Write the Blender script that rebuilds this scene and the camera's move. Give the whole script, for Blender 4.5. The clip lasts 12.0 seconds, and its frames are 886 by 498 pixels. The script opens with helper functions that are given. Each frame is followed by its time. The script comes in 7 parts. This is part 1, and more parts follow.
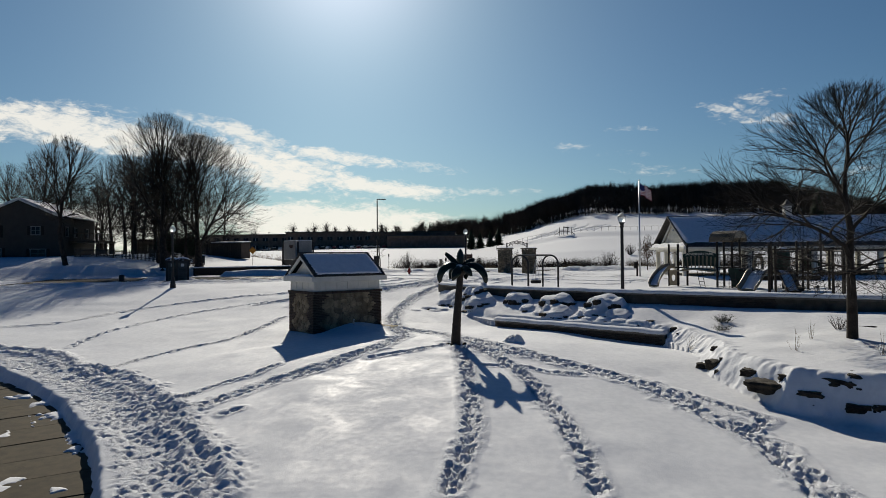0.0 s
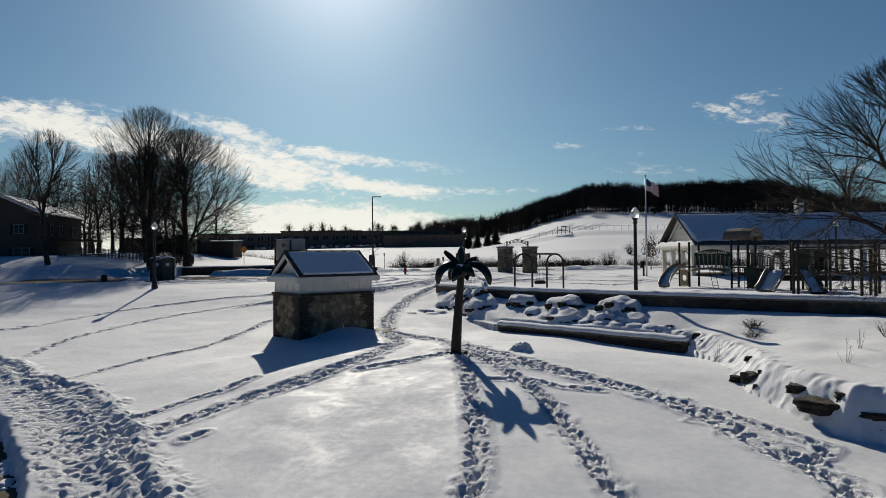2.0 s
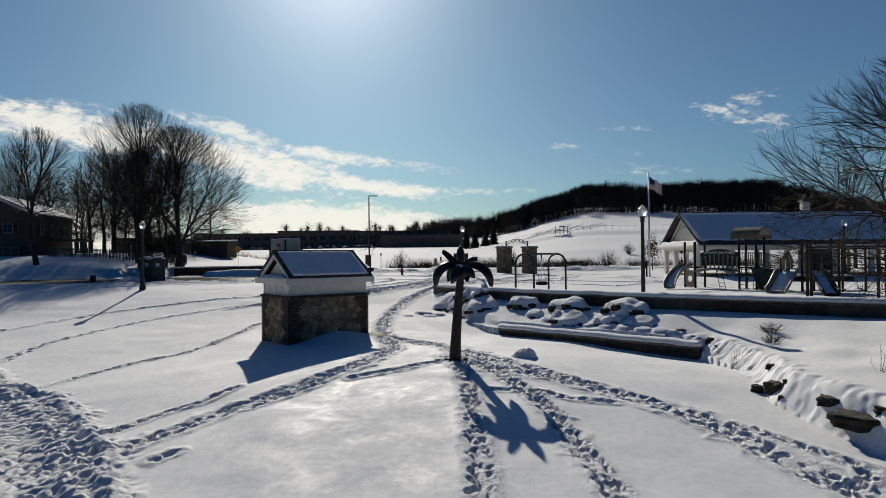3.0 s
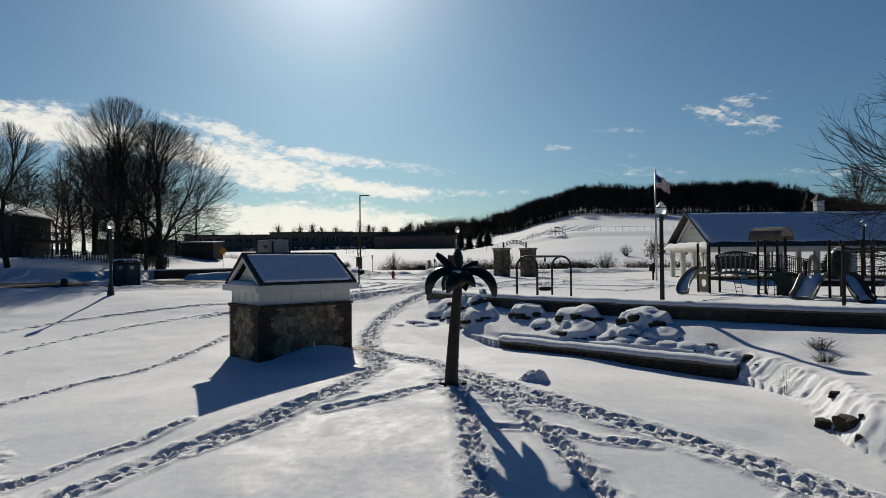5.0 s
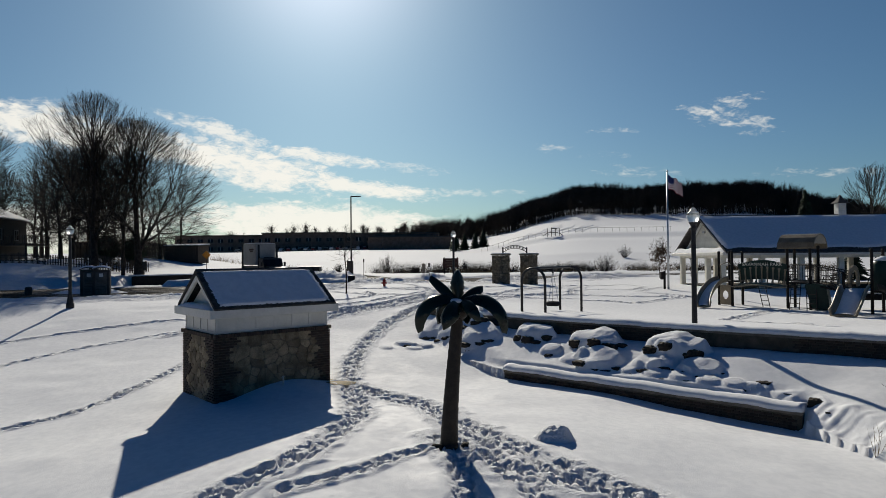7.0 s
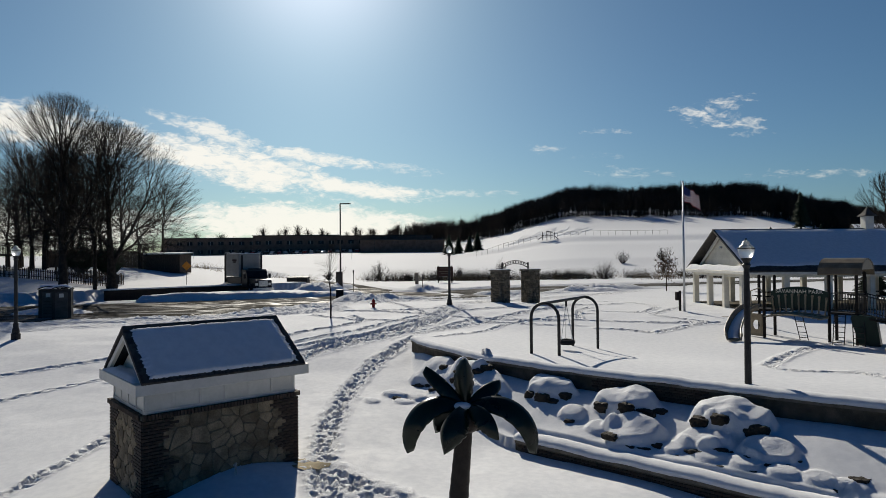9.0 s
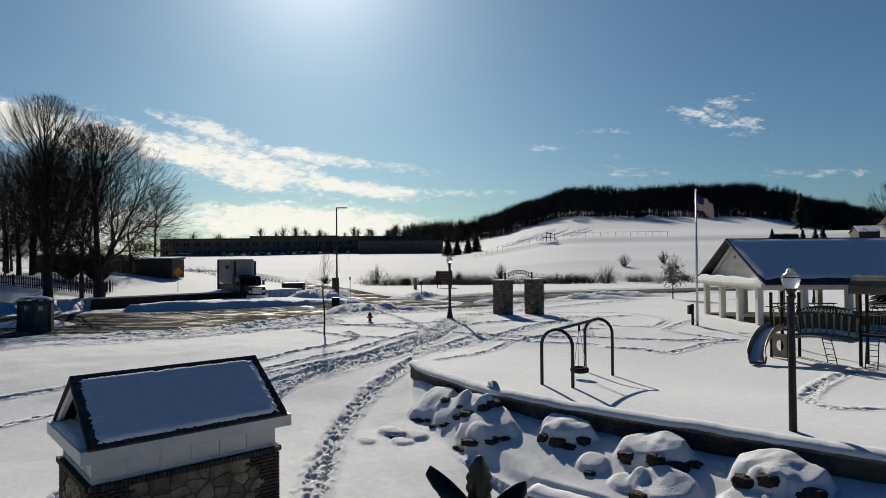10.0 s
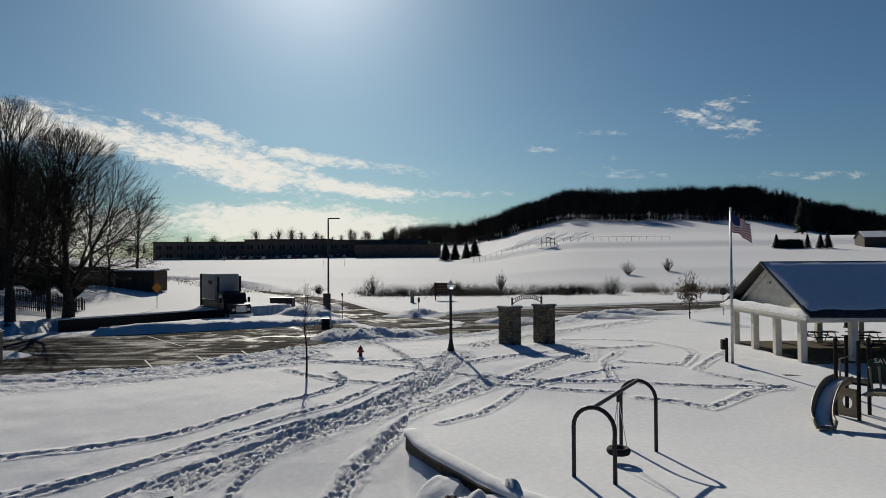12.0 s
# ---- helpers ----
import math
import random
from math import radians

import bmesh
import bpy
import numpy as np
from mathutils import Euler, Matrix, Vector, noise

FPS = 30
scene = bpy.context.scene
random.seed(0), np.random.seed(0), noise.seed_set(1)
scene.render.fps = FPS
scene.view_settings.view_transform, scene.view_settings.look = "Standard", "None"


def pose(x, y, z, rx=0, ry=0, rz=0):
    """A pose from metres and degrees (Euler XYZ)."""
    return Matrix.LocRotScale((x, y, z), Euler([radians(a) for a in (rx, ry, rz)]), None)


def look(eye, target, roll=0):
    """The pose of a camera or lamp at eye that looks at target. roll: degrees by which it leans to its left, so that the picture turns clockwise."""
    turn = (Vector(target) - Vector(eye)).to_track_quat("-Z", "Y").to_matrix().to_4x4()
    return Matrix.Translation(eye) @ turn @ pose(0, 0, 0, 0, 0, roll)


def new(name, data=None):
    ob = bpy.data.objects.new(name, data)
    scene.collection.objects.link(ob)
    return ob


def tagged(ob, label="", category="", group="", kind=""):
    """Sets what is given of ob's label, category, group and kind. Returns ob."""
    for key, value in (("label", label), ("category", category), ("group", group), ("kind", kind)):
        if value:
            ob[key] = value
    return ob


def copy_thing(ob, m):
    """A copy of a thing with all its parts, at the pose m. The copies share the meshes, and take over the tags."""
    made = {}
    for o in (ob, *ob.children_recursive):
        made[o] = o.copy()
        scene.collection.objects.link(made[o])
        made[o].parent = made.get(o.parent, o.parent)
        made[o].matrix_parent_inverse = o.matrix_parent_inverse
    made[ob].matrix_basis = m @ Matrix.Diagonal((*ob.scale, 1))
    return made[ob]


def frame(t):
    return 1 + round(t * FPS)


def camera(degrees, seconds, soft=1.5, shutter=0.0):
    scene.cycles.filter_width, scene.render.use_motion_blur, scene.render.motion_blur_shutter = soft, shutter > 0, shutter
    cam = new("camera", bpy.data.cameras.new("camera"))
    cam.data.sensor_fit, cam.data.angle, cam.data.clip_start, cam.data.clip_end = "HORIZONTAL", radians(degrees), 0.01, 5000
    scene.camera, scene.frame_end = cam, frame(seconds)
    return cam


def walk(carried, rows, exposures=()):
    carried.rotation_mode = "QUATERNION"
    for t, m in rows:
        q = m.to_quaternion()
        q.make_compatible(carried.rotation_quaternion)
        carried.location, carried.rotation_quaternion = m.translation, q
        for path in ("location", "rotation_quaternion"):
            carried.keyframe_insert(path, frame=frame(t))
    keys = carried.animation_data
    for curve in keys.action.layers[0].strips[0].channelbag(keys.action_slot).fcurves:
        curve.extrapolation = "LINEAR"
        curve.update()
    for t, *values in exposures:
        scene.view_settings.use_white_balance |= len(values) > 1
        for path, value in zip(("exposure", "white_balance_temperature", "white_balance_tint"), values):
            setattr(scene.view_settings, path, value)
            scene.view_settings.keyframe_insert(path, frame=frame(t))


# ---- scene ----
cam = camera(70.0, 12.0, soft=0.6)
PATH = [
    (0, (0.465, -3.343, 3.166), (0.411, -1.344, 3.193), -0.5),
    (2.5, (0.303, -0.158, 3.132), (0.263, 1.841, 3.157), -0.5),
    (5.5, (0.209, 4.602, 3.259), (0.197, 6.602, 3.289), -0.5),
    (7, (0.183, 7.382, 3.721), (0.183, 9.382, 3.75), -0.5),
    (9, (0.094, 11.335, 4.905), (0.115, 13.335, 4.936), -0.5),
    (9.5, (0.054, 12.36, 5.269), (0.078, 14.36, 5.3), -0.5),
    (10.5, (-0.048, 14.526, 6.028), (-0.019, 16.525, 6.056), -0.4),
    (11.2, (-0.08, 16.126, 6.578), (-0.047, 18.126, 6.606), -0.4),
    (12, (-0.109, 18.098, 7.071), (-0.074, 20.097, 7.104), -0.35),
]
walk(cam, [(t, look(eye, target, roll)) for t, eye, target, roll in PATH], exposures=[(0, 0.36), (7, 0.4), (9.5, 0.45), (10.5, 0.38), (12, 0.2)])

# ---- sky and sun: low winter sun ahead and a little to the left ----
SUN_ELEV, SUN_AZ = radians(27.7), radians(10.6)
TO_SUN = Vector((-math.sin(SUN_AZ) * math.cos(SUN_ELEV), math.cos(SUN_AZ) * math.cos(SUN_ELEV), math.sin(SUN_ELEV)))
sun = new("sun", bpy.data.lights.new("sun", "SUN"))
sun.data.energy, sun.data.angle, sun.data.color = 3.95, radians(0.55), (1.0, 0.93, 0.80)
sun.matrix_world = look(TO_SUN * 300, (0, 0, 0))


class Nodes:
    """Short hand for building a node tree."""

    def __init__(self, tree):
        self.tree = tree
        tree.nodes.clear()

    def add(self, kind, inputs=None, **props):
        n = self.tree.nodes.new(kind)
        for k, v in props.items():
            setattr(n, k, v)
        for k, v in (inputs or {}).items():
            if isinstance(v, bpy.types.NodeSocket):
                self.tree.links.new(v, n.inputs[k])
            else:
                n.inputs[k].default_value = v
        return n

    def math(self, op, a, b=0.0, c=0.0, clamp=False):
        return self.add("ShaderNodeMath", {0: a, 1: b, 2: c}, operation=op, use_clamp=clamp).outputs[0]

    def mix(self, f, a, b):
        return self.add("ShaderNodeMix", {"Factor": f, 6: a, 7: b}, data_type="RGBA").outputs[2]

    def noise(self, vec, scale, detail=4.0, rough=0.55, dist=0.0):
        return self.add("ShaderNodeTexNoise", {"Vector": vec, "Scale": scale, "Detail": detail, "Roughness": rough, "Distortion": dist}).outputs[0]

    def ramp(self, v, lo, hi, a=0.0, b=1.0):
        return self.add("ShaderNodeMapRange", {0: v, 1: lo, 2: hi, 3: a, 4: b}, interpolation_type="SMOOTHSTEP").outputs[0]


world = bpy.data.worlds.new("world")
scene.world = world
world.use_nodes = True
N = Nodes(world.node_tree)
sky = N.add("ShaderNodeTexSky", sky_type="NISHITA", sun_disc=False, sun_elevation=SUN_ELEV, sun_rotation=-SUN_AZ, altitude=250.0, air_density=1.0, dust_density=0.8, ozone_density=3.0)
geo = N.add("ShaderNodeTexCoord").outputs["Generated"]
sep = N.add("ShaderNodeSeparateXYZ", {0: geo})
az = N.math("MULTIPLY", N.math("ARCTAN2", sep.outputs[0], sep.outputs[1]), 57.2958)
el = N.math("MULTIPLY", N.math("ARCSINE", sep.outputs[2]), 57.2958)


ragged = N.add("ShaderNodeTexNoise", {"Vector": N.add("ShaderNodeCombineXYZ", {0: N.math("MULTIPLY", az, 0.35), 1: el, 2: 3.0}).outputs[0], "Scale": 0.55, "Detail": 7.0, "Roughness": 0.62}).outputs[1]
drift = N.add("ShaderNodeSeparateXYZ", {0: ragged})
puff = N.noise(N.add("ShaderNodeCombineXYZ", {0: N.math("MULTIPLY", az, 0.8), 1: N.math("MULTIPLY", el, 1.9), 2: 11.0}).outputs[0], 1.0, 7.0, 0.68, 0.5)


def cloud_bank(az0, el0, slope, half_len, half_wid, scale, cover, seed, solid=0.55):
    """Thin cirrus: a streak in degrees of azimuth and elevation with torn edges and small puffs."""
    u = N.math("SUBTRACT", az, az0)
    v = N.math("SUBTRACT", N.math("SUBTRACT", el, el0), N.math("MULTIPLY", u, slope))
    v = N.math("ADD", v, N.math("MULTIPLY", N.math("SUBTRACT", drift.outputs[0], 0.5), half_wid * 1.5))
    u = N.math("ADD", u, N.math("MULTIPLY", N.math("SUBTRACT", drift.outputs[1], 0.5), half_len * 0.5))
    vec = N.add("ShaderNodeCombineXYZ", {0: N.math("MULTIPLY", u, 0.34), 1: v, 2: seed}).outputs[0]
    n = N.noise(vec, scale * 1.5, 6.0, 0.64, 0.5)
    q = N.math("ADD", N.math("POWER", N.math("ABSOLUTE", N.math("DIVIDE", u, half_len)), 2.0), N.math("POWER", N.math("ABSOLUTE", N.math("DIVIDE", v, half_wid)), 2.0))
    body = N.math("SUBTRACT", 1.0, q)
    shape = N.math("ADD", N.math("MULTIPLY", body, solid), N.math("ADD", N.math("MULTIPLY", N.math("SUBTRACT", n, 0.5), 1.9), N.math("MULTIPLY", N.math("SUBTRACT", puff, 0.5), 2.2)))
    return N.math("MULTIPLY", N.ramp(shape, 0.0, 0.95), cover)


banks = [
    cloud_bank(-34, 10.3, -0.07, 13, 1.7, 0.42, 0.95, 1.0, 0.95),
    cloud_bank(-17.5, 8.1, -0.2, 12, 1.9, 0.5, 0.98, 2.0, 1.0),
    cloud_bank(-6.5, 6.3, -0.11, 8, 0.9, 0.5, 0.95, 2.4, 1.0),
    cloud_bank(-11, 3.0, -0.04, 15, 2.1, 0.45, 0.95, 3.0, 1.2),
    cloud_bank(-34, 2.6, 0.0, 14, 2.3, 0.45, 0.9, 3.3, 1.2),
    cloud_bank(-19.5, 10.9, -0.24, 4.6, 0.9, 0.6, 0.85, 4.0, 0.7),
    cloud_bank(-10.5, 9.0, -0.12, 6.5, 0.7, 0.7, 0.9, 4.6, 0.85),
    cloud_bank(-3.0, 8.1, -0.1, 3.0, 0.5, 0.8, 0.65, 4.7, 0.3),
    cloud_bank(-30, 12.0, -0.05, 3, 0.4, 0.9, 0.5, 4.9, 0.35),
    cloud_bank(25.2, 12.6, 0.05, 2.3, 0.55, 0.9, 0.7, 5.0, 0.35),
    cloud_bank(23.4, 11.7, -0.15, 2.6, 0.8, 0.9, 0.75, 5.4, 0.45),
    cloud_bank(26.0, 10.7, -0.25, 2.0, 0.8, 0.9, 0.75, 5.8, 0.4),
    cloud_bank(16.6, 7.4, -0.08, 3.2, 0.5, 0.9, 0.6, 6.0, 0.2),
    cloud_bank(9.9, 9.6, -0.08, 1.4, 0.42, 1.0, 0.55, 7.3, 0.25),
    cloud_bank(15.2, 10.9, -0.05, 1.9, 0.26, 1.0, 0.45, 7.5, 0.2),
    cloud_bank(15.0, 8.8, -0.05, 1.9, 0.26, 1.0, 0.35, 7.7, 0.2),
    cloud_bank(1, 5.9, -0.02, 6, 0.4, 0.9, 0.6, 8.0, 0.35),
    cloud_bank(31, 6.4, -0.05, 4.0, 0.35, 0.9, 0.5, 9.0, 0.25),
]
cover = banks[0]
for b in banks[1:]:
    cover = N.math("MAXIMUM", cover, b)
skyc = N.add("ShaderNodeVectorMath", {0: sky.outputs[0], 1: (0.0232, 0.033, 0.0378)}, operation="MULTIPLY").outputs[0]
toward = N.add("ShaderNodeVectorMath", {0: geo, 1: TO_SUN}, operation="DOT_PRODUCT").outputs["Value"]
# sky away from the sun, mostly unseen, tinted dark blue to deepen shade
sunward = N.ramp(toward, 0.34, 0.66)
skyc = N.add("ShaderNodeVectorMath", {0: skyc, 1: N.mix(sunward, (0.02, 0.42, 0.80, 1), (1.0, 1.0, 1.0, 1))}, operation="MULTIPLY").outputs[0]
lit = N.mix(N.math("MULTIPLY", cover, 0.92), skyc, (0.74, 0.71, 0.64, 1))
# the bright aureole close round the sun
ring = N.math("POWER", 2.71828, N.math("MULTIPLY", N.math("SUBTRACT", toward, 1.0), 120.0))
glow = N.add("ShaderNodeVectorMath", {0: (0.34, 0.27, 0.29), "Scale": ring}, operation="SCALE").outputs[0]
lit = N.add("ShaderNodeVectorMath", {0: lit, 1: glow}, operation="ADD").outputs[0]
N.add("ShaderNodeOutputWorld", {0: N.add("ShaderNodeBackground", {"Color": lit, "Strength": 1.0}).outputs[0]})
# ---- materials ----
def surface(name, a, b, scale=6.0, rough=0.7, bump=0.2, metal=0.0, fine=60.0, rough_var=0.15, spec=0.22, depth=0.01, island=0.0, coords="Object", grain=1.0):
    """A painted, mineral or wooden surface: two colours mixed by coarse noise, darkened by fine grain, with relief."""
    m = bpy.data.materials.new(name)
    m.use_nodes = True
    n = Nodes(m.node_tree)
    vec = n.add("ShaderNodeTexCoord").outputs[coords] if coords == "Object" else n.add("ShaderNodeNewGeometry").outputs["Position"]
    big, small = n.noise(vec, scale), n.noise(vec, fine, 3.0)
    col = n.mix(n.ramp(big, 0.3, 0.7), (*a, 1), (*b, 1))
    dark = n.ramp(small, 0.25, 0.75, 1 - 0.25 * grain, 1 + 0.12 * grain)
    if island:
        rnd = n.add("ShaderNodeObjectInfo").outputs["Random"]
        isl = n.add("ShaderNodeNewGeometry").outputs["Random Per Island"]
        both = n.math("FRACT", n.math("ADD", rnd, isl))
        dark = n.math("MULTIPLY", dark, n.math("MULTIPLY_ADD", both, island, 1.0 - island / 2))
    col = n.add("ShaderNodeVectorMath", {0: col, 1: n.add("ShaderNodeCombineXYZ", {0: dark, 1: dark, 2: dark}).outputs[0]}, operation="MULTIPLY").outputs[0]
    rg = n.math("MULTIPLY_ADD", n.math("SUBTRACT", big, 0.5), rough_var * 2, rough, clamp=True)
    bp = n.add("ShaderNodeBump", {"Strength": bump, "Distance": depth, "Height": n.math("ADD", small, n.math("MULTIPLY", big, 1.5))}).outputs[0]
    p = n.add("ShaderNodeBsdfPrincipled", {"Base Color": col, "Roughness": rg, "Metallic": metal, "Specular IOR Level": spec, "Normal": bp})
    n.add("ShaderNodeOutputMaterial", {0: p.outputs[0]})
    return m


def snow_material(name, a=(0.62, 0.632, 0.65), b=(0.69, 0.698, 0.71), crust=0.5):
    """Wind-packed snow: grainy relief, soft drifts, patches of glazed crust that catch the sun."""
    m = bpy.data.materials.new(name)
    m.use_nodes = True
    n = Nodes(m.node_tree)
    pos = n.add("ShaderNodeNewGeometry").outputs["Position"]
    mid, fine = n.noise(pos, 5.0, 4.0), n.noise(pos, 70.0, 3.0)
    col = n.mix(n.ramp(mid, 0.3, 0.7), (*a, 1), (*b, 1))
    broken = n.add("ShaderNodeAttribute", attribute_name="broken").outputs["Fac"]
    patch = n.math("ADD", n.noise(pos, 0.55, 5.0, 0.62, 0.7), n.math("MULTIPLY", n.math("SUBTRACT", mid, 0.5), 0.35))
    glaze = n.math("MULTIPLY", n.ramp(patch, 0.3, 0.78), n.add("ShaderNodeAttribute", attribute_name="crust").outputs["Fac"])
    rg = n.math("MULTIPLY_ADD", glaze, -0.36 * crust, 0.78)
    lumps = n.math("MULTIPLY", n.math("MULTIPLY", n.noise(pos, 16.0, 5.0, 0.65), broken), 7.0)
    h = n.math("ADD", n.math("ADD", n.math("MULTIPLY", mid, 0.7), n.math("MULTIPLY", fine, 0.4)), lumps)
    bp = n.add("ShaderNodeBump", {"Strength": 0.45, "Distance": 0.03, "Height": h}).outputs[0]
    p = n.add("ShaderNodeBsdfPrincipled", {"Base Color": col, "Roughness": rg, "Specular IOR Level": n.math("MULTIPLY_ADD", glaze, 0.045 * crust, 0.02), "Normal": bp})
    n.add("ShaderNodeOutputMaterial", {0: p.outputs[0]})
    return m


def asphalt_material(name):
    """Ploughed road: wet dark tarmac with thin packed-snow film in streaks and salt stains."""
    m = bpy.data.materials.new(name)
    m.use_nodes = True
    n = Nodes(m.node_tree)
    pos = n.add("ShaderNodeNewGeometry").outputs["Position"]
    streak = n.add("ShaderNodeMapping", {"Vector": pos, "Rotation": (0, 0, radians(-28)), "Scale": (0.13, 1.1, 1)}).outputs[0]
    big, fine, st = n.noise(pos, 0.5), n.noise(pos, 45.0, 3.0), n.noise(streak, 1.0, 6.0, 0.65, 0.4)
    tar = n.mix(n.ramp(big, 0.3, 0.7), (0.030, 0.028, 0.024, 1), (0.058, 0.053, 0.045, 1))
    film = n.ramp(n.math("ADD", st, n.math("MULTIPLY", n.math("SUBTRACT", fine, 0.5), 0.25)), 0.5, 0.66, 0.0, 0.85)
    col = n.mix(film, tar, (0.40, 0.395, 0.39, 1))
    wet = n.ramp(big, 0.5, 0.66, 0.9, 0.5)
    rg = n.math("MULTIPLY_ADD", film, -0.2, wet)
    bp = n.add("ShaderNodeBump", {"Strength": 0.25, "Distance": 0.01, "Height": fine}).outputs[0]
    p = n.add("ShaderNodeBsdfPrincipled", {"Base Color": col, "Roughness": rg, "Specular IOR Level": n.math("MULTIPLY_ADD", n.ramp(big, 0.5, 0.66), 0.035, 0.004), "Normal": bp})
    n.add("ShaderNodeOutputMaterial", {0: p.outputs[0]})
    return m


def glass_material(name, tint=(0.9, 0.92, 0.92), rough=0.05, trans=1.0):
    m = bpy.data.materials.new(name)
    m.use_nodes = True
    n = Nodes(m.node_tree)
    p = n.add("ShaderNodeBsdfPrincipled", {"Base Color": (*tint, 1), "Roughness": rough, "Transmission Weight": trans, "IOR": 1.45})
    n.add("ShaderNodeOutputMaterial", {0: p.outputs[0]})
    return m


SNOW = snow_material("snow", crust=0.8)
SNOW_CAP = snow_material("snow_cap", crust=0.1)
ASPHALT = asphalt_material("asphalt")
CONCRETE = surface("walk_concrete", (0.05, 0.042, 0.028), (0.09, 0.075, 0.052), 3.0, 0.85, 0.25, island=0.2, spec=0.08)
STONE = surface("field_stone", (0.12, 0.092, 0.055), (0.26, 0.205, 0.135), 2.5, 0.8, 0.6, fine=35, depth=0.02, island=0.75)
MORTAR = surface("mortar", (0.10, 0.085, 0.06), (0.15, 0.13, 0.095), 9.0, 0.9, 0.5)
BRICK = surface("dark_brick", (0.035, 0.025, 0.019), (0.07, 0.048, 0.036), 5.0, 0.75, 0.5, island=0.6)
BLOCK = surface("wall_block", (0.06, 0.05, 0.037), (0.11, 0.092, 0.07), 3.0, 0.9, 0.6, island=0.35, depth=0.02, spec=0.15)
COPING = surface("coping_stone", (0.12, 0.105, 0.085), (0.2, 0.175, 0.14), 4.0, 0.8, 0.4, island=0.3)
PAINT_WHITE = surface("white_paint", (0.52, 0.505, 0.46), (0.60, 0.58, 0.53), 2.0, 0.5, 0.02, fine=14, grain=0.2)
PAINT_CREAM = surface("cream_paint", (0.62, 0.58, 0.48), (0.72, 0.68, 0.58), 2.0, 0.55, 0.03, island=0.1, fine=14, grain=0.3)
SHINGLE = surface("roof_shingle", (0.035, 0.033, 0.032), (0.07, 0.065, 0.06), 8.0, 0.9, 0.6, island=0.5)
BLACK_IRON = surface("black_iron", (0.012, 0.012, 0.013), (0.025, 0.025, 0.027), 10.0, 0.5, 0.1, spec=0.25)
STEEL = surface("galvanised_steel", (0.40, 0.41, 0.42), (0.55, 0.56, 0.57), 6.0, 0.4, 0.08, metal=0.9)
BARK = surface("grey_bark", (0.02, 0.016, 0.013), (0.05, 0.04, 0.032), 4.0, 0.9, 0.8, fine=25, depth=0.02, coords="Position")
TWIG = surface("twig_bark", (0.010, 0.007, 0.005), (0.024, 0.018, 0.013), 2.0, 0.85, 0.2, coords="Position")
FAR_TWIG = surface("far_wood", (0.02, 0.015, 0.011), (0.045, 0.034, 0.025), 0.15, 0.95, 0.1, fine=2.0, coords="Position")
NEEDLE = surface("needles", (0.010, 0.018, 0.010), (0.022, 0.036, 0.019), 3.0, 0.8, 0.3, coords="Position")
DRY_GRASS = surface("dry_grass", (0.13, 0.09, 0.05), (0.24, 0.18, 0.10), 0.6, 0.9, 0.2, coords="Position")
ROCK = surface("limestone_rock", (0.016, 0.013, 0.010), (0.055, 0.045, 0.033), 2.2, 0.85, 0.9, fine=18, depth=0.05, coords="Position")
PALM_GREEN = surface("dark_green_enamel", (0.003, 0.007, 0.004), (0.006, 0.014, 0.007), 4.0, 0.3, 0.1, rough_var=0.1, spec=0.3)
PALM_TRUNK = surface("brown_enamel", (0.018, 0.013, 0.010), (0.036, 0.027, 0.019), 6.0, 0.5, 0.5)
GREEN_PLASTIC = surface("green_plastic", (0.008, 0.024, 0.017), (0.013, 0.036, 0.025), 3.0, 0.4, 0.05)
TAN_PLASTIC = surface("tan_plastic", (0.22, 0.18, 0.12), (0.28, 0.235, 0.165), 3.0, 0.4, 0.05)
BROWN_POST = surface("brown_post", (0.012, 0.010, 0.009), (0.024, 0.02, 0.017), 5.0, 0.6, 0.08, spec=0.12)
DARK_WOOD = surface("weathered_wood", (0.05, 0.038, 0.028), (0.10, 0.078, 0.06), 5.0, 0.85, 0.4, island=0.4)
HOUSE_WALL = surface("grey_siding", (0.04, 0.034, 0.028), (0.055, 0.047, 0.039), 1.0, 0.7, 0.1, island=0.1)
SCHOOL_BRICK = surface("school_brick", (0.10, 0.07, 0.05), (0.15, 0.11, 0.085), 0.6, 0.85, 0.2, fine=6)
DARK_GLASS = surface("window_glass", (0.008, 0.009, 0.011), (0.014, 0.016, 0.02), 2.0, 0.12, 0.0, rough_var=0.02)
TOILET_GREY = surface("grey_plastic", (0.030, 0.026, 0.023), (0.052, 0.045, 0.04), 2.0, 0.5, 0.1)
RED_PAINT = surface("red_paint", (0.17, 0.013, 0.013), (0.23, 0.02, 0.018), 6.0, 0.45, 0.1)
YELLOW_PAINT = surface("sign_yellow", (0.36, 0.15, 0.02), (0.44, 0.19, 0.03), 4.0, 0.4, 0.05)
TRUCK_PAINT = surface("dark_truck_paint", (0.007, 0.0075, 0.009), (0.014, 0.0145, 0.017), 3.0, 0.5, 0.05)
BOX_WHITE = surface("white_box_panel", (0.26, 0.26, 0.25), (0.32, 0.32, 0.31), 1.0, 0.45, 0.08)
RUBBER = surface("black_rubber", (0.012, 0.012, 0.012), (0.022, 0.022, 0.022), 12.0, 0.85, 0.3)
LAMP_GLASS = glass_material("frosted_globe", (0.92, 0.92, 0.90), 0.35, 0.75)
LINE_PAINT = surface("line_paint", (0.26, 0.26, 0.245), (0.36, 0.355, 0.34), 5.0, 0.7, 0.1)
FLAG_RED = surface("flag_red", (0.22, 0.02, 0.03), (0.28, 0.03, 0.04), 4.0, 0.8, 0.1)
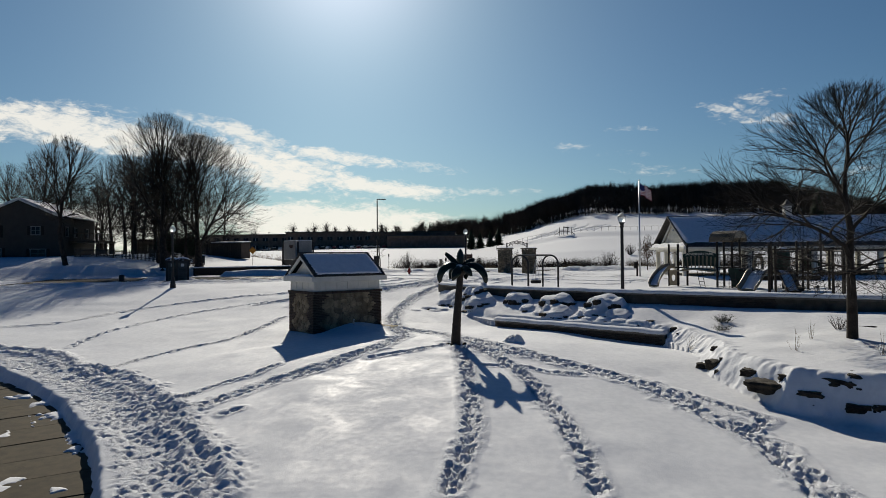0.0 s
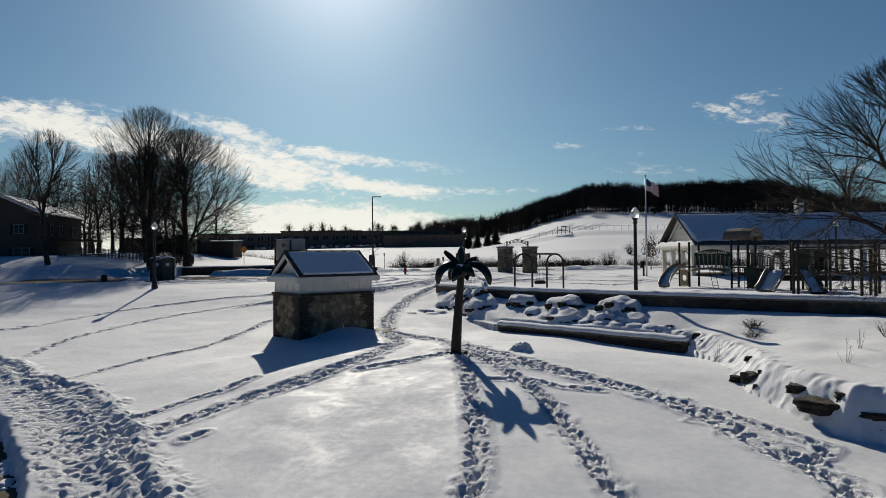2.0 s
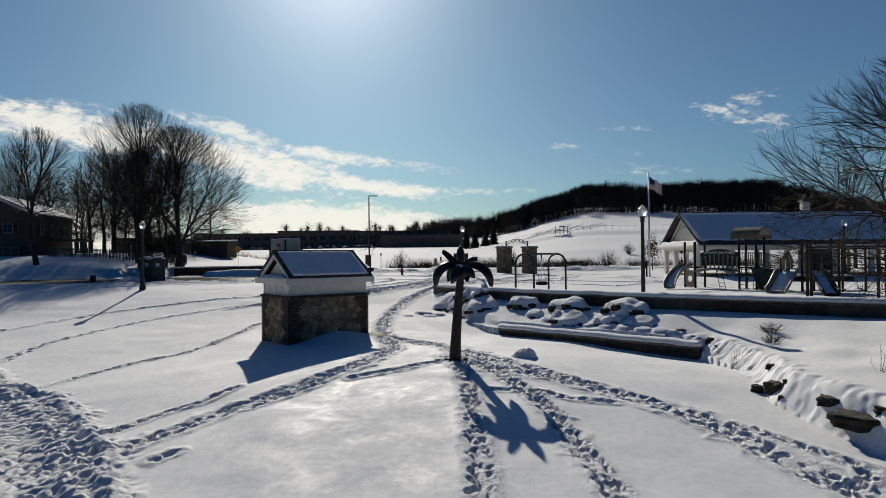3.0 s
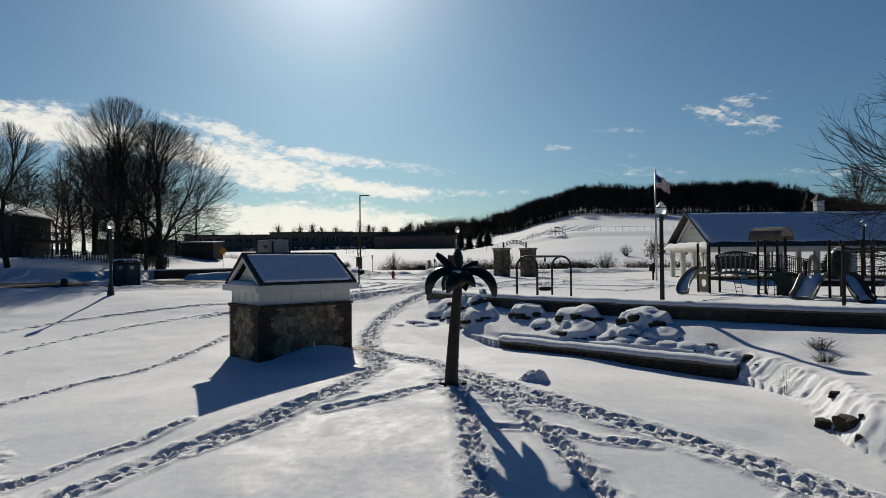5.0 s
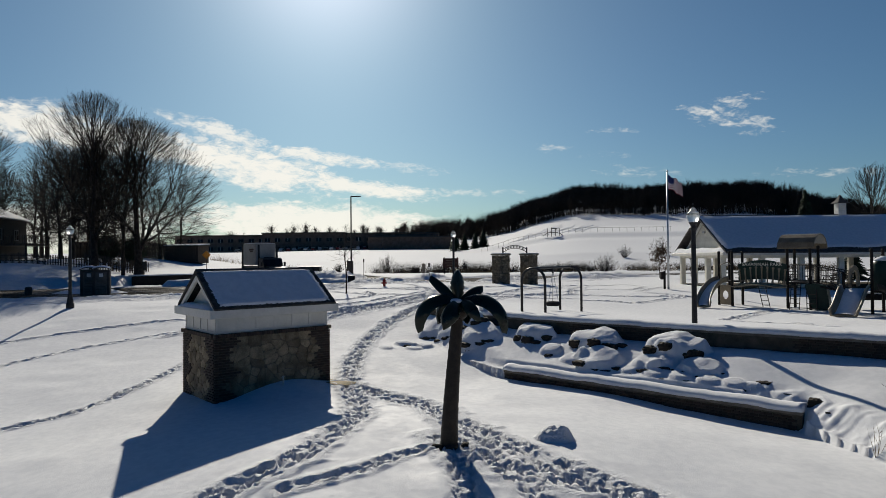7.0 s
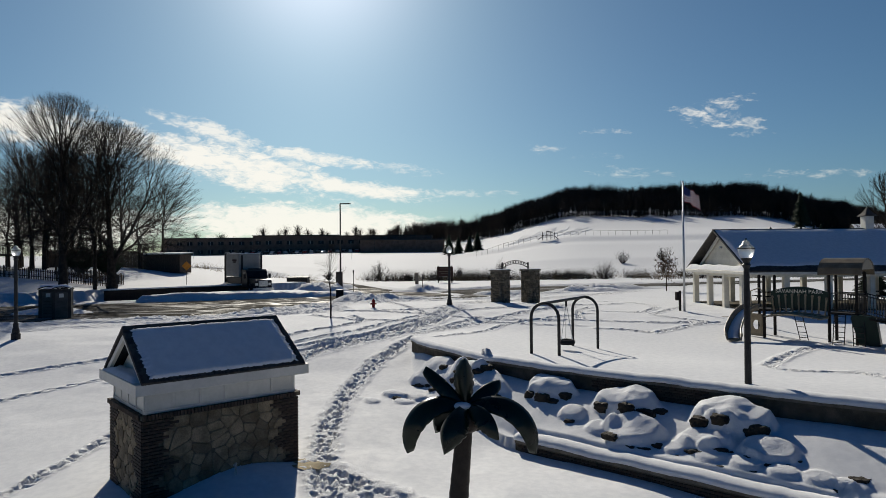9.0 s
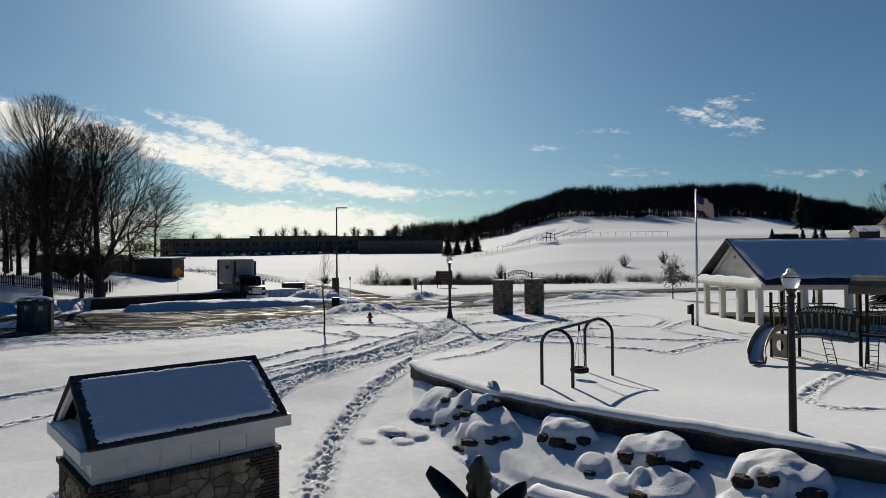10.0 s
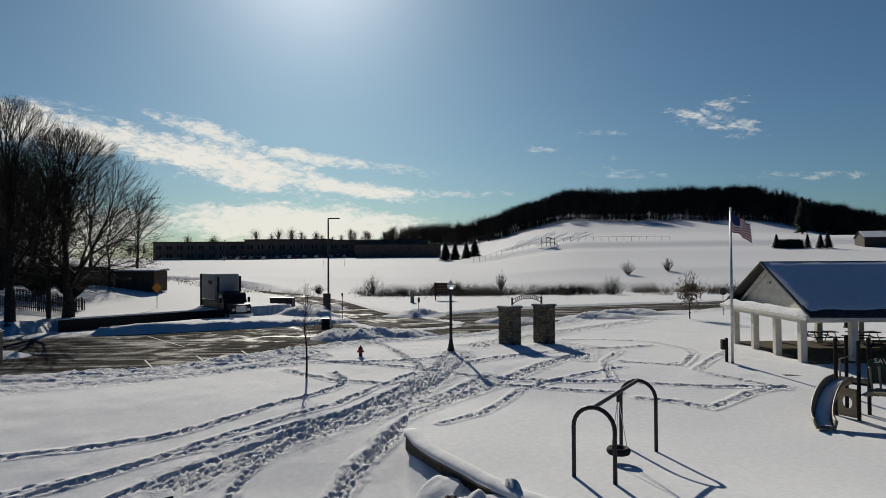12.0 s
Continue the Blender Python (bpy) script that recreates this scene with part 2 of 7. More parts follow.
FLAG_BLUE = surface("flag_blue", (0.02, 0.03, 0.10), (0.03, 0.04, 0.14), 4.0, 0.8, 0.1)
FLAG_WHITE = surface("flag_white", (0.70, 0.68, 0.66), (0.78, 0.76, 0.74), 4.0, 0.8, 0.1)
TRIM_GREY = surface("pale_trim", (0.16, 0.155, 0.14), (0.22, 0.21, 0.19), 2.0, 0.6, 0.03, grain=0.3)
SIGN_BROWN = surface("sign_brown", (0.03, 0.014, 0.011), (0.05, 0.022, 0.017), 3.0, 0.6, 0.1)
DEAD_LEAF = surface("dead_leaf", (0.06, 0.035, 0.02), (0.11, 0.065, 0.035), 3.0, 0.8, 0.1, coords="Position")
# ---- mesh helpers ----
def smoothed(a, b, x):
    t = np.clip((x - a) / (b - a), 0, 1)
    return t * t * (3 - 2 * t)


def finish(bm, name, mat):
    me = bpy.data.meshes.new(name)
    bmesh.ops.recalc_face_normals(bm, faces=bm.faces)
    bm.to_mesh(me)
    bm.free()
    for m in mat if isinstance(mat, (list, tuple)) else [mat]:
        me.materials.append(m)
    return me


def part(name, bm, mat, parent, label="", soft=False):
    """One mesh object under a thing or a part."""
    me = finish(bm, name, mat)
    if soft:
        me.polygons.foreach_set("use_smooth", [True] * len(me.polygons))
    ob = new(name, me)
    ob.parent = parent
    return tagged(ob, label)


def thing(name, label, category, m=None, bm=None, mat=None, group="", kind="", soft=False):
    """A top-level thing: an empty at its base, or one mesh."""
    me = finish(bm, name, mat) if bm else None
    if me and soft:
        me.polygons.foreach_set("use_smooth", [True] * len(me.polygons))
    ob = new(name, me)
    if m is not None:
        ob.matrix_world = m
    return tagged(ob, label, category, group, kind)


def array_mesh(name, verts, faces, mat, soft=True):
    """A mesh from arrays of vertices and of equal-sided faces."""
    me = bpy.data.meshes.new(name)
    verts, faces = np.asarray(verts, float), np.asarray(faces, int)
    k = faces.shape[1]
    me.vertices.add(len(verts)), me.loops.add(faces.size), me.polygons.add(len(faces))
    me.vertices.foreach_set("co", verts.ravel())
    me.loops.foreach_set("vertex_index", faces.ravel())
    me.polygons.foreach_set("loop_start", np.arange(0, faces.size, k))
    me.polygons.foreach_set("use_smooth", np.full(len(faces), soft))
    me.update(calc_edges=True)
    me.materials.append(mat)
    return me


def box(bm, c, s, rz=0.0, bevel=0.0, rx=0.0, ry=0.0):
    m = pose(*c, rx, ry, rz) @ Matrix.Diagonal((*s, 1))
    r = bmesh.ops.create_cube(bm, size=1.0, matrix=m)
    if bevel:
        vs = set(r["verts"])
        es = [e for e in bm.edges if e.verts[0] in vs and e.verts[1] in vs]
        bmesh.ops.bevel(bm, geom=es, offset=bevel, segments=1, affect="EDGES", profile=0.7)


def rod(bm, a, b, r, r2=None, n=10, caps=True):
    a, b = Vector(a), Vector(b)
    d = b - a
    m = Matrix.Translation((a + b) / 2) @ d.to_track_quat("Z", "Y").to_matrix().to_4x4()
    bmesh.ops.create_cone(bm, cap_ends=caps, segments=n, radius1=r, radius2=r if r2 is None else r2, depth=d.length, matrix=m)


def pipe(bm, pts, r, n=8, radii=None):
    """A tube swept along points."""
    pts = [Vector(p) for p in pts]
    rings, ref = [], Vector((0, 0, 1))
    for i, p in enumerate(pts):
        d = (pts[min(i + 1, len(pts) - 1)] - pts[max(i - 1, 0)]).normalized()
        if abs(d.dot(ref)) > 0.95:
            ref = Vector((1, 0, 0)) if abs(d.x) < 0.9 else Vector((0, 1, 0))
        u = d.cross(ref).normalized()
        v = u.cross(d).normalized()
        ref = v
        rr = radii[i] if radii else r
        rings.append([bm.verts.new(p + (u * math.cos(k * math.tau / n) + v * math.sin(k * math.tau / n)) * rr) for k in range(n)])
    for a, b in zip(rings, rings[1:]):
        for k in range(n):
            bm.faces.new((a[k], a[(k + 1) % n], b[(k + 1) % n], b[k]))
    bm.faces.new(rings[0][::-1])
    bm.faces.new(rings[-1])


def lathe(bm, profile, n=20, c=(0, 0, 0)):
    """A turned shape from (radius, height) pairs."""
    rings = []
    for r, z in profile:
        rings.append([bm.verts.new((c[0] + r * math.cos(k * math.tau / n), c[1] + r * math.sin(k * math.tau / n), c[2] + z)) for k in range(n)])
    for a, b in zip(rings, rings[1:]):
        for k in range(n):
            bm.faces.new((a[k], a[(k + 1) % n], b[(k + 1) % n], b[k]))
    bm.faces.new(rings[0][::-1])
    bm.faces.new(rings[-1])


def prism(bm, outline, lo, hi, axis="z"):
    """An outline of 2D points carried from lo to hi along an axis."""
    put = {"z": lambda p, h: (p[0], p[1], h), "y": lambda p, h: (p[0], h, p[1]), "x": lambda p, h: (h, p[0], p[1])}[axis]
    a = [bm.verts.new(put(p, lo)) for p in outline]
    b = [bm.verts.new(put(p, hi)) for p in outline]
    n = len(outline)
    bm.faces.new(a[::-1]), bm.faces.new(b)
    for k in range(n):
        bm.faces.new((a[k], a[(k + 1) % n], b[(k + 1) % n], b[k]))


def resample(pts, step, smooth=3):
    """Points at even steps along a rounded polyline."""
    p = np.array(pts, float)
    for _ in range(smooth):
        q = [p[0]]
        for a, b in zip(p, p[1:]):
            q += [0.75 * a + 0.25 * b, 0.25 * a + 0.75 * b]
        p = np.array(q + [p[-1]])
    s = np.r_[0, np.cumsum(np.linalg.norm(np.diff(p[:, :2], axis=0), axis=1))]
    k = max(2, int(s[-1] / step) + 1)
    t = np.linspace(0, s[-1], k)
    return np.stack([np.interp(t, s, p[:, i]) for i in range(p.shape[1])], 1)


def sweep(bm, line, profile, closed=True):
    """A cross-section of (side, up) pairs carried along a line of (x, y, z); side is to the line's right."""
    rings = []
    for i, p in enumerate(line):
        d = line[min(i + 1, len(line) - 1)] - line[max(i - 1, 0)]
        d = d[:2] / np.linalg.norm(d[:2])
        rings.append([bm.verts.new((p[0] + d[1] * s, p[1] - d[0] * s, p[2] + u)) for s, u in profile])
    n = len(profile)
    for a, b in zip(rings, rings[1:]):
        for k in range(n if closed else n - 1):
            bm.faces.new((a[k], a[(k + 1) % n], b[(k + 1) % n], b[k]))
    if closed:
        bm.faces.new(rings[0][::-1])
        bm.faces.new(rings[-1])


def fuzz(x, y, seed=0.0):
    """Smooth value noise between -1 and 1 on arrays."""
    xi, yi = np.floor(x), np.floor(y)
    fx, fy = x - xi, y - yi
    fx, fy = fx * fx * (3 - 2 * fx), fy * fy * (3 - 2 * fy)

    def h(a, b):
        v = np.sin(a * 127.1 + b * 311.7 + seed * 74.7) * 43758.5453
        return (v - np.floor(v)) * 2 - 1

    return (h(xi, yi) * (1 - fx) + h(xi + 1, yi) * fx) * (1 - fy) + (h(xi, yi + 1) * (1 - fx) + h(xi + 1, yi + 1) * fx) * fy


def to_line(x, y, pts):
    """Distance to a polyline, which side of it (positive to its left) and how far along it."""
    best, side, along, run = np.full(x.shape, 1e9), np.zeros(x.shape), np.zeros(x.shape), 0.0
    for a, b in zip(pts, pts[1:]):
        dx, dy = b[0] - a[0], b[1] - a[1]
        ln = math.hypot(dx, dy)
        t = np.clip(((x - a[0]) * dx + (y - a[1]) * dy) / ln ** 2, 0, 1)
        d = np.hypot(x - a[0] - t * dx, y - a[1] - t * dy)
        near = d < best
        cr = dx * (y - a[1]) - dy * (x - a[0])
        best, side, along = np.where(near, d, best), np.where(near, np.sign(cr), side), np.where(near, run + t * ln, along)
        run += ln
    return best, side, along
# ---- the lie of the land ----
WALL = [(-1.0, 38.8), (-0.55, 37.2), (0.1, 35.9), (1.4, 33.6), (2.55, 32.2), (4.2, 30.7), (5.65, 29.4), (6.9, 28.4), (8.6, 26.9), (10.2, 25.6), (12.2, 24.2), (16.5, 21.2), (24.0, 16.5), (34.0, 11.0)]
LEDGE = [(2.2, 28.6), (8.7, 22.5)]
BED = [(-1.3, 39.0), (-1.2, 35.5), (0.2, 31.8), (2.0, 28.9), (8.6, 22.6), (8.9, 20.0), (8.2, 16.5), (8.5, 13.2), (11.0, 11.2), (16.0, 9.5), (34.0, 6.0)]
STREET = [(-120.0, 34.0), (-40.0, 54.0), (-18.0, 62.0), (-3.0, 71.5), (13.5, 88.0), (36.0, 97.0), (80.0, 113.0), (200.0, 150.0)]
SIDE_ROAD = [(-2.0, 76.0), (-9.0, 88.0), (-19.0, 116.0), (-36.0, 142.0), (-70.0, 165.0), (-140.0, 190.0)]
BLOCK_WALL = [(-31.5, 72.0), (-26.0, 77.8), (-20.4, 83.6)]
WALKWAY = [(-30.0, 24.0), (-19.0, 20.6), (-13.6, 16.2), (-9.6, 11.5), (-7.4, 8.0), (-6.2, 3.0), (-6.0, -6.0), (-7.0, -16.0)]


def street_half(along):
    """Half the street's width: wide by the parking bays, narrow past the junction."""
    return np.interp(along, [0, 82, 106, 124, 147, 171, 400], [9.5, 9.5, 9.2, 7.5, 6.0, 5.0, 5.0])


NEAR_Y = [-60, -20, 0, 8, 12, 16, 20, 24, 28, 32, 35, 38, 42, 46, 52, 56, 60, 66, 80, 100, 118, 130, 145, 170, 220, 300, 420, 600, 1000, 4000]
MID_Z = [-2.6, -2.4, -1.9, -1.4, -1.05, -0.6, -0.12, -0.2, -0.05, 0.12, 0.35, 0.8, 1.2, 1.45, 1.6, 1.75, 1.65, 1.35, 1.3, 1.3, 1.1, 0.9, 1.3, 2.7, 4.9, 7.2, 12.5, 24.0, 24.0, 6.0]
LEFT_Z = [-2.9, -2.6, -2.1, -1.75, -1.5, -1.25, -0.95, -0.75, -0.5, -0.2, 0.1, 0.5, 1.0, 1.3, 1.25, 1.25, 1.25, 1.5, 2.2, 2.8, 2.6, 2.4, 2.3, 3.2, 5.0, 7.0, 9.0, 10.0, 10.0, 4.0]
RIGHT_Z = [-2.6, -2.4, -1.7, -1.3, -1.0, -0.65, -0.3, -0.2, 0.2, 0.7, 1.0, 1.2, 1.35, 1.4, 1.4, 1.4, 1.4, 1.35, 1.3, 1.3, 1.1, 0.9, 1.8, 4.5, 9.0, 15.5, 26.0, 60.0, 80.0, 20.0]


def land(x, y):
    """Height of the ground without roads, walls and tracks."""
    ys = np.interp(y, NEAR_Y, np.arange(len(NEAR_Y)))

    def prof(z):
        return sum(np.interp(ys + o, np.arange(len(z)), z) for o in (-0.5, -0.2, 0.2, 0.5)) / 4

    scale = np.maximum(1.0, y / 40.0)
    u = x / scale
    wl, wr = smoothed(-4.0, -14.0, u), smoothed(1.0, 9.0, u)
    z = prof(MID_Z) * (1 - wl - wr) + prof(LEFT_Z) * wl + prof(RIGHT_Z) * wr
    # the wooded hill falls away to the far left and right
    z += smoothed(-28.0, -45.0, x) * smoothed(56.0, 75.0, y) * (1 - smoothed(90.0, 200.0, y)) * 1.6
    z += (1.5 * smoothed(-6.0, 6.0, y - 236 - 0.15 * x) - 1.2 * smoothed(10.0, 60.0, y - 236 - 0.15 * x)) * smoothed(0, 20, x) * (y < 400)
    z -= smoothed(0.48, 0.75, x / np.maximum(y, 60)) * smoothed(300, 480, y) * 26
    z += np.interp(y, [3.0, 9.0, 12.5, 15.5, 18.0, 21.0, 24.0], [0, 0.12, 0.26, 0.32, 0.26, 0.15, 0]) * np.exp(-((x - 1.0) / 4.2) ** 2)
    z += 0.05 * fuzz(x * 0.35, y * 0.35, 1) / (1 + np.maximum(y - 40, 0) / 25) * (1 - smoothed(90, 125, y)) + 0.02 * fuzz(x * 1.1, y * 1.1, 2) * (y < 70) + 0.05 * fuzz(x * 0.02, y * 0.02, 3) * smoothed(120, 200, y)
    return z


def height(x, y, tracks=True):
    """Height of the snow surface."""
    x, y = np.asarray(x, float), np.asarray(y, float)
    z = land(x, y)
    dq, sq, _ = to_line(x, y, BED)
    dw, sw, _ = to_line(x, y, WALL)
    dq = np.maximum(dq + np.where(x > 7.5, 0.16 * fuzz(x * 0.8, y * 0.8, 4), 0) * (dq > 0.02), 0)
    inside = (sq > 0) & (x > -1.3) & (y < 40)
    behind = (sw > 0) & (x > -1.0) & (dw > 0.17)
    west = smoothed(1.6, 2.8, x)
    bed = 0.18 + 0.14 * (1 - smoothed(1.0, 3.6, x)) + 0.75 * smoothed(0.0, 1.0, dq / (dq + dw + 1e-6)) + 0.05 * fuzz(x * 0.9, y * 0.9, 5)
    rim = np.where(x > 8.0, smoothed(0.0, 0.8, dq), smoothed(0.2, 0.45, dq) * west + smoothed(0.05, 0.8, dq) * (1 - west))
    dl, _, _ = to_line(x, y, LEDGE)
    z = z - np.where((sq < 0) | (dl < 0.2), 0.27 * np.exp(-(dl / 2.2) ** 2), 0)
    z = np.where(inside & ~behind, z + (np.maximum(bed, z) - z) * rim, z)
    # crumbled snow along the rock bank
    z = z + (0.05 * fuzz(x * 3.3, y * 3.3, 6) + 0.04 * fuzz(x * 7.0, y * 7.0, 8)) * (x > 8.0) * (sq > 0) * (1 - smoothed(0.5, 1.3, dq)) * (y < 24)
    terrace = 1.42 - 0.4 * smoothed(1.5, 9.0, dw) + 0.03 * fuzz(x * 0.4, y * 0.4, 7)
    out = smoothed(0.0, 6.0, np.where(sw > 0, dw, 0)) * smoothed(40.0, 52.0, y)
    z = np.where(behind, terrace * (1 - out) + z * out, z)
    # streets lie below the snow, with ploughed banks beside them
    for line, half, lay in ((STREET, None, 1.2), (SIDE_ROAD, 3.4, 1.22)):
        d, s, al = to_line(x, y, line)
        hw = street_half(al) if half is None else half
        e = d - hw
        far = al > (60 if half is None else -1)
        top = np.where(al < 122, 0.2, 0.15) if half is None else 0.12
        bank = top * np.exp(-((e - 0.9) / 0.7) ** 2) * (0.75 + 0.5 * fuzz(x * 0.8, y * 0.8, 9) + 0.25 * fuzz(x * 2.6, y * 2.6, 10))
        z = z + np.maximum(bank, 0) + (0.045 * fuzz(x * 5.0, y * 5.0, 18) + 0.04 * fuzz(x * 9.0, y * 9.0, 19)) * smoothed(0.0, 0.4, e) * (1 - smoothed(1.6, 3.4, e)) * (1 if half is None else 0.5)
        if half is None:
            verge = smoothed(0.2, 0.8, e) * (1 - smoothed(4.6, 5.4, e)) * (s < 0) * (al > 40) * (al < 112)
            z = z + verge * (0.06 * np.cos(e * 3.3 + 1.2 * fuzz(x * 0.25, y * 0.25, 33)) * (0.7 + 0.6 * fuzz(x * 1.5, y * 1.5, 34)) + 0.025 * fuzz(x * 4.0, y * 4.0, 35) + 0.045 * fuzz(x * 8.0, y * 8.0, 36))
        lvl = street_level(x, y)
        wide = np.where((s > 0) & (al < 100), 4.5, 0.6) if half is None else 0.6
        z = np.where(e < wide, lvl + (z - lvl) * np.maximum(smoothed(-0.15, 0.6, e) * (wide < 1), smoothed(-0.15, wide, e)) - 0.06 * (e < 0), z)
    db, sb, ab = to_line(x, y, BLOCK_WALL)
    low = (sb < 0) & (db < 5.0)
    z = np.where(low & (y > 60), np.minimum(z, 1.14 + 0.12 * smoothed(0.8, 1.8, db) * (1 + 0.6 * fuzz(x * 0.8, y * 0.8, 9))), z)
    z = np.where((sb > 0) & (db < 7.0), np.minimum(z, 1.1) + (np.maximum(z, 2.22) - np.minimum(z, 1.1)) * smoothed(0.4, 1.1, db), z)
    # the cleared walk and its ploughed berm
    d, s, al = to_line(x, y, WALKWAY)
    wz = walk_level(x, y)
    e = d - 1.0 + 0.07 * fuzz(x * 1.8, y * 1.8, 24) + 0.03 * fuzz(x * 6.0, y * 6.0, 25)
    left = s > 0
    flat = 0.012 * fuzz(x * 6.5, y * 6.5, 12) + 0.014 * fuzz(x * 12.0, y * 12.0, 16)
    ruts = 0.02 * fuzz(x * 2.6, y * 2.6, 11) + 0.03 * fuzz(x * 5.5, y * 5.5, 12) + 0.05 * fuzz(x * 10.0, y * 10.0, 16)
    edge = e + 0.22 * fuzz(x * 1.3, y * 1.3, 23)
    z = z + flat * smoothed(0.3, 0.5, e) * (1 - smoothed(1.3, 1.7, edge)) * left + ruts * smoothed(1.1, 1.7, edge) * (1 - smoothed(2.5, 3.1, edge)) * left
    z = z + (0.15 * np.exp(-((edge - 2.35) / 0.26) ** 2) + 0.09 * np.exp(-((edge - 1.75) / 0.2) ** 2) - 0.05 * np.exp(-((edge - 1.1) / 0.4) ** 2)) * left * (0.9 + 0.15 * fuzz(x * 2.5, y * 2.5, 13) + 0.2 * fuzz(x * 6.5, y * 6.5, 14))
    scraps = 0.105 * smoothed(0.42, 0.75, fuzz(x * 1.6, y * 1.6, 26) + 0.5 * fuzz(x * 5.0, y * 5.0, 27) + np.where(left, 0.25, 0.55) * smoothed(-0.55, -0.05, e)) * (e > -0.75)
    z = np.where(e < 0.22, wz - 0.08 + scraps + (z - wz + 0.08 - scraps) * smoothed(0.0, 0.22, e), z)
    # ploughed heaps at the junction
    for hx, hy, rx, ry, h in HEAPS:
        q = ((x - hx) / rx) ** 2 + ((y - hy) / ry) ** 2
        rub = 0.3 * fuzz(x * 0.9, y * 0.9, 14) + 0.12 * fuzz(x * 3.0, y * 3.0, 15) + 0.08 * fuzz(x * 7.0, y * 7.0, 17) if rx > 1 else 0.5 * fuzz(x * 5.0, y * 5.0, 14) + 0.35 * fuzz(x * 11.0, y * 11.0, 15)
        z = z + h * np.maximum(0, 1 - q) ** 0.8 * (0.85 + rub)
    for bx, by, bw, bh in MOUNDS:
        sel = (np.abs(x - bx) < bw) & (np.abs(y - by) < bw)
        if sel.any():
            xs, ys = x[sel] - bx, y[sel] - by - 0.06 * bw
            ca, sa = math.cos(-0.7), math.sin(-0.7)
            r = np.hypot((xs * ca + ys * sa) / (0.56 * bw), (-xs * sa + ys * ca) / (0.42 * bw))
            r = r * (1 + 0.17 * fuzz(x[sel] * 1.7, y[sel] * 1.7, 51) + 0.09 * fuzz(x[sel] * 4.5, y[sel] * 4.5, 52))
            z[sel] += bh * (0.62 if bw > 1 else 0.32) * (1 - smoothed(0.74, 1.04, r)) * (1 - 0.3 * r * r) * (1 + 0.16 * fuzz(x[sel] * 2.1, y[sel] * 2.1, 53) + 0.05 * fuzz(x[sel] * 5.0, y[sel] * 6.0, 54))
    # snow drifted against the pump house
    lx, ly = (x + 5.5) * 0.7547 + (y - 26.72) * 0.6561, -(x + 5.5) * 0.6561 + (y - 26.72) * 0.7547
    z = z + 0.3 * np.exp(-((lx - 0.25) / 1.15) ** 2 - (np.maximum(-1.1 - ly, 0) / 0.9) ** 2) * (ly < 0)
    if tracks:
        z = z + track_relief(x, y)
    return z


MOUNDS = [(3.55, 30.6, 1.55, 0.62), (5.35, 28.7, 1.7, 0.66), (7.3, 26.9, 1.85, 0.75), (1.35, 33.0, 1.6, 0.6), (-0.1, 34.7, 1.6, 0.5), (1.45, 31.9, 1.9, 0.42), (5.1, 27.4, 1.5, 0.42), (6.5, 26.4, 1.3, 0.35), (0.5, 33.6, 1.3, 0.42), (7.5, 25.5, 1.2, 0.34),
          (3.85, 29.0, 0.8, 0.42), (4.4, 28.0, 0.85, 0.3), (5.8, 26.5, 0.7, 0.3), (6.35, 25.85, 0.85, 0.32), (6.9, 25.3, 0.75, 0.3), (7.45, 24.75, 0.65, 0.28), (7.95, 24.35, 0.65, 0.28), (8.3, 24.05, 0.4, 0.22), (-1.35, 33.2, 0.95, 0.4), (-0.65, 33.0, 0.85, 0.34), (-1.05, 32.5, 0.7, 0.25), (-2.1, 32.5, 0.6, 0.2), (1.1, 31.5, 0.7, 0.32)]
HEAPS = [(-6.2, 66.0, 3.2, 2.2, 0.85), (-2.6, 67.5, 3.0, 1.8, 0.7), (-13.0, 84.0, 4.0, 2.2, 0.9), (-2.0, 84.5, 3.6, 2.0, 0.45), (7.5, 77.5, 3.8, 1.6, 0.6), (16.0, 79.5, 5.0, 1.8, 0.5), (20.0, 83.0, 6.0, 1.6, 0.5), (-28.0, 58.0, 3.0, 1.6, 0.5), (2.45, 20.5, 0.42, 0.3, 0.3), (-13.0, 94.0, 3.0, 2.0, 0.8)]


def street_level(x, y):
    return 1.18 + 0.0 * x


def walk_level(x, y):
    return np.interp(y, [-20, 0, 10, 20, 30], [-2.3, -2.05, -1.72, -1.3, -0.7]) + 0.0 * x


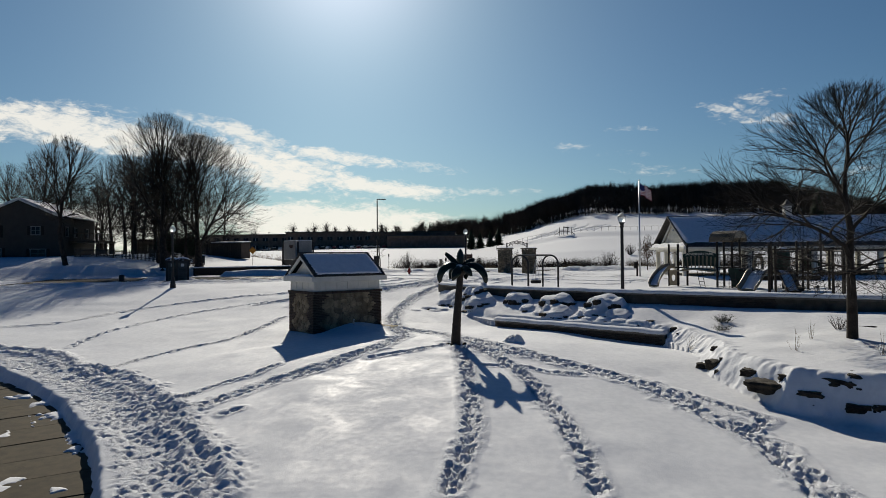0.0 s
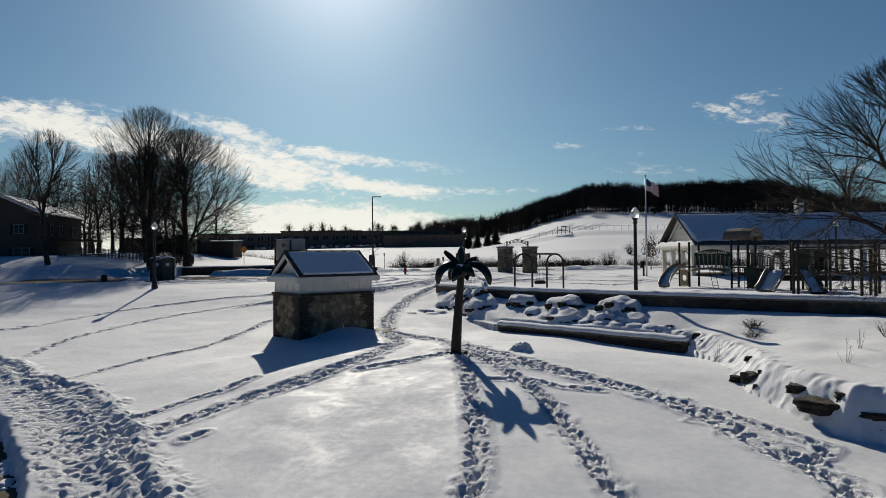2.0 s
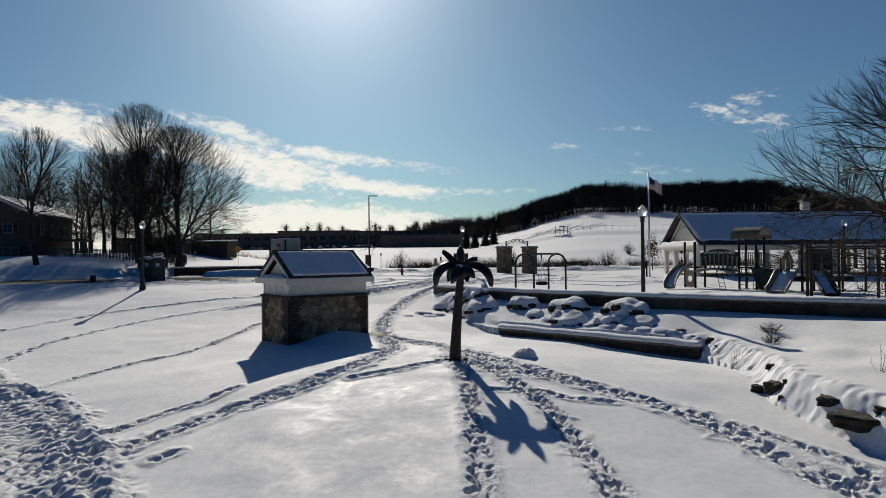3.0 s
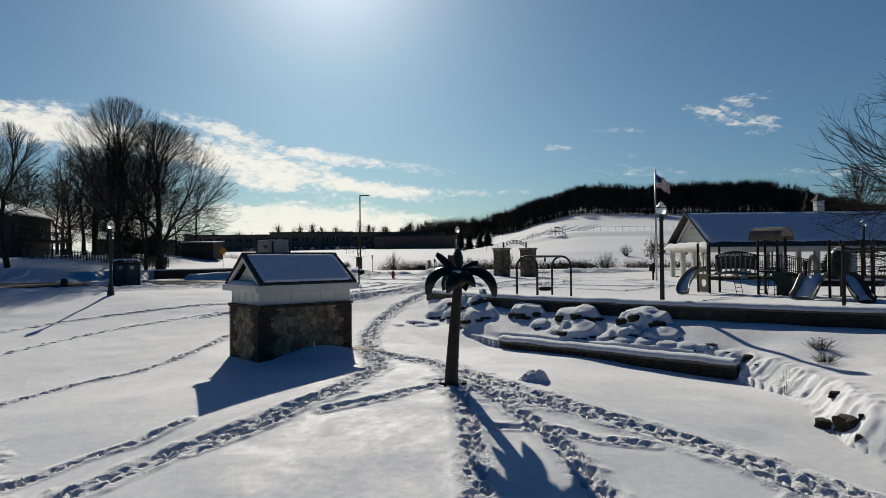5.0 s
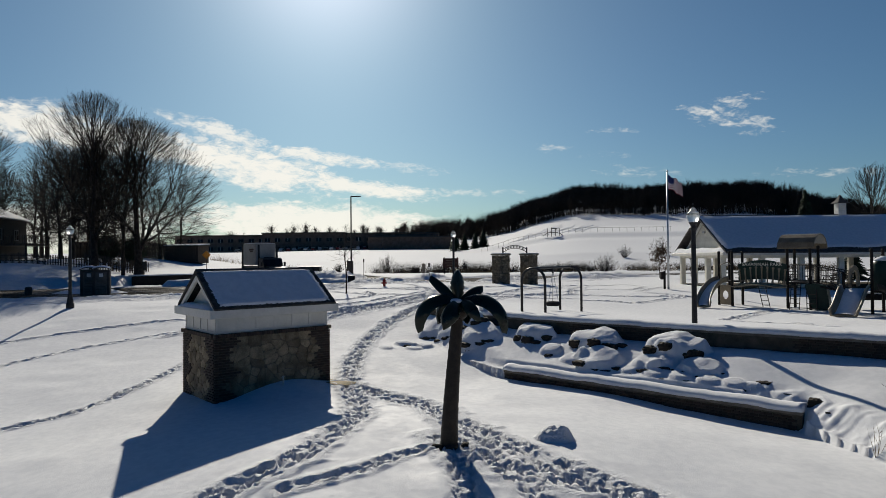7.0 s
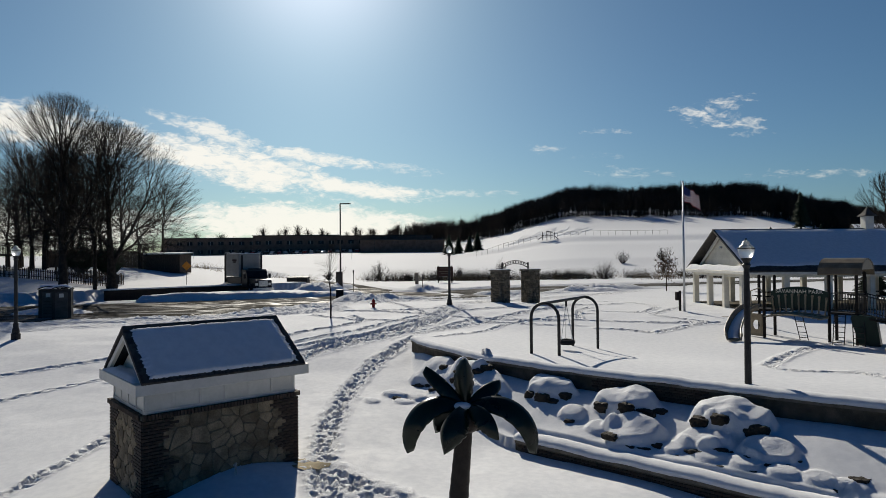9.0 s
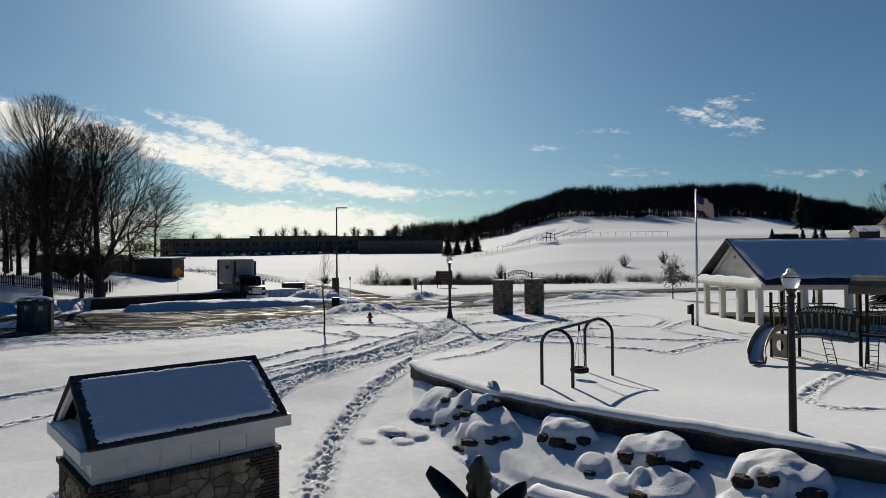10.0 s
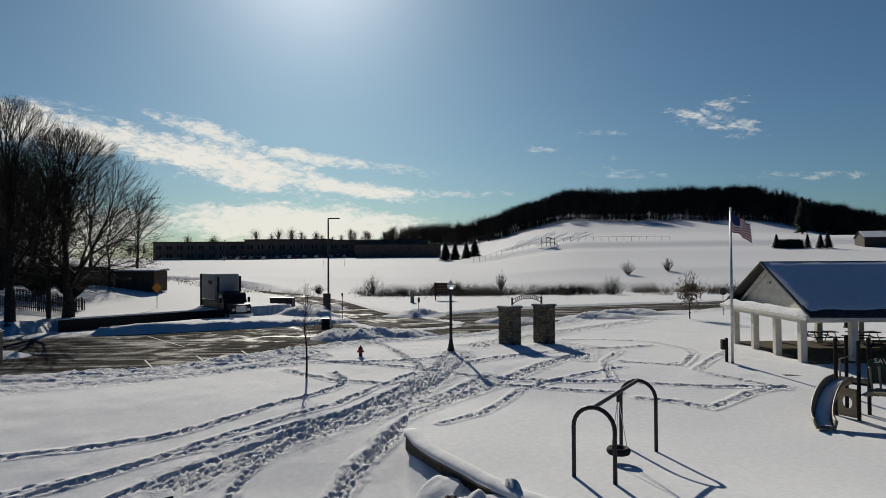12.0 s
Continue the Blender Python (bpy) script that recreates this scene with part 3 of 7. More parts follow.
TRACKS = [
    ([(-1.38, 40.24), (-2.51, 37.57), (-3.06, 33.94), (-3.10, 29.83), (-2.77, 26.80), (-2.23, 24.73), (-1.87, 22.91), (-2.55, 19.63), (-3.64, 18.38), (-4.30, 17.26), (-5.18, 16.33), (-5.93, 15.07), (-6.96, 13.83), (-7.92, 13.82)], 0.48, 0.12, 1.0),
    ([(-2.59, 26.44), (-1.47, 25.36), (-0.26, 24.19), (0.46, 21.83), (1.54, 19.66), (2.71, 18.33), (3.88, 17.21), (4.92, 16.26), (5.81, 15.35), (7.03, 12.12), (7.26, 10.92), (7.23, 9.70), (7.22, 8.51)], 0.62, 0.12, 1.0),
    ([(0.43, 19.41), (0.62, 16.68), (0.70, 14.59), (0.72, 12.40), (0.69, 11.20), (0.43, 10.08), (0.22, 8.61)], 0.36, 0.11, 0.9),
    ([(1.03, 19.76), (1.44, 18.24), (2.06, 16.77), (2.54, 14.85), (2.92, 11.84), (3.03, 10.33), (3.02, 8.63)], 0.36, 0.11, 0.9),
    ([(1.05, 16.76), (2.06, 16.77), (3.11, 16.21), (4.11, 16.07)], 0.24, 0.09, 0.6),
    ([(0.08, 20.07), (-0.63, 19.80), (-1.27, 19.10), (-1.87, 18.68), (-2.65, 18.31)], 0.28, 0.10, 0.9),
    ([(-3.17, 19.28), (-3.59, 17.78), (-4.21, 16.93), (-4.83, 16.13)], 0.26, 0.10, 0.9),
    ([(-5.78, 18.07), (-6.36, 16.78), (-7.13, 16.22), (-7.73, 15.24), (-8.46, 14.69)], 0.26, 0.11, 0.8),
    ([(-9.24, 31.32), (-9.55, 27.57), (-10.18, 25.03), (-11.41, 23.94), (-12.32, 21.88), (-12.96, 19.73)], 0.26, 0.11, 0.8),
    ([(-11.24, 37.26), (-12.83, 36.60), (-15.15, 34.54), (-16.70, 31.71), (-17.27, 28.97), (-17.42, 26.52), (-16.98, 24.43)], 0.16, 0.10, 0.8),
    ([(0.1, 20.9), (0.55, 19.5), (1.5, 18.6), (2.6, 18.2)], 0.6, 0.1, 0.9),
    ([(-5.51, 13.55), (-5.81, 13.19)], 0.23, 0.10, 0.6),
    ([(-7.8, 36.4), (-6.4, 38.3), (-4.4, 40.6), (-2.0, 43.2), (-0.61, 47.02), (0.6, 50.5), (1.3, 55.0)], 1.25, 0.12, 1.0),
    ([(-24.3, 30.1), (-21.6, 30.8), (-20.0, 34.7), (-17.3, 37.3), (-14.3, 39.2), (-11.3, 39.8), (-9.0, 40.8), (-7.0, 43.0), (-4.5, 46.0), (-4.1, 47.6), (-5.0, 49.5)], 0.3, 0.12, 0.8),
    ([(-11.5, 36.7), (-9.9, 37.8), (-7.4, 39.5), (-4.4, 41.7), (-1.6, 44.4), (0.41, 48.34)], 0.3, 0.11, 0.9),
    ([(-2.2, 38.0), (-1.6, 40.1), (-1.1, 41.8)], 0.3, 0.12, 0.9),
    ([(0.20, 40.15), (1.61, 41.57), (3.79, 46.38), (6.17, 48.33), (9.8, 51.0)], 0.28, 0.1, 0.9),
    ([(1.01, 49.20), (4.76, 47.85), (8.74, 47.76), (12.27, 46.73), (15.86, 46.54)], 0.3, 0.1, 0.9),
    ([(8.62, 44.86), (10.03, 44.20), (10.95, 43.14), (13.92, 45.72), (15.86, 46.54)], 0.34, 0.1, 0.9),
    ([(15.59, 46.10), (13.81, 48.85), (13.3, 50.2), (18.4, 57.3)], 0.3, 0.1, 0.9),
    ([(8.40, 48.27), (9.3, 52.7), (11.5, 56.9), (9.4, 59.8)], 0.28, 0.1, 0.8),
    ([(1.8, 51.8), (4.1, 53.5), (8.0, 56.6), (14.0, 59.0)], 0.5, 0.12, 0.9),
    ([(-14.0, 50.0), (-6.3, 52.2), (-2.1, 52.0), (0.4, 53.5)], 0.5, 0.1, 0.9),
    ([(-4.0, 60.0), (-2.3, 55.5), (-0.30, 49.55)], 0.3, 0.1, 0.9),
    ([(14.0, 30.2), (13.87, 32.02), (11.42, 31.89), (11.60, 33.36), (13.38, 35.62), (15.56, 37.59), (18.95, 40.04)], 0.34, 0.11, 1.0),
    ([(2.5, 57.5), (6.0, 62.5), (9.0, 66.5), (12.7, 70.0), (17.0, 74.0), (22.0, 79.0)], 1.5, 0.16, 1.0),
    ([(9.0, 62.0), (12.0, 62.5), (14.7, 61.0), (15.8, 57.5), (15.3, 55.2), (13.2, 51.5), (10.3, 52.8)], 0.3, 0.12, 0.9),
    ([(-12.5, 36.0), (-9.7, 37.9), (-7.2, 40.6), (-4.0, 43.5), (-0.80, 49.48)], 0.26, 0.1, 0.9),
    ([(-10.0, 35.1), (-6.8, 38.6), (-3.8, 41.8), (-0.30, 48.34)], 0.26, 0.1, 0.9),
    ([(-5.8, 34.5), (-5.8, 37.2), (-4.5, 40.7), (-1.8, 45.3)], 0.26, 0.1, 0.9),
    ([(12.6, 11.9), (12.3, 13.5), (12.6, 15.0), (12.8, 16.2)], 0.25, 0.12, 0.9),
    ([(6.54, 14.86), (7.4, 13.6), (8.1, 12.6), (7.3, 11.9)], 0.26, 0.1, 0.9),
    ([(-8.4, 54.1), (-5.2, 52.0), (-2.6, 51.0), (0.3, 49.9)], 0.3, 0.1, 0.9),
    ([(-1.8, 39.6), (-0.9, 41.6), (0.8, 44.8), (2.8, 47.3), (5.8, 51.4), (8.7, 55.2)], 0.6, 0.1, 0.9),
    ([(2.8, 47.3), (5.1, 46.6), (8.0, 45.8)], 0.3, 0.1, 0.9),
    ([(-7.5, 50.3), (-4.7, 47.7), (-2.0, 46.7), (0.1, 47.4), (2.0, 53.5)], 0.3, 0.1, 0.9),
    ([(-4.4, 40.7), (-2.2, 42.0), (0.1, 44.6), (2.6, 49.1)], 0.5, 0.1, 0.9),
    ([(6.4, 58.0), (8.7, 60.8), (9.3, 56.7), (8.2, 53.2)], 0.9, 0.1, 0.9),
]


def track_relief(x, y):
    """Trodden paths: a shallow sunken band along each line."""
    out = np.zeros(x.shape)
    for k, (pts, width, depth, rough) in enumerate(TRACKS):
        p = np.array(pts)
        sel = (x > p[:, 0].min() - 2) & (x < p[:, 0].max() + 2) & (y > p[:, 1].min() - 2) & (y < p[:, 1].max() + 2)
        if not sel.any():
            continue
        xs, ys = x[sel], y[sel]
        d, s, al = to_line(xs, ys, pts)
        d = np.abs(d + 0.06 * fuzz(xs * 0.9, ys * 0.9, 20 + k)) * (1 + 0.35 * fuzz(xs * 3.5, ys * 3.5, 40 + k))
        core = 1 - smoothed(width * 0.28, width * 0.62, d)
        rim = np.exp(-((d - width * 0.8) / 0.09) ** 2) * np.maximum(0, 0.4 + 1.4 * fuzz(xs * 4.5, ys * 4.5, 60 + k))
        out[sel] += (-0.45 * depth * core * (0.8 + 0.5 * fuzz(xs * 5.0, ys * 5.0, 70 + k)) + 0.3 * depth * rim) * (0.8 if width > 0.2 else 0.0)
    return out


def footprints(x, y, z):
    """Single prints pressed into the sheet along every track, heel to toe, with pushed-up rims."""
    rng = np.random.default_rng(17)
    gx, gy = x[0], y[:, 0]

    def press(cx, cy, a, ln, wd, dp):
        i0, i1 = np.searchsorted(gx, [cx - 0.4, cx + 0.4])
        j0, j1 = np.searchsorted(gy, [cy - 0.4, cy + 0.4])
        if i1 - i0 < 3 or j1 - j0 < 3:
            return
        dx, dy = x[j0:j1, i0:i1] - cx, y[j0:j1, i0:i1] - cy
        r = np.hypot((dx * math.cos(a) + dy * math.sin(a)) / ln, (-dx * math.sin(a) + dy * math.cos(a)) / wd)
        z[j0:j1, i0:i1] += -dp * (1 - smoothed(0.6, 1.02, r)) + dp * 0.26 * np.exp(-((r - 1.3) / 0.26) ** 2) * (0.3 + 0.9 * rng.random())

    for pts, width, depth, rough in TRACKS:
        line = resample([(a, b, 0) for a, b in pts], 0.05, 2)
        if line[:, 1].max() > 84:
            continue
        d = np.gradient(line[:, :2], axis=0)
        ang = np.arctan2(d[:, 1], d[:, 0])
        total = len(line) * 0.05
        single = width < 0.22
        n = int(total * (2.6 if single else 9.0 + 34.0 * width))
        for i in range(n):
            k = min(int((i + 0.25 * rng.random()) / n * len(line)), len(line) - 1) if single else int(rng.random() * len(line))
            off = (0.1 if i % 2 else -0.1) + rng.normal(0, 0.02) if single else (rng.random() - 0.5) * 2 * width * 0.58
            a = ang[k] + rng.normal(0, 0.12 if single else 0.4)
            long = 1.5 if single else 0.7 + 0.6 * rng.random()
            press(line[k, 0] - math.sin(ang[k]) * off, line[k, 1] + math.cos(ang[k]) * off, a, 0.13 * long, (0.085 if single else 0.058) * (0.8 + 0.5 * rng.random()), depth * (1.0 if single else 0.25 + 0.55 * rng.random()))
    # the strip beside the cleared walk, trampled all over
    line = resample([(a, b, 0) for a, b in WALKWAY], 0.05, 2)
    d = np.gradient(line[:, :2], axis=0)
    ang = np.arctan2(d[:, 1], d[:, 0])
    for i in range(4200):
        k = int(rng.random() * len(line))
        if line[k, 1] < 4:
            continue
        off = 1.35 + 2.0 * rng.random() ** 0.8
        press(line[k, 0] - math.sin(ang[k]) * off, line[k, 1] + math.cos(ang[k]) * off, ang[k] + rng.normal(0, 0.6), 0.12 * (0.7 + 0.5 * rng.random()), 0.06 * (0.8 + 0.5 * rng.random()), 0.015 + 0.04 * rng.random())
    return z


def trodden(x, y):
    """How broken up the snow is, 0 to 1."""
    out = np.zeros(x.shape)
    for pts, width, depth, rough in TRACKS:
        p = np.array(pts)
        sel = (x > p[:, 0].min() - 2) & (x < p[:, 0].max() + 2) & (y > p[:, 1].min() - 2) & (y < p[:, 1].max() + 2)
        d, s, al = to_line(x[sel], y[sel], pts)
        out[sel] = np.maximum(out[sel], 1 - smoothed(width * 0.6, width * 1.1 + 0.1, d))
    d, s, al = to_line(x, y, WALKWAY)
    out = np.maximum(out, smoothed(1.2, 1.7, d) * (1 - smoothed(3.2, 3.9, d)) * (s > 0))
    d, s, al = to_line(x, y, STREET)
    e = d - street_half(al)
    out = np.maximum(out, smoothed(-0.2, 0.3, e) * (1 - smoothed(2.0, 3.4, e)))
    out = np.maximum(out, smoothed(-0.2, 0.3, e) * (1 - smoothed(4.6, 5.6, e)) * (s < 0) * (al < 112))
    for bx, by, bw, bh in MOUNDS:
        out = np.maximum(out, 0.3 * (1 - smoothed(0.35 * bw, 0.6 * bw, np.hypot(x - bx, y - by))))
    for hx, hy, rx, ry, h in HEAPS:
        out = np.maximum(out, (((x - hx) / rx) ** 2 + ((y - hy) / ry) ** 2 < 1.0) * 1.0)
    return out
# ---- ground sheet: fine where the camera passes, coarse towards the horizon ----
def spaced(fine_lo, fine_hi, step, lo, hi, grow):
    mid = np.arange(fine_lo, fine_hi + 1e-6, step)
    out, s, v = [], step, fine_hi
    while v < hi:
        s = min(s * grow, 60)
        v += s
        out.append(v)
    back, s, v = [], step, fine_lo
    while v > lo:
        s = min(s * grow, 60)
        v -= s
        back.append(v)
    return np.r_[back[::-1], mid, out]


def ground_sheet():
    gx = np.r_[spaced(-18.0, -9.6, 0.085, -1500, -9.59, 1.06)[:-1], np.arange(-9.5, 9.5, 0.046), spaced(9.56, 16.5, 0.085, 9.55, 1500, 1.06)[1:]]
    gy = np.r_[spaced(6.5, 31.0, 0.046, -120, 31.01, 1.035)[:-1], np.arange(31.06, 56.0, 0.08), spaced(56.12, 76.0, 0.13, 56.13, 2600, 1.03)[1:]]
    x, y = np.meshgrid(gx, gy)
    z = footprints(x, y, height(x, y))
    v = np.stack([x.ravel(), y.ravel(), z.ravel()], 1)
    nx, ny = len(gx), len(gy)
    i = (np.arange(ny - 1)[:, None] * nx + np.arange(nx - 1)[None, :]).ravel()
    f = np.stack([i, i + 1, i + nx + 1, i + nx], 1)
    me = array_mesh("ground", v, f, SNOW)
    broken = me.attributes.new("broken", "FLOAT", "POINT")
    broken.data.foreach_set("value", trodden(x, y).ravel())
    crust = me.attributes.new("crust", "FLOAT", "POINT")
    crust.data.foreach_set("value", ((1 - trodden(x, y)) * (1 - 0.85 * smoothed(18.0, 42.0, y))).ravel())
    ob = new("ground", me)
    tagged(ob, "snow-covered park lawn, trodden paths and fields", "ground", kind="structure")


ground_sheet()


def up(x, y):
    """Height of the snow at one place."""
    return float(height(np.array([x]), np.array([y]))[0])


def ribbon(name, line, half, level, mat, label, category, step=1.0, across=8):
    """A road surface laid along a line."""
    p = resample([(a, b, 0) for a, b in line], step, 2)
    d = np.gradient(p[:, :2], axis=0)
    d /= np.linalg.norm(d, axis=1)[:, None]
    al = np.r_[0, np.cumsum(np.linalg.norm(np.diff(p[:, :2], axis=0), axis=1))]
    hw = half(al) if callable(half) else np.full(len(p), half)
    w = np.linspace(-1, 1, across)
    xx = p[:, None, 0] + d[:, None, 1] * w * hw[:, None]
    yy = p[:, None, 1] - d[:, None, 0] * w * hw[:, None]
    zz = level(xx, yy)
    v = np.stack([xx.ravel(), yy.ravel(), zz.ravel()], 1)
    i = (np.arange(len(p) - 1)[:, None] * across + np.arange(across - 1)[None, :]).ravel()
    f = np.stack([i, i + across, i + across + 1, i + 1], 1)
    return tagged(new(name, array_mesh(name, v, f, mat)), label, category, kind="structure")


road_1 = ribbon("road_1", STREET[1:], lambda a: street_half(a + 82) + 0.25, lambda x, y: street_level(x, y) + 0.0 * x, ASPHALT, "wet ploughed asphalt street with packed-snow streaks", "road")
road_2 = ribbon("road_2", SIDE_ROAD, 3.6, lambda x, y: street_level(x, y) + 0.006, ASPHALT, "ploughed asphalt side road between snow banks", "road")

# painted bay lines on the street
for k, (a, b) in enumerate([((-22.4, 68.2), (-17.2, 62.0)), ((-17.2, 56.1), (-14.7, 52.0)), ((-14.8, 57.8), (-12.0, 52.9)), ((-12.6, 59.8), (-9.5, 53.9)), ((-25.1, 68.3), (-23.9, 66.8))]):
    bm = bmesh.new()
    ln = math.dist(a, b)
    box(bm, ((a[0] + b[0]) / 2, (a[1] + b[1]) / 2, 1.186), (ln, 0.1, 0.008), math.degrees(math.atan2(b[1] - a[1], b[0] - a[0])))
    thing("bay_line", "worn white parking line painted on asphalt", "road marking", bm=bm, mat=LINE_PAINT, group="parking lines", kind="structure")

# concrete slabs of the cleared walk
slab_line = resample([(a, b, 0) for a, b in WALKWAY], 0.05, 3)
walk_root = tagged(new("pavement"), "cleared concrete walk with damp slabs", "pavement", kind="structure")
run = np.r_[0, np.cumsum(np.linalg.norm(np.diff(slab_line[:, :2], axis=0), axis=1))]
for k in range(int(run[-1] / 1.5)):
    ends = []
    for s in (k * 1.5 + 0.012, k * 1.5 + 0.75, (k + 1) * 1.5 - 0.012):
        i = int(np.searchsorted(run, s))
        i = min(max(i, 1), len(slab_line) - 2)
        d = slab_line[i + 1, :2] - slab_line[i - 1, :2]
        d /= np.linalg.norm(d)
        ends.append((slab_line[i, :2], d))
    bm = bmesh.new()
    rows = []
    for c, d in ends:
        z = float(walk_level(np.array([c[0]]), np.array([c[1]]))[0]) + 0.004 * ((k * 37) % 5 - 2)
        rows.append([bm.verts.new((c[0] + d[1] * w, c[1] - d[0] * w, z - h)) for w, h in ((-1.12, 0.0), (1.12, 0.0), (1.12, 0.12), (-1.12, 0.12))])
    for a, b in zip(rows, rows[1:]):
        for j in range(4):
            bm.faces.new((a[j], a[(j + 1) % 4], b[(j + 1) % 4], b[j]))
    bm.faces.new(rows[0][::-1]), bm.faces.new(rows[-1])
    part("slab", bm, CONCRETE, walk_root)


# ---- retaining walls ----
def course_wall(name, line, base, top, thick, label):
    """A low wall: rendered block core, coping, snow cap, and brick panels standing a little proud."""
    root = tagged(new(name), label, "retaining wall", kind="structure")
    pts = resample([(a, b, 0) for a, b in line], 0.4, 2)
    pts[:, 2] = 0
    bm = bmesh.new()
    sweep(bm, pts, [(0, base), (0, top), (-thick, top), (-thick, base)])
    part("core", bm, BLOCK, root)
    bm = bmesh.new()
    sweep(bm, pts, [(0.04, top), (0.045, top + 0.07), (-thick - 0.04, top + 0.07), (-thick - 0.04, top)])
    part("coping", bm, COPING, root)
    bm = bmesh.new()
    fine = resample([(a, b, 0) for a, b in line], 0.12, 2)
    nz = 0.02 * fuzz(fine[:, 0] * 1.7, fine[:, 1] * 1.7, 61) + 0.012 * fuzz(fine[:, 0] * 6, fine[:, 1] * 6, 62)
    fine[:, 2] = top + 0.075 + nz
    t = thick
    sweep(bm, fine, [(0.06, 0.0), (0.085, 0.04), (0.06, 0.10), (-0.02, 0.15), (-t * 0.5, 0.18), (-t + 0.0, 0.16), (-t - 0.08, 0.06), (-t - 0.1, -0.1)])
    part("snow_cap", bm, SNOW_CAP, root, "rounded snow lying on the coping", soft=True)
    return root, pts


def brick_panel(parent, pts, s0, s1, base, top, mesh_cache, taper=0.0, limit=290):
    """Rows of bricks on the wall's face between two runs along it."""
    run = np.r_[0, np.cumsum(np.linalg.norm(np.diff(pts[:, :2], axis=0), axis=1))]
    rows = int((top - base) / 0.075)
    n = 0
    for r in range(rows):
        inset = taper * abs(r - rows / 2)
        s = s0 + inset + (0.11 if r % 2 else 0)
        while s + 0.21 < s1 - inset and n < limit:
            x, y = np.interp(s + 0.1, run, pts[:, 0]), np.interp(s + 0.1, run, pts[:, 1])
            x2, y2 = np.interp(s + 0.15, run, pts[:, 0]), np.interp(s + 0.15, run, pts[:, 1])
            ang = math.degrees(math.atan2(y2 - y, x2 - x))
            if "brick" not in mesh_cache:
                bm = bmesh.new()
                box(bm, (0, 0, 0), (0.2, 0.05, 0.062), bevel=0.006)
                mesh_cache["brick"] = finish(bm, "brick", BRICK)
            ob = new("brick", mesh_cache["brick"])
            ob.parent = parent
            ob.matrix_local = pose(x, y, base + 0.04 + r * 0.075, 0, 0, ang)
            s += 0.215
            n += 1


wall_1, wall_pts = course_wall("wall_1", WALL, 0.2, 1.33, 0.34, "curved block and brick retaining wall capped with snow")
ledge_1, ledge_pts = course_wall("wall_2", LEDGE, -0.9, -0.10, 0.42, "low straight brick ledge wall capped with thick snow")
# ---- trees ----
def tubes(branches, sides):
    """Vertices and quads of tapered tubes."""
    verts, faces, base = [], [], 0
    for pts, rad, level in branches:
        n = sides[min(level, len(sides) - 1)]
        ang = [k * math.tau / n for k in range(n)]
        for i, p in enumerate(pts):
            d = (pts[min(i + 1, len(pts) - 1)] - pts[max(i - 1, 0)]).normalized()
            u = d.cross(Vector((0.31, 0.95, 0.07))).normalized()
            w = d.cross(u)
            for a in ang:
                verts.append(p + (u * math.cos(a) + w * math.sin(a)) * rad[i])
        for i in range(len(pts) - 1):
            for k in range(n):
                a, b = base + i * n + k, base + i * n + (k + 1) % n
                faces.append((a, b, b + n, a + n))
        base += len(pts) * n
    return verts, faces


def crown_tips(rng, n, height_m, radius, low, belly):
    """Twig ends inside a domed crown: widest at the belly, denser towards its skin."""
    tips = []
    while len(tips) < n:
        a, t = rng.random() * math.tau, rng.random() ** 0.8
        z = low + (height_m - low) * t
        edge = radius * (math.sqrt(max(0.0, 1 - ((z - belly) / (height_m - belly)) ** 2)) if z > belly else 0.45 + 0.55 * (z - low) / (belly - low))
        edge *= 0.95 + 0.2 * math.sin(a * 3 + radius) * math.sin(z * 0.9 + a) + 0.08 * math.sin(a * 7)
        r = edge * rng.random() ** 0.38
        tips.append(Vector((math.cos(a) * r, math.sin(a) * r, z)))
    return tips


def fan_out(rng, start, tips, tip_r, power=0.46, pull=0.17, fine=2):
    """Branches that share out the tips among themselves, each fork halving its bundle of twigs."""
    out = []

    def run(p, bundle, came, level):
        pts, rad = [p], [tip_r * len(bundle) ** power]
        while len(bundle) > 1:
            c = sum(bundle, Vector()) / len(bundle)
            step = (c - p) * (pull * rng.uniform(0.75, 1.25))
            if came.length > 0.01:
                step = step * 0.75 + came.normalized() * step.length * 0.3
            q = p + step + Vector((rng.gauss(0, 1), rng.gauss(0, 1), rng.gauss(0, 0.6))) * step.length * 0.07
            far = [(b - q) for b in bundle]
            axis = max(far, key=lambda v: (v.normalized() - (c - q).normalized()).length if v.length > 0.01 else 0)
            axis = (axis.normalized() - (c - q).normalized() + Vector((rng.gauss(0, 0.25), rng.gauss(0, 0.25), rng.gauss(0, 0.25)))).normalized()
            order = sorted(bundle, key=lambda b: (b - q).normalized().dot(axis))
            k = max(1, min(len(order) - 1, int(len(order) * rng.uniform(0.55, 0.8))))
            side = order[k:]
            bundle = order[:k]
            came = q - p
            p = q
            pts.append(p)
            rad.append(tip_r * len(bundle) ** power)
            run(p, side, came, level + 1)
        end = bundle[0]
        mid = p.lerp(end, 0.5) + (came.normalized() if came.length > 0.01 else Vector((0, 0, 1))) * (end - p).length * 0.12
        pts += [mid, end]
        rad += [tip_r * 0.9, tip_r * 0.45]
        out.append((pts, rad, level))
        for j in range(fine):
            q = mid.lerp(end, rng.random() * 0.8)
            d = (end - mid).normalized() + Vector((rng.gauss(0, 0.5), rng.gauss(0, 0.5), rng.gauss(0.15, 0.35)))
            e = q + d.normalized() * rng.uniform(0.25, 0.6) * min(1.6, 0.35 + (end - p).length * 0.5)
            out.append(([q, e], [tip_r * 0.7, tip_r * 0.4], level + 1))

    run(start, tips, Vector(), 0)
    return out


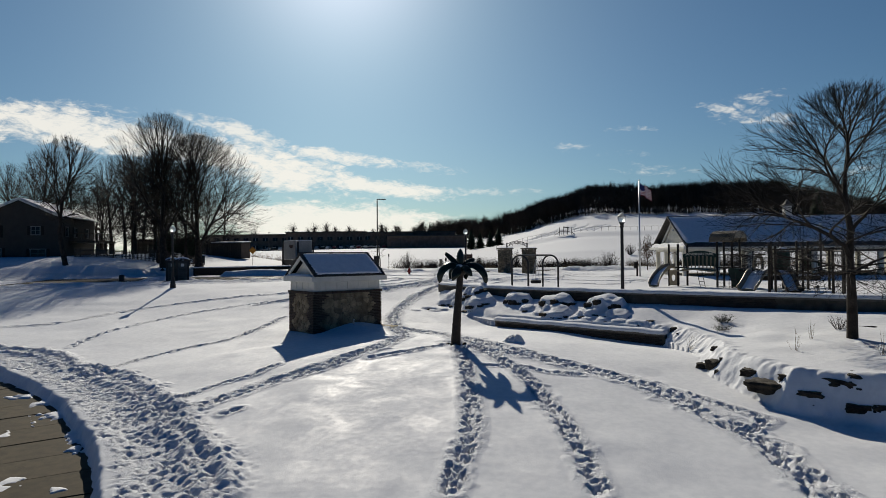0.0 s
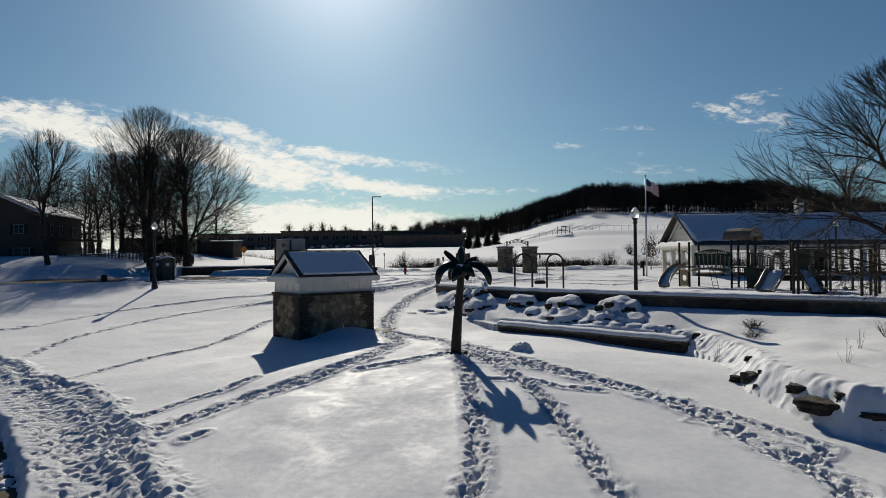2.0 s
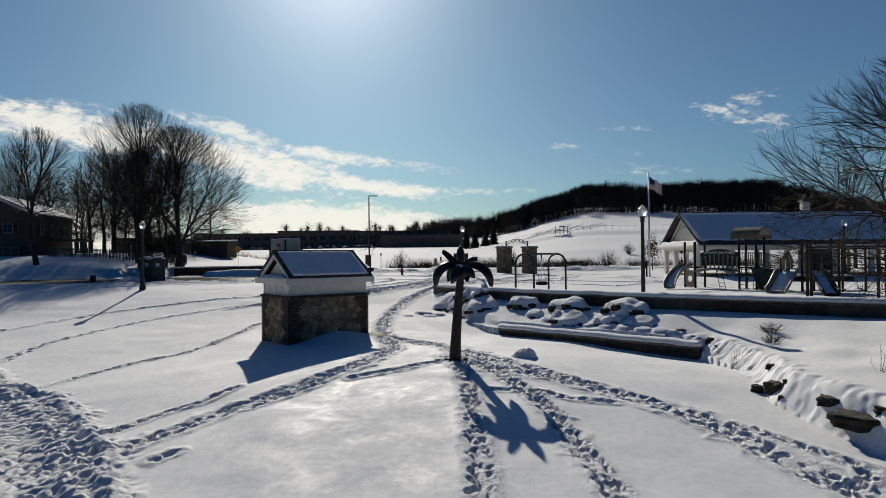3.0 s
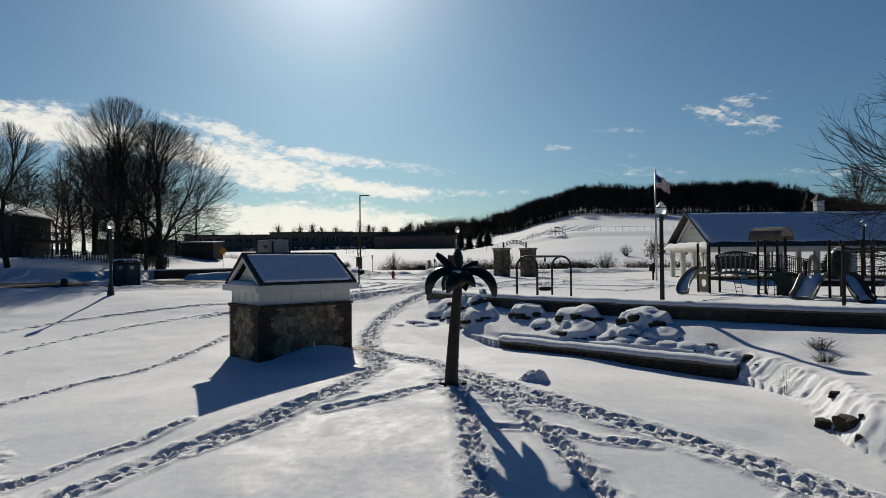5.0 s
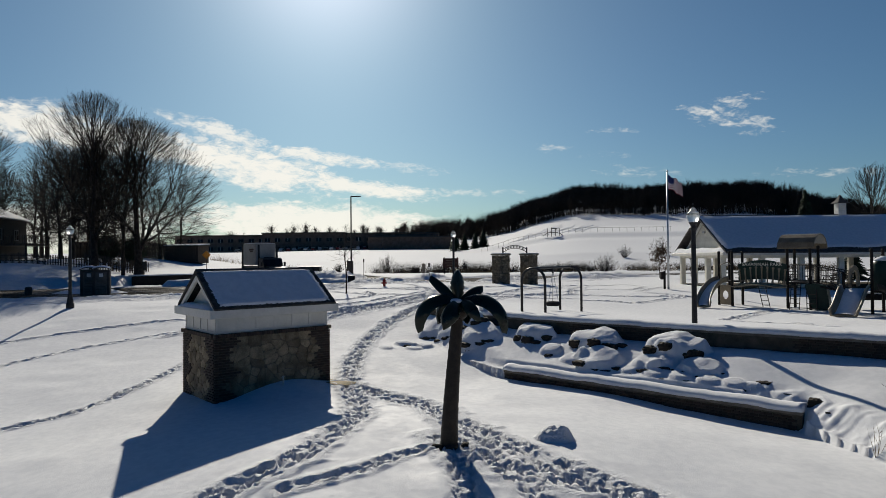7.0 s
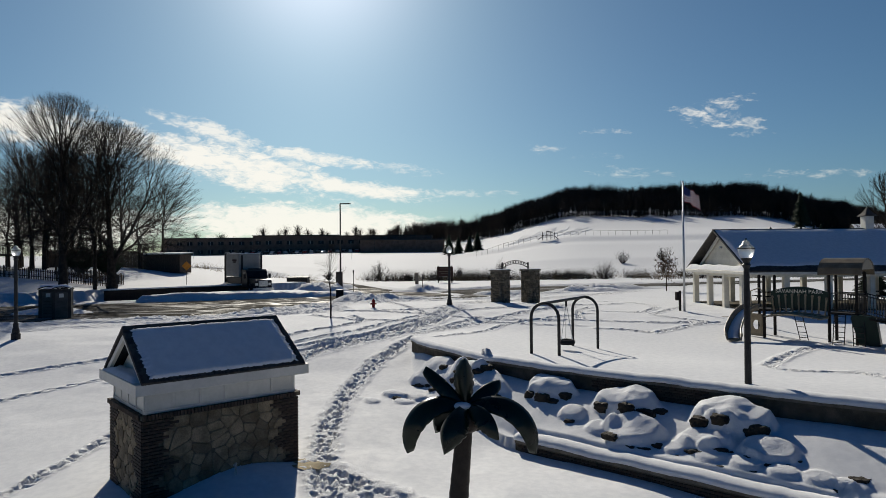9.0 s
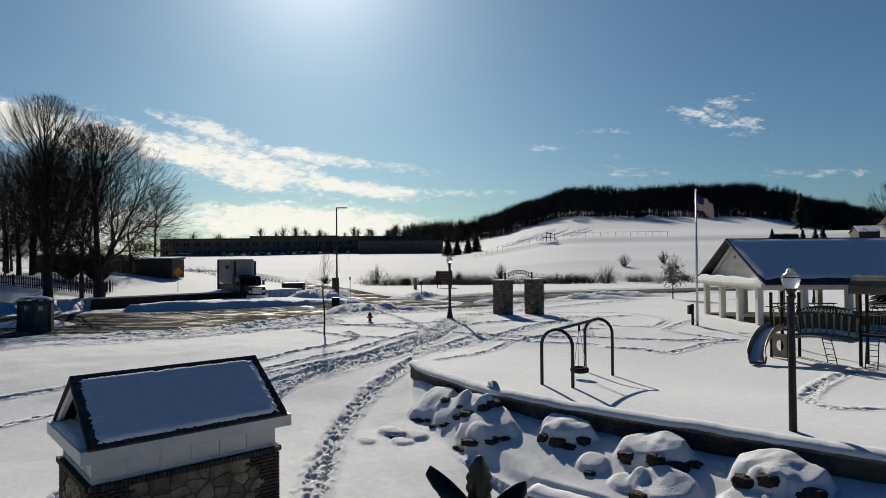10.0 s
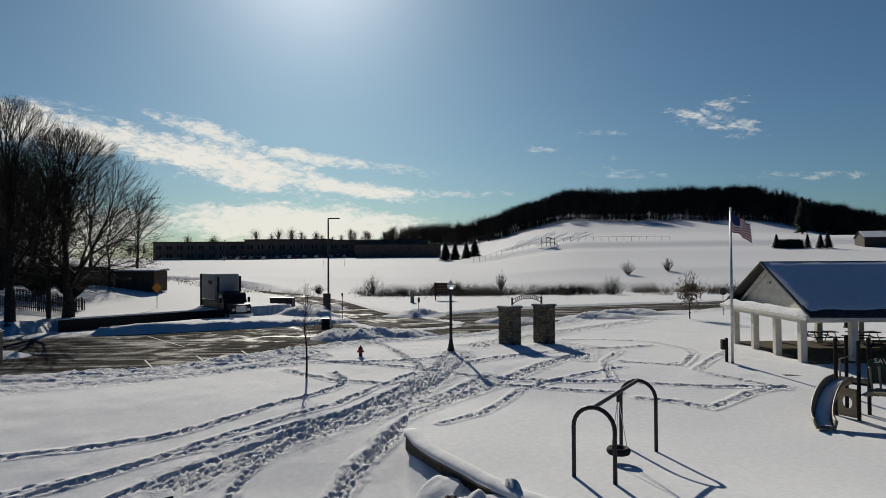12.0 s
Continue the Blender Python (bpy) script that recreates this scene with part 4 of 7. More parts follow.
def bare_tree(name, x, y, label, seed, height_m, radius, trunk_r, tips, z=None, low=0.25, belly=0.45, fork=0.1, tip_r=0.009, lean=(0, 0), group="", stems=1, fine=2, pull=0.17):
    """A leafless tree: short bole, limbs that share out a domed crown of twigs."""
    rng = random.Random(seed)
    start = Vector((lean[0], lean[1], height_m * fork))
    ends = crown_tips(rng, tips, height_m, radius, height_m * low, height_m * belly)
    br = fan_out(rng, start, ends, tip_r, fine=fine, pull=pull, power=math.log(trunk_r * 0.85 / tip_r) / math.log(tips))
    root = thing(name, label, "tree", pose(x, y, up(x, y) if z is None else z, 0, 0, 0), group=group)
    bole = []
    for k in range(stems):
        a = k * 2.4
        foot = Vector((math.cos(a), math.sin(a), 0)) * (0.0 if stems == 1 else trunk_r * 1.2) + Vector((0, 0, -0.3))
        bole.append(([foot, foot.lerp(start, 0.12), foot.lerp(start, 0.55) + Vector((rng.gauss(0, 0.03), rng.gauss(0, 0.03), 0)), start], [trunk_r * 1.35, trunk_r * 1.05, trunk_r * 0.95, trunk_r * 0.88], 0))
    br.sort(key=lambda b: -b[1][0])
    limbs = 0 if group else min(12, len(br) // 4)
    for nm, sel, mat, sides in [("trunk", bole, BARK, (10,))] + [("limb", [b], BARK, (7,)) for b in br[:limbs]] + [("crown", br[limbs:], TWIG, (5, 5, 5, 4, 3, 3))]:
        v, f = tubes(sel, sides)
        ob = new(nm, array_mesh(nm, v, f, mat))
        ob.parent = root
    return root


bare_tree("park_tree", 12.87, 17.09, "bare young park tree standing in the snowy rock bed", 11, 8.0, 4.5, 0.165, 2600, low=0.15, belly=0.36, fork=0.17, tip_r=0.0062, fine=3, pull=0.19)
bare_tree("big_willow", -34.3, 70.0, "tall bare multi-stemmed shade tree beside the fence", 5, 18.2, 6.8, 0.42, 2600, low=0.16, belly=0.5, fork=0.1, tip_r=0.0105, fine=3)
bare_tree("big_maple", -31.6, 73.5, "broad bare shade tree with fine upswept twigs", 8, 16.4, 8.8, 0.52, 3600, low=0.12, belly=0.36, fork=0.06, tip_r=0.0105, fine=3)
bare_tree("yard_tree", -44.4, 67.5, "bare yard tree with a slim leaning trunk", 3, 14.8, 4.8, 0.28, 1100, low=0.3, belly=0.6, fork=0.26, tip_r=0.013, lean=(-0.8, 0))
bare_tree("young_tree", -6.1, 48.35, "slim bare sapling planted in the snowy verge", 21, 4.5, 1.0, 0.05, 90, low=0.35, belly=0.5, fork=0.35, tip_r=0.0045)
for k, (x, y, h) in enumerate([(-35.2, 71.2, 14.0), (-33.0, 73.0, 13.0), (-36.9, 74.0, 15.0)]):
    bare_tree("slim_trunk_tree", x, y, "thin bare tree with snow-plastered trunk", 31 + k, h, 3.0, 0.19, 600, low=0.35, belly=0.6, fork=0.2, tip_r=0.009)
bare_tree("roadside_tree", 51.0, 81.5, "tall bare tree standing beyond the shelter", 91, 13.0, 4.6, 0.24, 700, low=0.25, belly=0.5, fork=0.2, tip_r=0.014)
# neighbours' trees behind the house and fence
protos = [bare_tree("backyard_tree", -46.0 - 4 * s, 92.0 + s, "tall bare tree behind the neighbouring yards", 41 + s, 15.5, 5.4, 0.3, 800, low=0.1, belly=0.5, fork=0.15, tip_r=0.0125, group="backyard trees", fine=1) for s in range(3)]
rng = random.Random(7)
for k in range(36):
    bx, by = -38.0 - rng.random() * 62, 84.0 + rng.random() * 32
    t = copy_thing(protos[k % 3], pose(bx, by, up(bx, by) - 0.1, 0, 0, rng.random() * 360))
    s = 0.62 + 0.4 * rng.random()
    t.matrix_basis = t.matrix_basis @ Matrix.Diagonal((s, s, s, 1))


# ---- woods and brush: uncountable, one mesh each ----
def spikes(items):
    """Thin three-sided spikes from (foot, tip, radius) triples."""
    foot, tip, r = (np.array(v, float) for v in items)
    n = len(r)
    d = tip - foot
    d /= np.linalg.norm(d, axis=1)[:, None] + 1e-9
    u = np.cross(d, np.array([0.3, 0.9, 0.2]))
    u /= np.linalg.norm(u, axis=1)[:, None] + 1e-9
    w = np.cross(d, u)
    ring = [foot + (u * math.cos(a) + w * math.sin(a)) * r[:, None] for a in (0, 2.094, 4.189)]
    v = np.stack([*ring, tip], 1).reshape(-1, 3)
    b = (np.arange(n) * 4)[:, None]
    f = np.concatenate([b + [0, 1, 3], b + [1, 2, 3], b + [2, 0, 3]])
    return v, f


def woods(name, label, spots, tall, twigs, seed, mat, width=0.35, category="woods", thick=0.009):
    g = np.random.default_rng(seed)
    foot, tip, rad = [], [], []
    for x, y, z in spots:
        h = tall * (0.5 + 0.55 * g.random() + 0.35 * float(fuzz(np.array(x * 0.03), np.array(y * 0.03), 8)))
        foot.append((x, y, z - 0.5)), tip.append((x + g.normal(0, 0.4), y, z + h * 0.8)), rad.append(h * 0.013)
        n = twigs
        a, t = g.random(n) * math.tau, 0.22 + 0.6 * g.random(n) ** 0.8
        el = np.radians(28 + 55 * g.random(n))
        ln = h * width * (1.25 - t) * (0.6 + 0.6 * g.random(n))
        fx = np.stack([np.full(n, x), np.full(n, y), z + h * t * 0.85], 1)
        tx = fx + np.stack([np.cos(a) * np.cos(el) * ln, np.sin(a) * np.cos(el) * ln, np.sin(el) * ln], 1)
        foot.extend(fx), tip.extend(tx), rad.extend(np.full(n, h * thick) + 0.02)
    v, f = spikes((foot, tip, rad))
    return tagged(new(name, array_mesh(name, v, f, mat, False)), label, category, kind="stuff")


g = np.random.default_rng(3)
u = -0.075 + 0.86 * g.random(60000)
y = 405 + 280 * g.random(60000) ** 1.6
front = np.interp(u, [-0.08, 0.02, 0.1, 0.3, 0.5, 0.64, 0.8], [640, 520, 450, 432, 425, 415, 410])
front += 10 * fuzz(u * 45, u * 0 + 3, 5)
ok = y > front
sx, sy = (u * y)[ok][:6200], y[ok][:6200]
edge_trees = np.stack([sx, sy, height(sx, sy, False)], 1)
woods("hill_woods", "dark leafless woods covering the hilltop", edge_trees, 16.5, 34, 4, FAR_TWIG, 0.62, thick=0.006)
sx = (u * (front + 6 * g.random(60000)))[:2600]
sy = (front + 6 * g.random(60000))[:2600]
woods("woods_edge", "low leafless undergrowth along the woods' edge", np.stack([sx, sy, height(sx, sy, False)], 1), 4.5, 16, 14, FAR_TWIG, 0.5)
g = np.random.default_rng(13)
sx = np.r_[-230 + 330 * g.random(90), 260 + 200 * g.random(90)]
sy = np.r_[420 + 120 * g.random(90), 400 + 120 * g.random(90)]
woods("distant_trees", "scattered bare trees far beyond the fields", np.stack([sx, sy, height(sx, sy, False)], 1), 17.0, 110, 5, FAR_TWIG, 0.6, thick=0.004)


def conifer(name, x, y, tall, wide, label, seed, group=""):
    """A spruce: tiers of drooping needle sprays round a stem."""
    g = np.random.default_rng(seed)
    root = thing(name, label, "tree", pose(x, y, up(x, y)), group=group)
    bm = bmesh.new()
    rod(bm, (0, 0, -0.2), (0, 0, tall), 0.03 * tall, 0.01, 7)
    part("trunk", bm, BARK, root)
    n = 420
    t = g.random(n) ** 0.8
    a = g.random(n) * math.tau
    z0 = tall * (0.06 + 0.92 * t)
    ln = wide * (1 - t) * (0.7 + 0.45 * g.random(n)) + 0.04 * tall
    foot = np.stack([np.cos(a) * ln * 0.1, np.sin(a) * ln * 0.1, z0], 1)
    tip = np.stack([np.cos(a) * ln, np.sin(a) * ln, z0 - ln * 0.25], 1)
    v, f = spikes((foot, tip, np.full(n, wide * 0.09)))
    ob = new("needles", array_mesh("needles", v, f, NEEDLE, False))
    ob.parent = root
    return root


conifer("spruce", 207.0, 368.0, 21.0, 6.0, "tall dark spruce at the edge of the woods", 1)
for k, (x, y, h) in enumerate([(116.4, 230, 5.0), (127.6, 231, 4.8), (130.8, 229, 5.2), (134, 230, 5.8)]):
    conifer("spruce", x, y, h, h * 0.36, "small dark spruce by the far hedge", 50 + k, "far spruces")
for k, (x, y, h) in enumerate([(5.0, 262, 8.0), (9.0, 268, 7.0), (13.0, 260, 6.5), (16.5, 264, 7.5)]):
    conifer("spruce", x, y, h, h * 0.42, "dark pine in the small grove by the school", 60 + k, "grove")


def brush(name, label, x0, x1, yfun, n, tall, seed, mat, r=0.012):
    g = np.random.default_rng(seed)
    x = x0 + (x1 - x0) * g.random(n)
    y = yfun(x) + g.normal(0, 1, n) * 4.0
    keep = fuzz(x * 0.13, y * 0.2, seed) + 0.6 * fuzz(x * 0.5, y * 0.5, seed + 1) > 0.05
    x, y = x[keep], y[keep]
    z = height(x, y, False)
    h = tall * (0.4 + g.random(len(x)))
    foot = np.stack([x, y, z - 0.05], 1)
    tip = foot + np.stack([g.normal(0, 0.45, len(x)) * h, g.normal(0, 0.45, len(x)) * h, h], 1)
    v, f = spikes((foot, tip, np.full(len(x), r)))
    return tagged(new(name, array_mesh(name, v, f, mat, False)), label, "brush", kind="stuff")


brush("creek_brush", "dry reeds and scrub along the creek", -48, 78, lambda x: 126 + 0.05 * x, 16000, 1.1, 1, DRY_GRASS, 0.016)
brush("creek_scrub", "leafless scrub along the creek", -14, 72, lambda x: 127 + 0.02 * x, 13000, 1.7, 2, TWIG, 0.02)


def shrub(name, x, y, tall, wide, n, seed, label, mat=TWIG, r=0.012, group=""):
    """A leafless shrub of many stems fanning from the ground."""
    g = np.random.default_rng(seed)
    a = g.random(n) * math.tau
    lean = g.random(n) ** 0.7
    foot = np.stack([np.cos(a) * 0.08 * wide, np.sin(a) * 0.08 * wide, np.full(n, -0.1)], 1)
    tip = np.stack([np.cos(a) * lean * wide, np.sin(a) * lean * wide, tall * (1.05 - 0.5 * lean * lean) * (0.6 + 0.4 * g.random(n))], 1)
    k = g.integers(0, n, n * 3)
    t = 0.35 + 0.5 * g.random(n * 3)
    f2 = foot[k] + (tip[k] - foot[k]) * t[:, None]
    t2 = f2 + np.stack([g.normal(0, 0.16, n * 3) * wide, g.normal(0, 0.16, n * 3) * wide, g.random(n * 3) * 0.3 * tall], 1)
    v, f = spikes((np.r_[foot, f2], np.r_[tip, t2], np.r_[np.full(n, r), np.full(n * 3, r * 0.6)]))
    ob = new(name, array_mesh(name, v, f, mat, False))
    ob.matrix_world = pose(x, y, up(x, y))
    return tagged(ob, label, "shrub", group)


for k, (x, y, h, w) in enumerate([(-10.8, 132, 4.0, 2.6), (30.0, 124, 3.6, 3.6), (23.5, 125, 2.2, 2.4), (-20, 130, 2.0, 1.6), (4.5, 128, 2.8, 2.0), (13.0, 138, 4.2, 1.4), (44.0, 160, 3.6, 2.2), (55.0, 165, 3.6, 2.0), (0.5, 127, 2.6, 2.2), (47.0, 132, 1.6, 1.8), (-5.0, 125, 1.6, 1.4)]):
    shrub("bare_shrub", x, y, h, w, 70, 80 + k, "leafless shrub in the snowy creek hollow", r=0.03, group="creek shrubs")
for k, (x, y, h, w) in enumerate([(-40.5, 84.0, 3.6, 1.8), (-37.5, 84.5, 3.8, 1.8)]):
    shrub("evergreen_bush", x, y, h, w, 900, 140 + k, "large dark evergreen bush behind the picket fence", NEEDLE, 0.07, "backyard bushes")
for k in range(9):
    shrub("creek_bush", 18.5 + k * 1.15, 125.5 + (k * 7 % 4) * 0.8, 1.3 + 0.25 * (k * 5 % 4), 1.5, 60, 170 + k, "dark tangled bush by the creek", r=0.028, group="creek bushes")
hedge = np.random.default_rng(19)
hx = 118.0 + 8.0 * hedge.random(1500)
hy = 230.5 + 1.6 * hedge.random(1500)
hz = height(hx, hy, False)
foot = np.stack([hx, hy, hz], 1)
hv, hf = spikes((foot, foot + np.stack([hedge.normal(0, 0.2, 1500), hedge.normal(0, 0.2, 1500), 2.2 + 1.2 * hedge.random(1500)], 1), np.full(1500, 0.18)))
tagged(new("hedge", array_mesh("hedge", hv, hf, NEEDLE, False)), "clipped dark evergreen hedge between small spruces", "hedge")
shrub("juniper", 10.9, 22.0, 0.42, 0.6, 42, 95, "low dark shrub poking through the snow", NEEDLE, 0.013)
shrub("juniper", 10.4, 21.0, 0.3, 0.5, 40, 96, "low dark shrub poking through the snow", NEEDLE, 0.012)
shrub("juniper", 13.4, 18.7, 0.6, 0.5, 34, 97, "low dark shrub poking through the snow", TWIG, 0.009)
for k, (x, y) in enumerate([(8.9, 20.2), (11.8, 17.5), (10.5, 16.0), (12.2, 14.6)]):
    shrub("dry_tuft", x, y, 0.7, 0.3, 7, 110 + k, "sparse dry grass tuft standing in snow", DRY_GRASS, 0.006)
# ---- boulders under snow ----
def boulder(name, x, y, w, h, seed, snow=True, rz=0.0, sink=0.1, z=None):
    """A rough limestone block; snow lies on its top as a rounded lid."""
    g = random.Random(seed)
    root = thing(name, "limestone boulder half buried in snow" if snow else "dark wet limestone block in the snow bank", "boulder", pose(x, y, (up(x, y) if z is None else z) - sink, 0, 0, rz), group="rock garden boulders")
    off = Vector((g.random() * 50, g.random() * 50, g.random() * 50))
    bm = bmesh.new()
    bmesh.ops.create_icosphere(bm, subdivisions=3, radius=1.0)
    for v in bm.verts:
        p = v.co.copy()
        m = max(abs(p.x), abs(p.y), abs(p.z))
        p = p.lerp(p / m * 0.85, 0.55)
        p *= 1 + 0.3 * noise.noise(p * 1.9 + off) + 0.12 * noise.noise(p * 4.5 + off)
        v.co = Vector((p.x * w * 0.5, p.y * w * 0.36, (p.z * 0.5 + 0.5) * h))
    part("rock", bm, ROCK, root)
    return root


rock_rng = random.Random(88)
for k, (x, y, w, h) in enumerate(MOUNDS):
    for n in range(4 if w > 1 else 1):
        a = radians(-118 + 32 * n + rock_rng.uniform(-14, 14) if w > 1 else rock_rng.uniform(-90, -40))
        cx, cy = 0.5 * w * math.cos(a), 0.38 * w * math.sin(a)
        cr, sr = math.cos(-0.7), math.sin(-0.7)
        px, py = x + cx * cr - cy * sr, y + 0.06 * w + cx * sr + cy * cr
        size = w * (rock_rng.uniform(0.24, 0.36) if w > 1 else rock_rng.uniform(0.4, 0.6))
        low = float(height(np.array([px]), np.array([py - 0.1]), False)[0])
        boulder("boulder", px, py, size, h * rock_rng.uniform(0.32, 0.5), 200 + k * 5 + n, True, rock_rng.uniform(-60, -20), 0.12, low)


def slab(x, y, z, w, d, h, rz, seed):
    """A flat-bedded limestone ledge block with a rough broken face."""
    g = random.Random(seed)
    off = Vector((g.random() * 40, g.random() * 40, g.random() * 40))
    bm = bmesh.new()
    bmesh.ops.create_cube(bm, size=2.0)
    bmesh.ops.subdivide_edges(bm, edges=bm.edges[:], cuts=7, use_grid_fill=True)
    for v in bm.verts:
        p = v.co.copy()
        p = p.lerp(p.normalized() * 1.25, 0.32)
        p *= 1 + 0.24 * noise.noise(p * 1.3 + off) + 0.11 * noise.noise(Vector((p.x * 3.5, p.y * 3.5, p.z * 6)) + off)
        v.co = Vector((p.x * w / 2, p.y * d / 2, p.z * h / 2))
    thing("ledge_rock", "dark limestone slab jutting from the snowy bank", "rock", pose(x, y, z + h / 2, g.uniform(-5, 5), g.uniform(-5, 5), rz), bm, ROCK, group="rock bank slabs")


for k, (x, y, z, w, h) in enumerate([(8.75, 14.64, -0.3, 1.0, 0.34), (9.24, 13.37, -0.34, 1.1, 0.39), (9.84, 12.82, -0.27, 1.1, 0.35), (8.6, 13.75, -0.52, 1.2, 0.32), (9.29, 12.96, -0.5, 0.75, 0.29), (10.04, 12.24, -0.71, 0.6, 0.3), (9.37, 12.81, -0.75, 0.4, 0.16), (10.44, 12.01, -0.66, 0.44, 0.23), (10.49, 12.5, 0.0, 1.0, 0.25), (10.43, 12.34, -0.32, 0.8, 0.24), (11.3, 12.0, -0.1, 1.1, 0.3), (12.5, 11.5, -0.2, 1.2, 0.4), (11.6, 11.6, -0.55, 0.9, 0.35), (13.6, 11.2, -0.3, 1.2, 0.4)]):
    slab(x + 0.18, y + 0.3, z, w * 0.85, 0.6, h * (0.62 + 0.08 * (k * 5 % 4)), -42 if k < 5 else -28, 260 + k)
for k, (x, y, z, w, h) in enumerate([(8.44, 16.85, -0.41, 0.7, 0.42), (8.2, 17.4, -0.5, 0.4, 0.28), (8.3, 16.25, -0.54, 0.34, 0.3), (8.62, 16.6, -0.3, 0.4, 0.4), (9.02, 18.2, -0.03, 0.45, 0.2), (8.86, 23.3, 0.1, 0.7, 0.24), (9.16, 22.61, -0.05, 0.6, 0.45), (9.09, 21.99, -0.1, 0.32, 0.28), (8.54, 24.0, 0.28, 0.5, 0.22), (14.4, 18.7, 0.5, 0.8, 0.3)]):
    slab(x + 0.08, y + 0.12, z - 0.05, w * 0.7, w * 0.55, h * 0.75, -70 + (k * 37) % 40, 280 + k)
for k, (x, y) in enumerate([(0.02, 20.1), (0.3, 19.98), (0.6, 20.2)]):
    boulder("edging_stone", x, y, 0.24, 0.16, 290 + k, k == 0, k * 40, 0.09)


# ---- the stone pump house ----
def pump_house():
    L, D, A = 3.58, 2.42, 41.0
    base, cap = -0.6, 1.58
    root = thing("pump_house", "stone and brick utility house with white frieze and snowy roof", "utility building", pose(-5.50, 26.72, 0, 0, 0, A))
    bm = bmesh.new()
    box(bm, (0, 0, (base + cap) / 2), (L - 0.03, D - 0.03, cap - base))
    part("wall", bm, MORTAR, root)
    rng = random.Random(4)
    bm0 = bmesh.new()
    box(bm0, (0, 0, 0), (0.2, 0.06, 0.058), bevel=0.006)
    brick = finish(bm0, "brick", BRICK)
    bm0 = bmesh.new()
    box(bm0, (0, 0, 0), (0.1, 0.06, 0.058), bevel=0.006)
    half = finish(bm0, "brick", BRICK)
    faces = [((0, -D / 2), 0.0, L), ((-L / 2, 0), -90.0, D), ((L / 2, 0), 90.0, D), ((0, D / 2), 180.0, L)]
    for fi, (c, ang, span) in enumerate(faces):
        m = pose(c[0], c[1], 0, 0, 0, ang)
        rows = int((cap - base) / 0.072)
        edge = []
        for r in range(rows):
            z = base + 0.036 + r * 0.072
            t = (r % 11) / 11
            wid = 0.22 + 0.42 * (1 - abs(2 * t - 1)) if fi != 2 else 0.3
            wid = round(wid / 0.105) * 0.105
            edge.append((z, wid))
            for s in (-1, 1):
                x = 0.0
                first = True
                while x < wid - 0.02:
                    short = first and (r % 2 == 0)
                    w = 0.1 if short else 0.2
                    if fi == 3 and r % 3:
                        break
                    ob = new("brick", half if short else brick)
                    ob.parent = root
                    ob.matrix_local = m @ pose(s * (span / 2 - x - w / 2 - 0.003), -0.0, z)
                    x += w + 0.01
                    first = False
        if fi == 3:
            continue
        # every stone is one cell of an uneven field of seeds
        seeds = []
        for j in range(int((cap - base) / 0.23) + 1):
            for i in range(int(span / 0.27) + 2):
                if rng.random() < 0.86:
                    seeds.append((-span / 2 + (i + 0.5 * (j % 2)) * 0.27 + rng.uniform(-0.12, 0.12), base + j * 0.23 + rng.uniform(-0.1, 0.1)))
        for sx, sz in seeds:
            wd = float(np.interp(sz, [e[0] for e in edge], [e[1] for e in edge]))
            if abs(sx) > span / 2 - wd + 0.05:
                continue
            poly = [(-span / 2 + wd + 0.01, base), (span / 2 - wd - 0.01, base), (span / 2 - wd - 0.01, cap), (-span / 2 + wd + 0.01, cap)]
            for ox, oz in seeds:
                if (ox, oz) == (sx, sz) or abs(ox - sx) + abs(oz - sz) > 1.2:
                    continue
                nx, nz = ox - sx, oz - sz
                c = (nx * (ox + sx) + nz * (oz + sz)) / 2 - 0.007 * math.hypot(nx, nz)
                out = []
                for a, b in zip(poly, poly[1:] + poly[:1]):
                    da, db = nx * a[0] + nz * a[1] - c, nx * b[0] + nz * b[1] - c
                    if da <= 0:
                        out.append(a)
                    if da * db < 0:
                        t = da / (da - db)
                        out.append((a[0] + (b[0] - a[0]) * t, a[1] + (b[1] - a[1]) * t))
                poly = out
                if len(poly) < 3:
                    break
            if len(poly) < 3:
                continue
            ring = []
            for a, b in zip(poly, poly[1:] + poly[:1]):
                ring += [(a[0] * 0.82 + b[0] * 0.18, a[1] * 0.82 + b[1] * 0.18), (a[0] * 0.18 + b[0] * 0.82, a[1] * 0.18 + b[1] * 0.82)]
            mx, mz = sum(p[0] for p in ring) / len(ring), sum(p[1] for p in ring) / len(ring)
            proud = 0.006 + rng.random() * 0.018
            bm = bmesh.new()
            back = [bm.verts.new((p[0], 0.05, p[1])) for p in ring]
            mid = [bm.verts.new((p[0], -proud * 0.45, p[1])) for p in ring]
            front = [bm.verts.new((mx + (p[0] - mx) * 0.92, -proud + rng.uniform(-0.006, 0.006), mz + (p[1] - mz) * 0.92)) for p in ring]
            for a, b in ((back, mid), (mid, front)):
                for n in range(len(ring)):
                    bm.faces.new((a[n], a[(n + 1) % len(ring)], b[(n + 1) % len(ring)], b[n]))
            bm.faces.new(front)
            ob = part("stone", bm, STONE, root)
            ob.matrix_local = m
    # rowlock course and frieze
    for c, ang, span in faces:
        m = pose(c[0], c[1], 0, 0, 0, ang)
        for k in range(int(span / 0.075)):
            ob = new("brick", half)
            ob.parent = root
            ob.matrix_local = m @ pose(-span / 2 + 0.04 + k * 0.0745, -0.035, cap + 0.055, 0, 90, 0) @ Matrix.Diagonal((1.1, 1.6, 1.05, 1))
    bm = bmesh.new()
    box(bm, (0, 0, cap + 0.05), (L + 0.06, D + 0.06, 0.09))
    part("ledge", bm, MORTAR, root)
    fl, fd = L - 0.12, D - 0.12
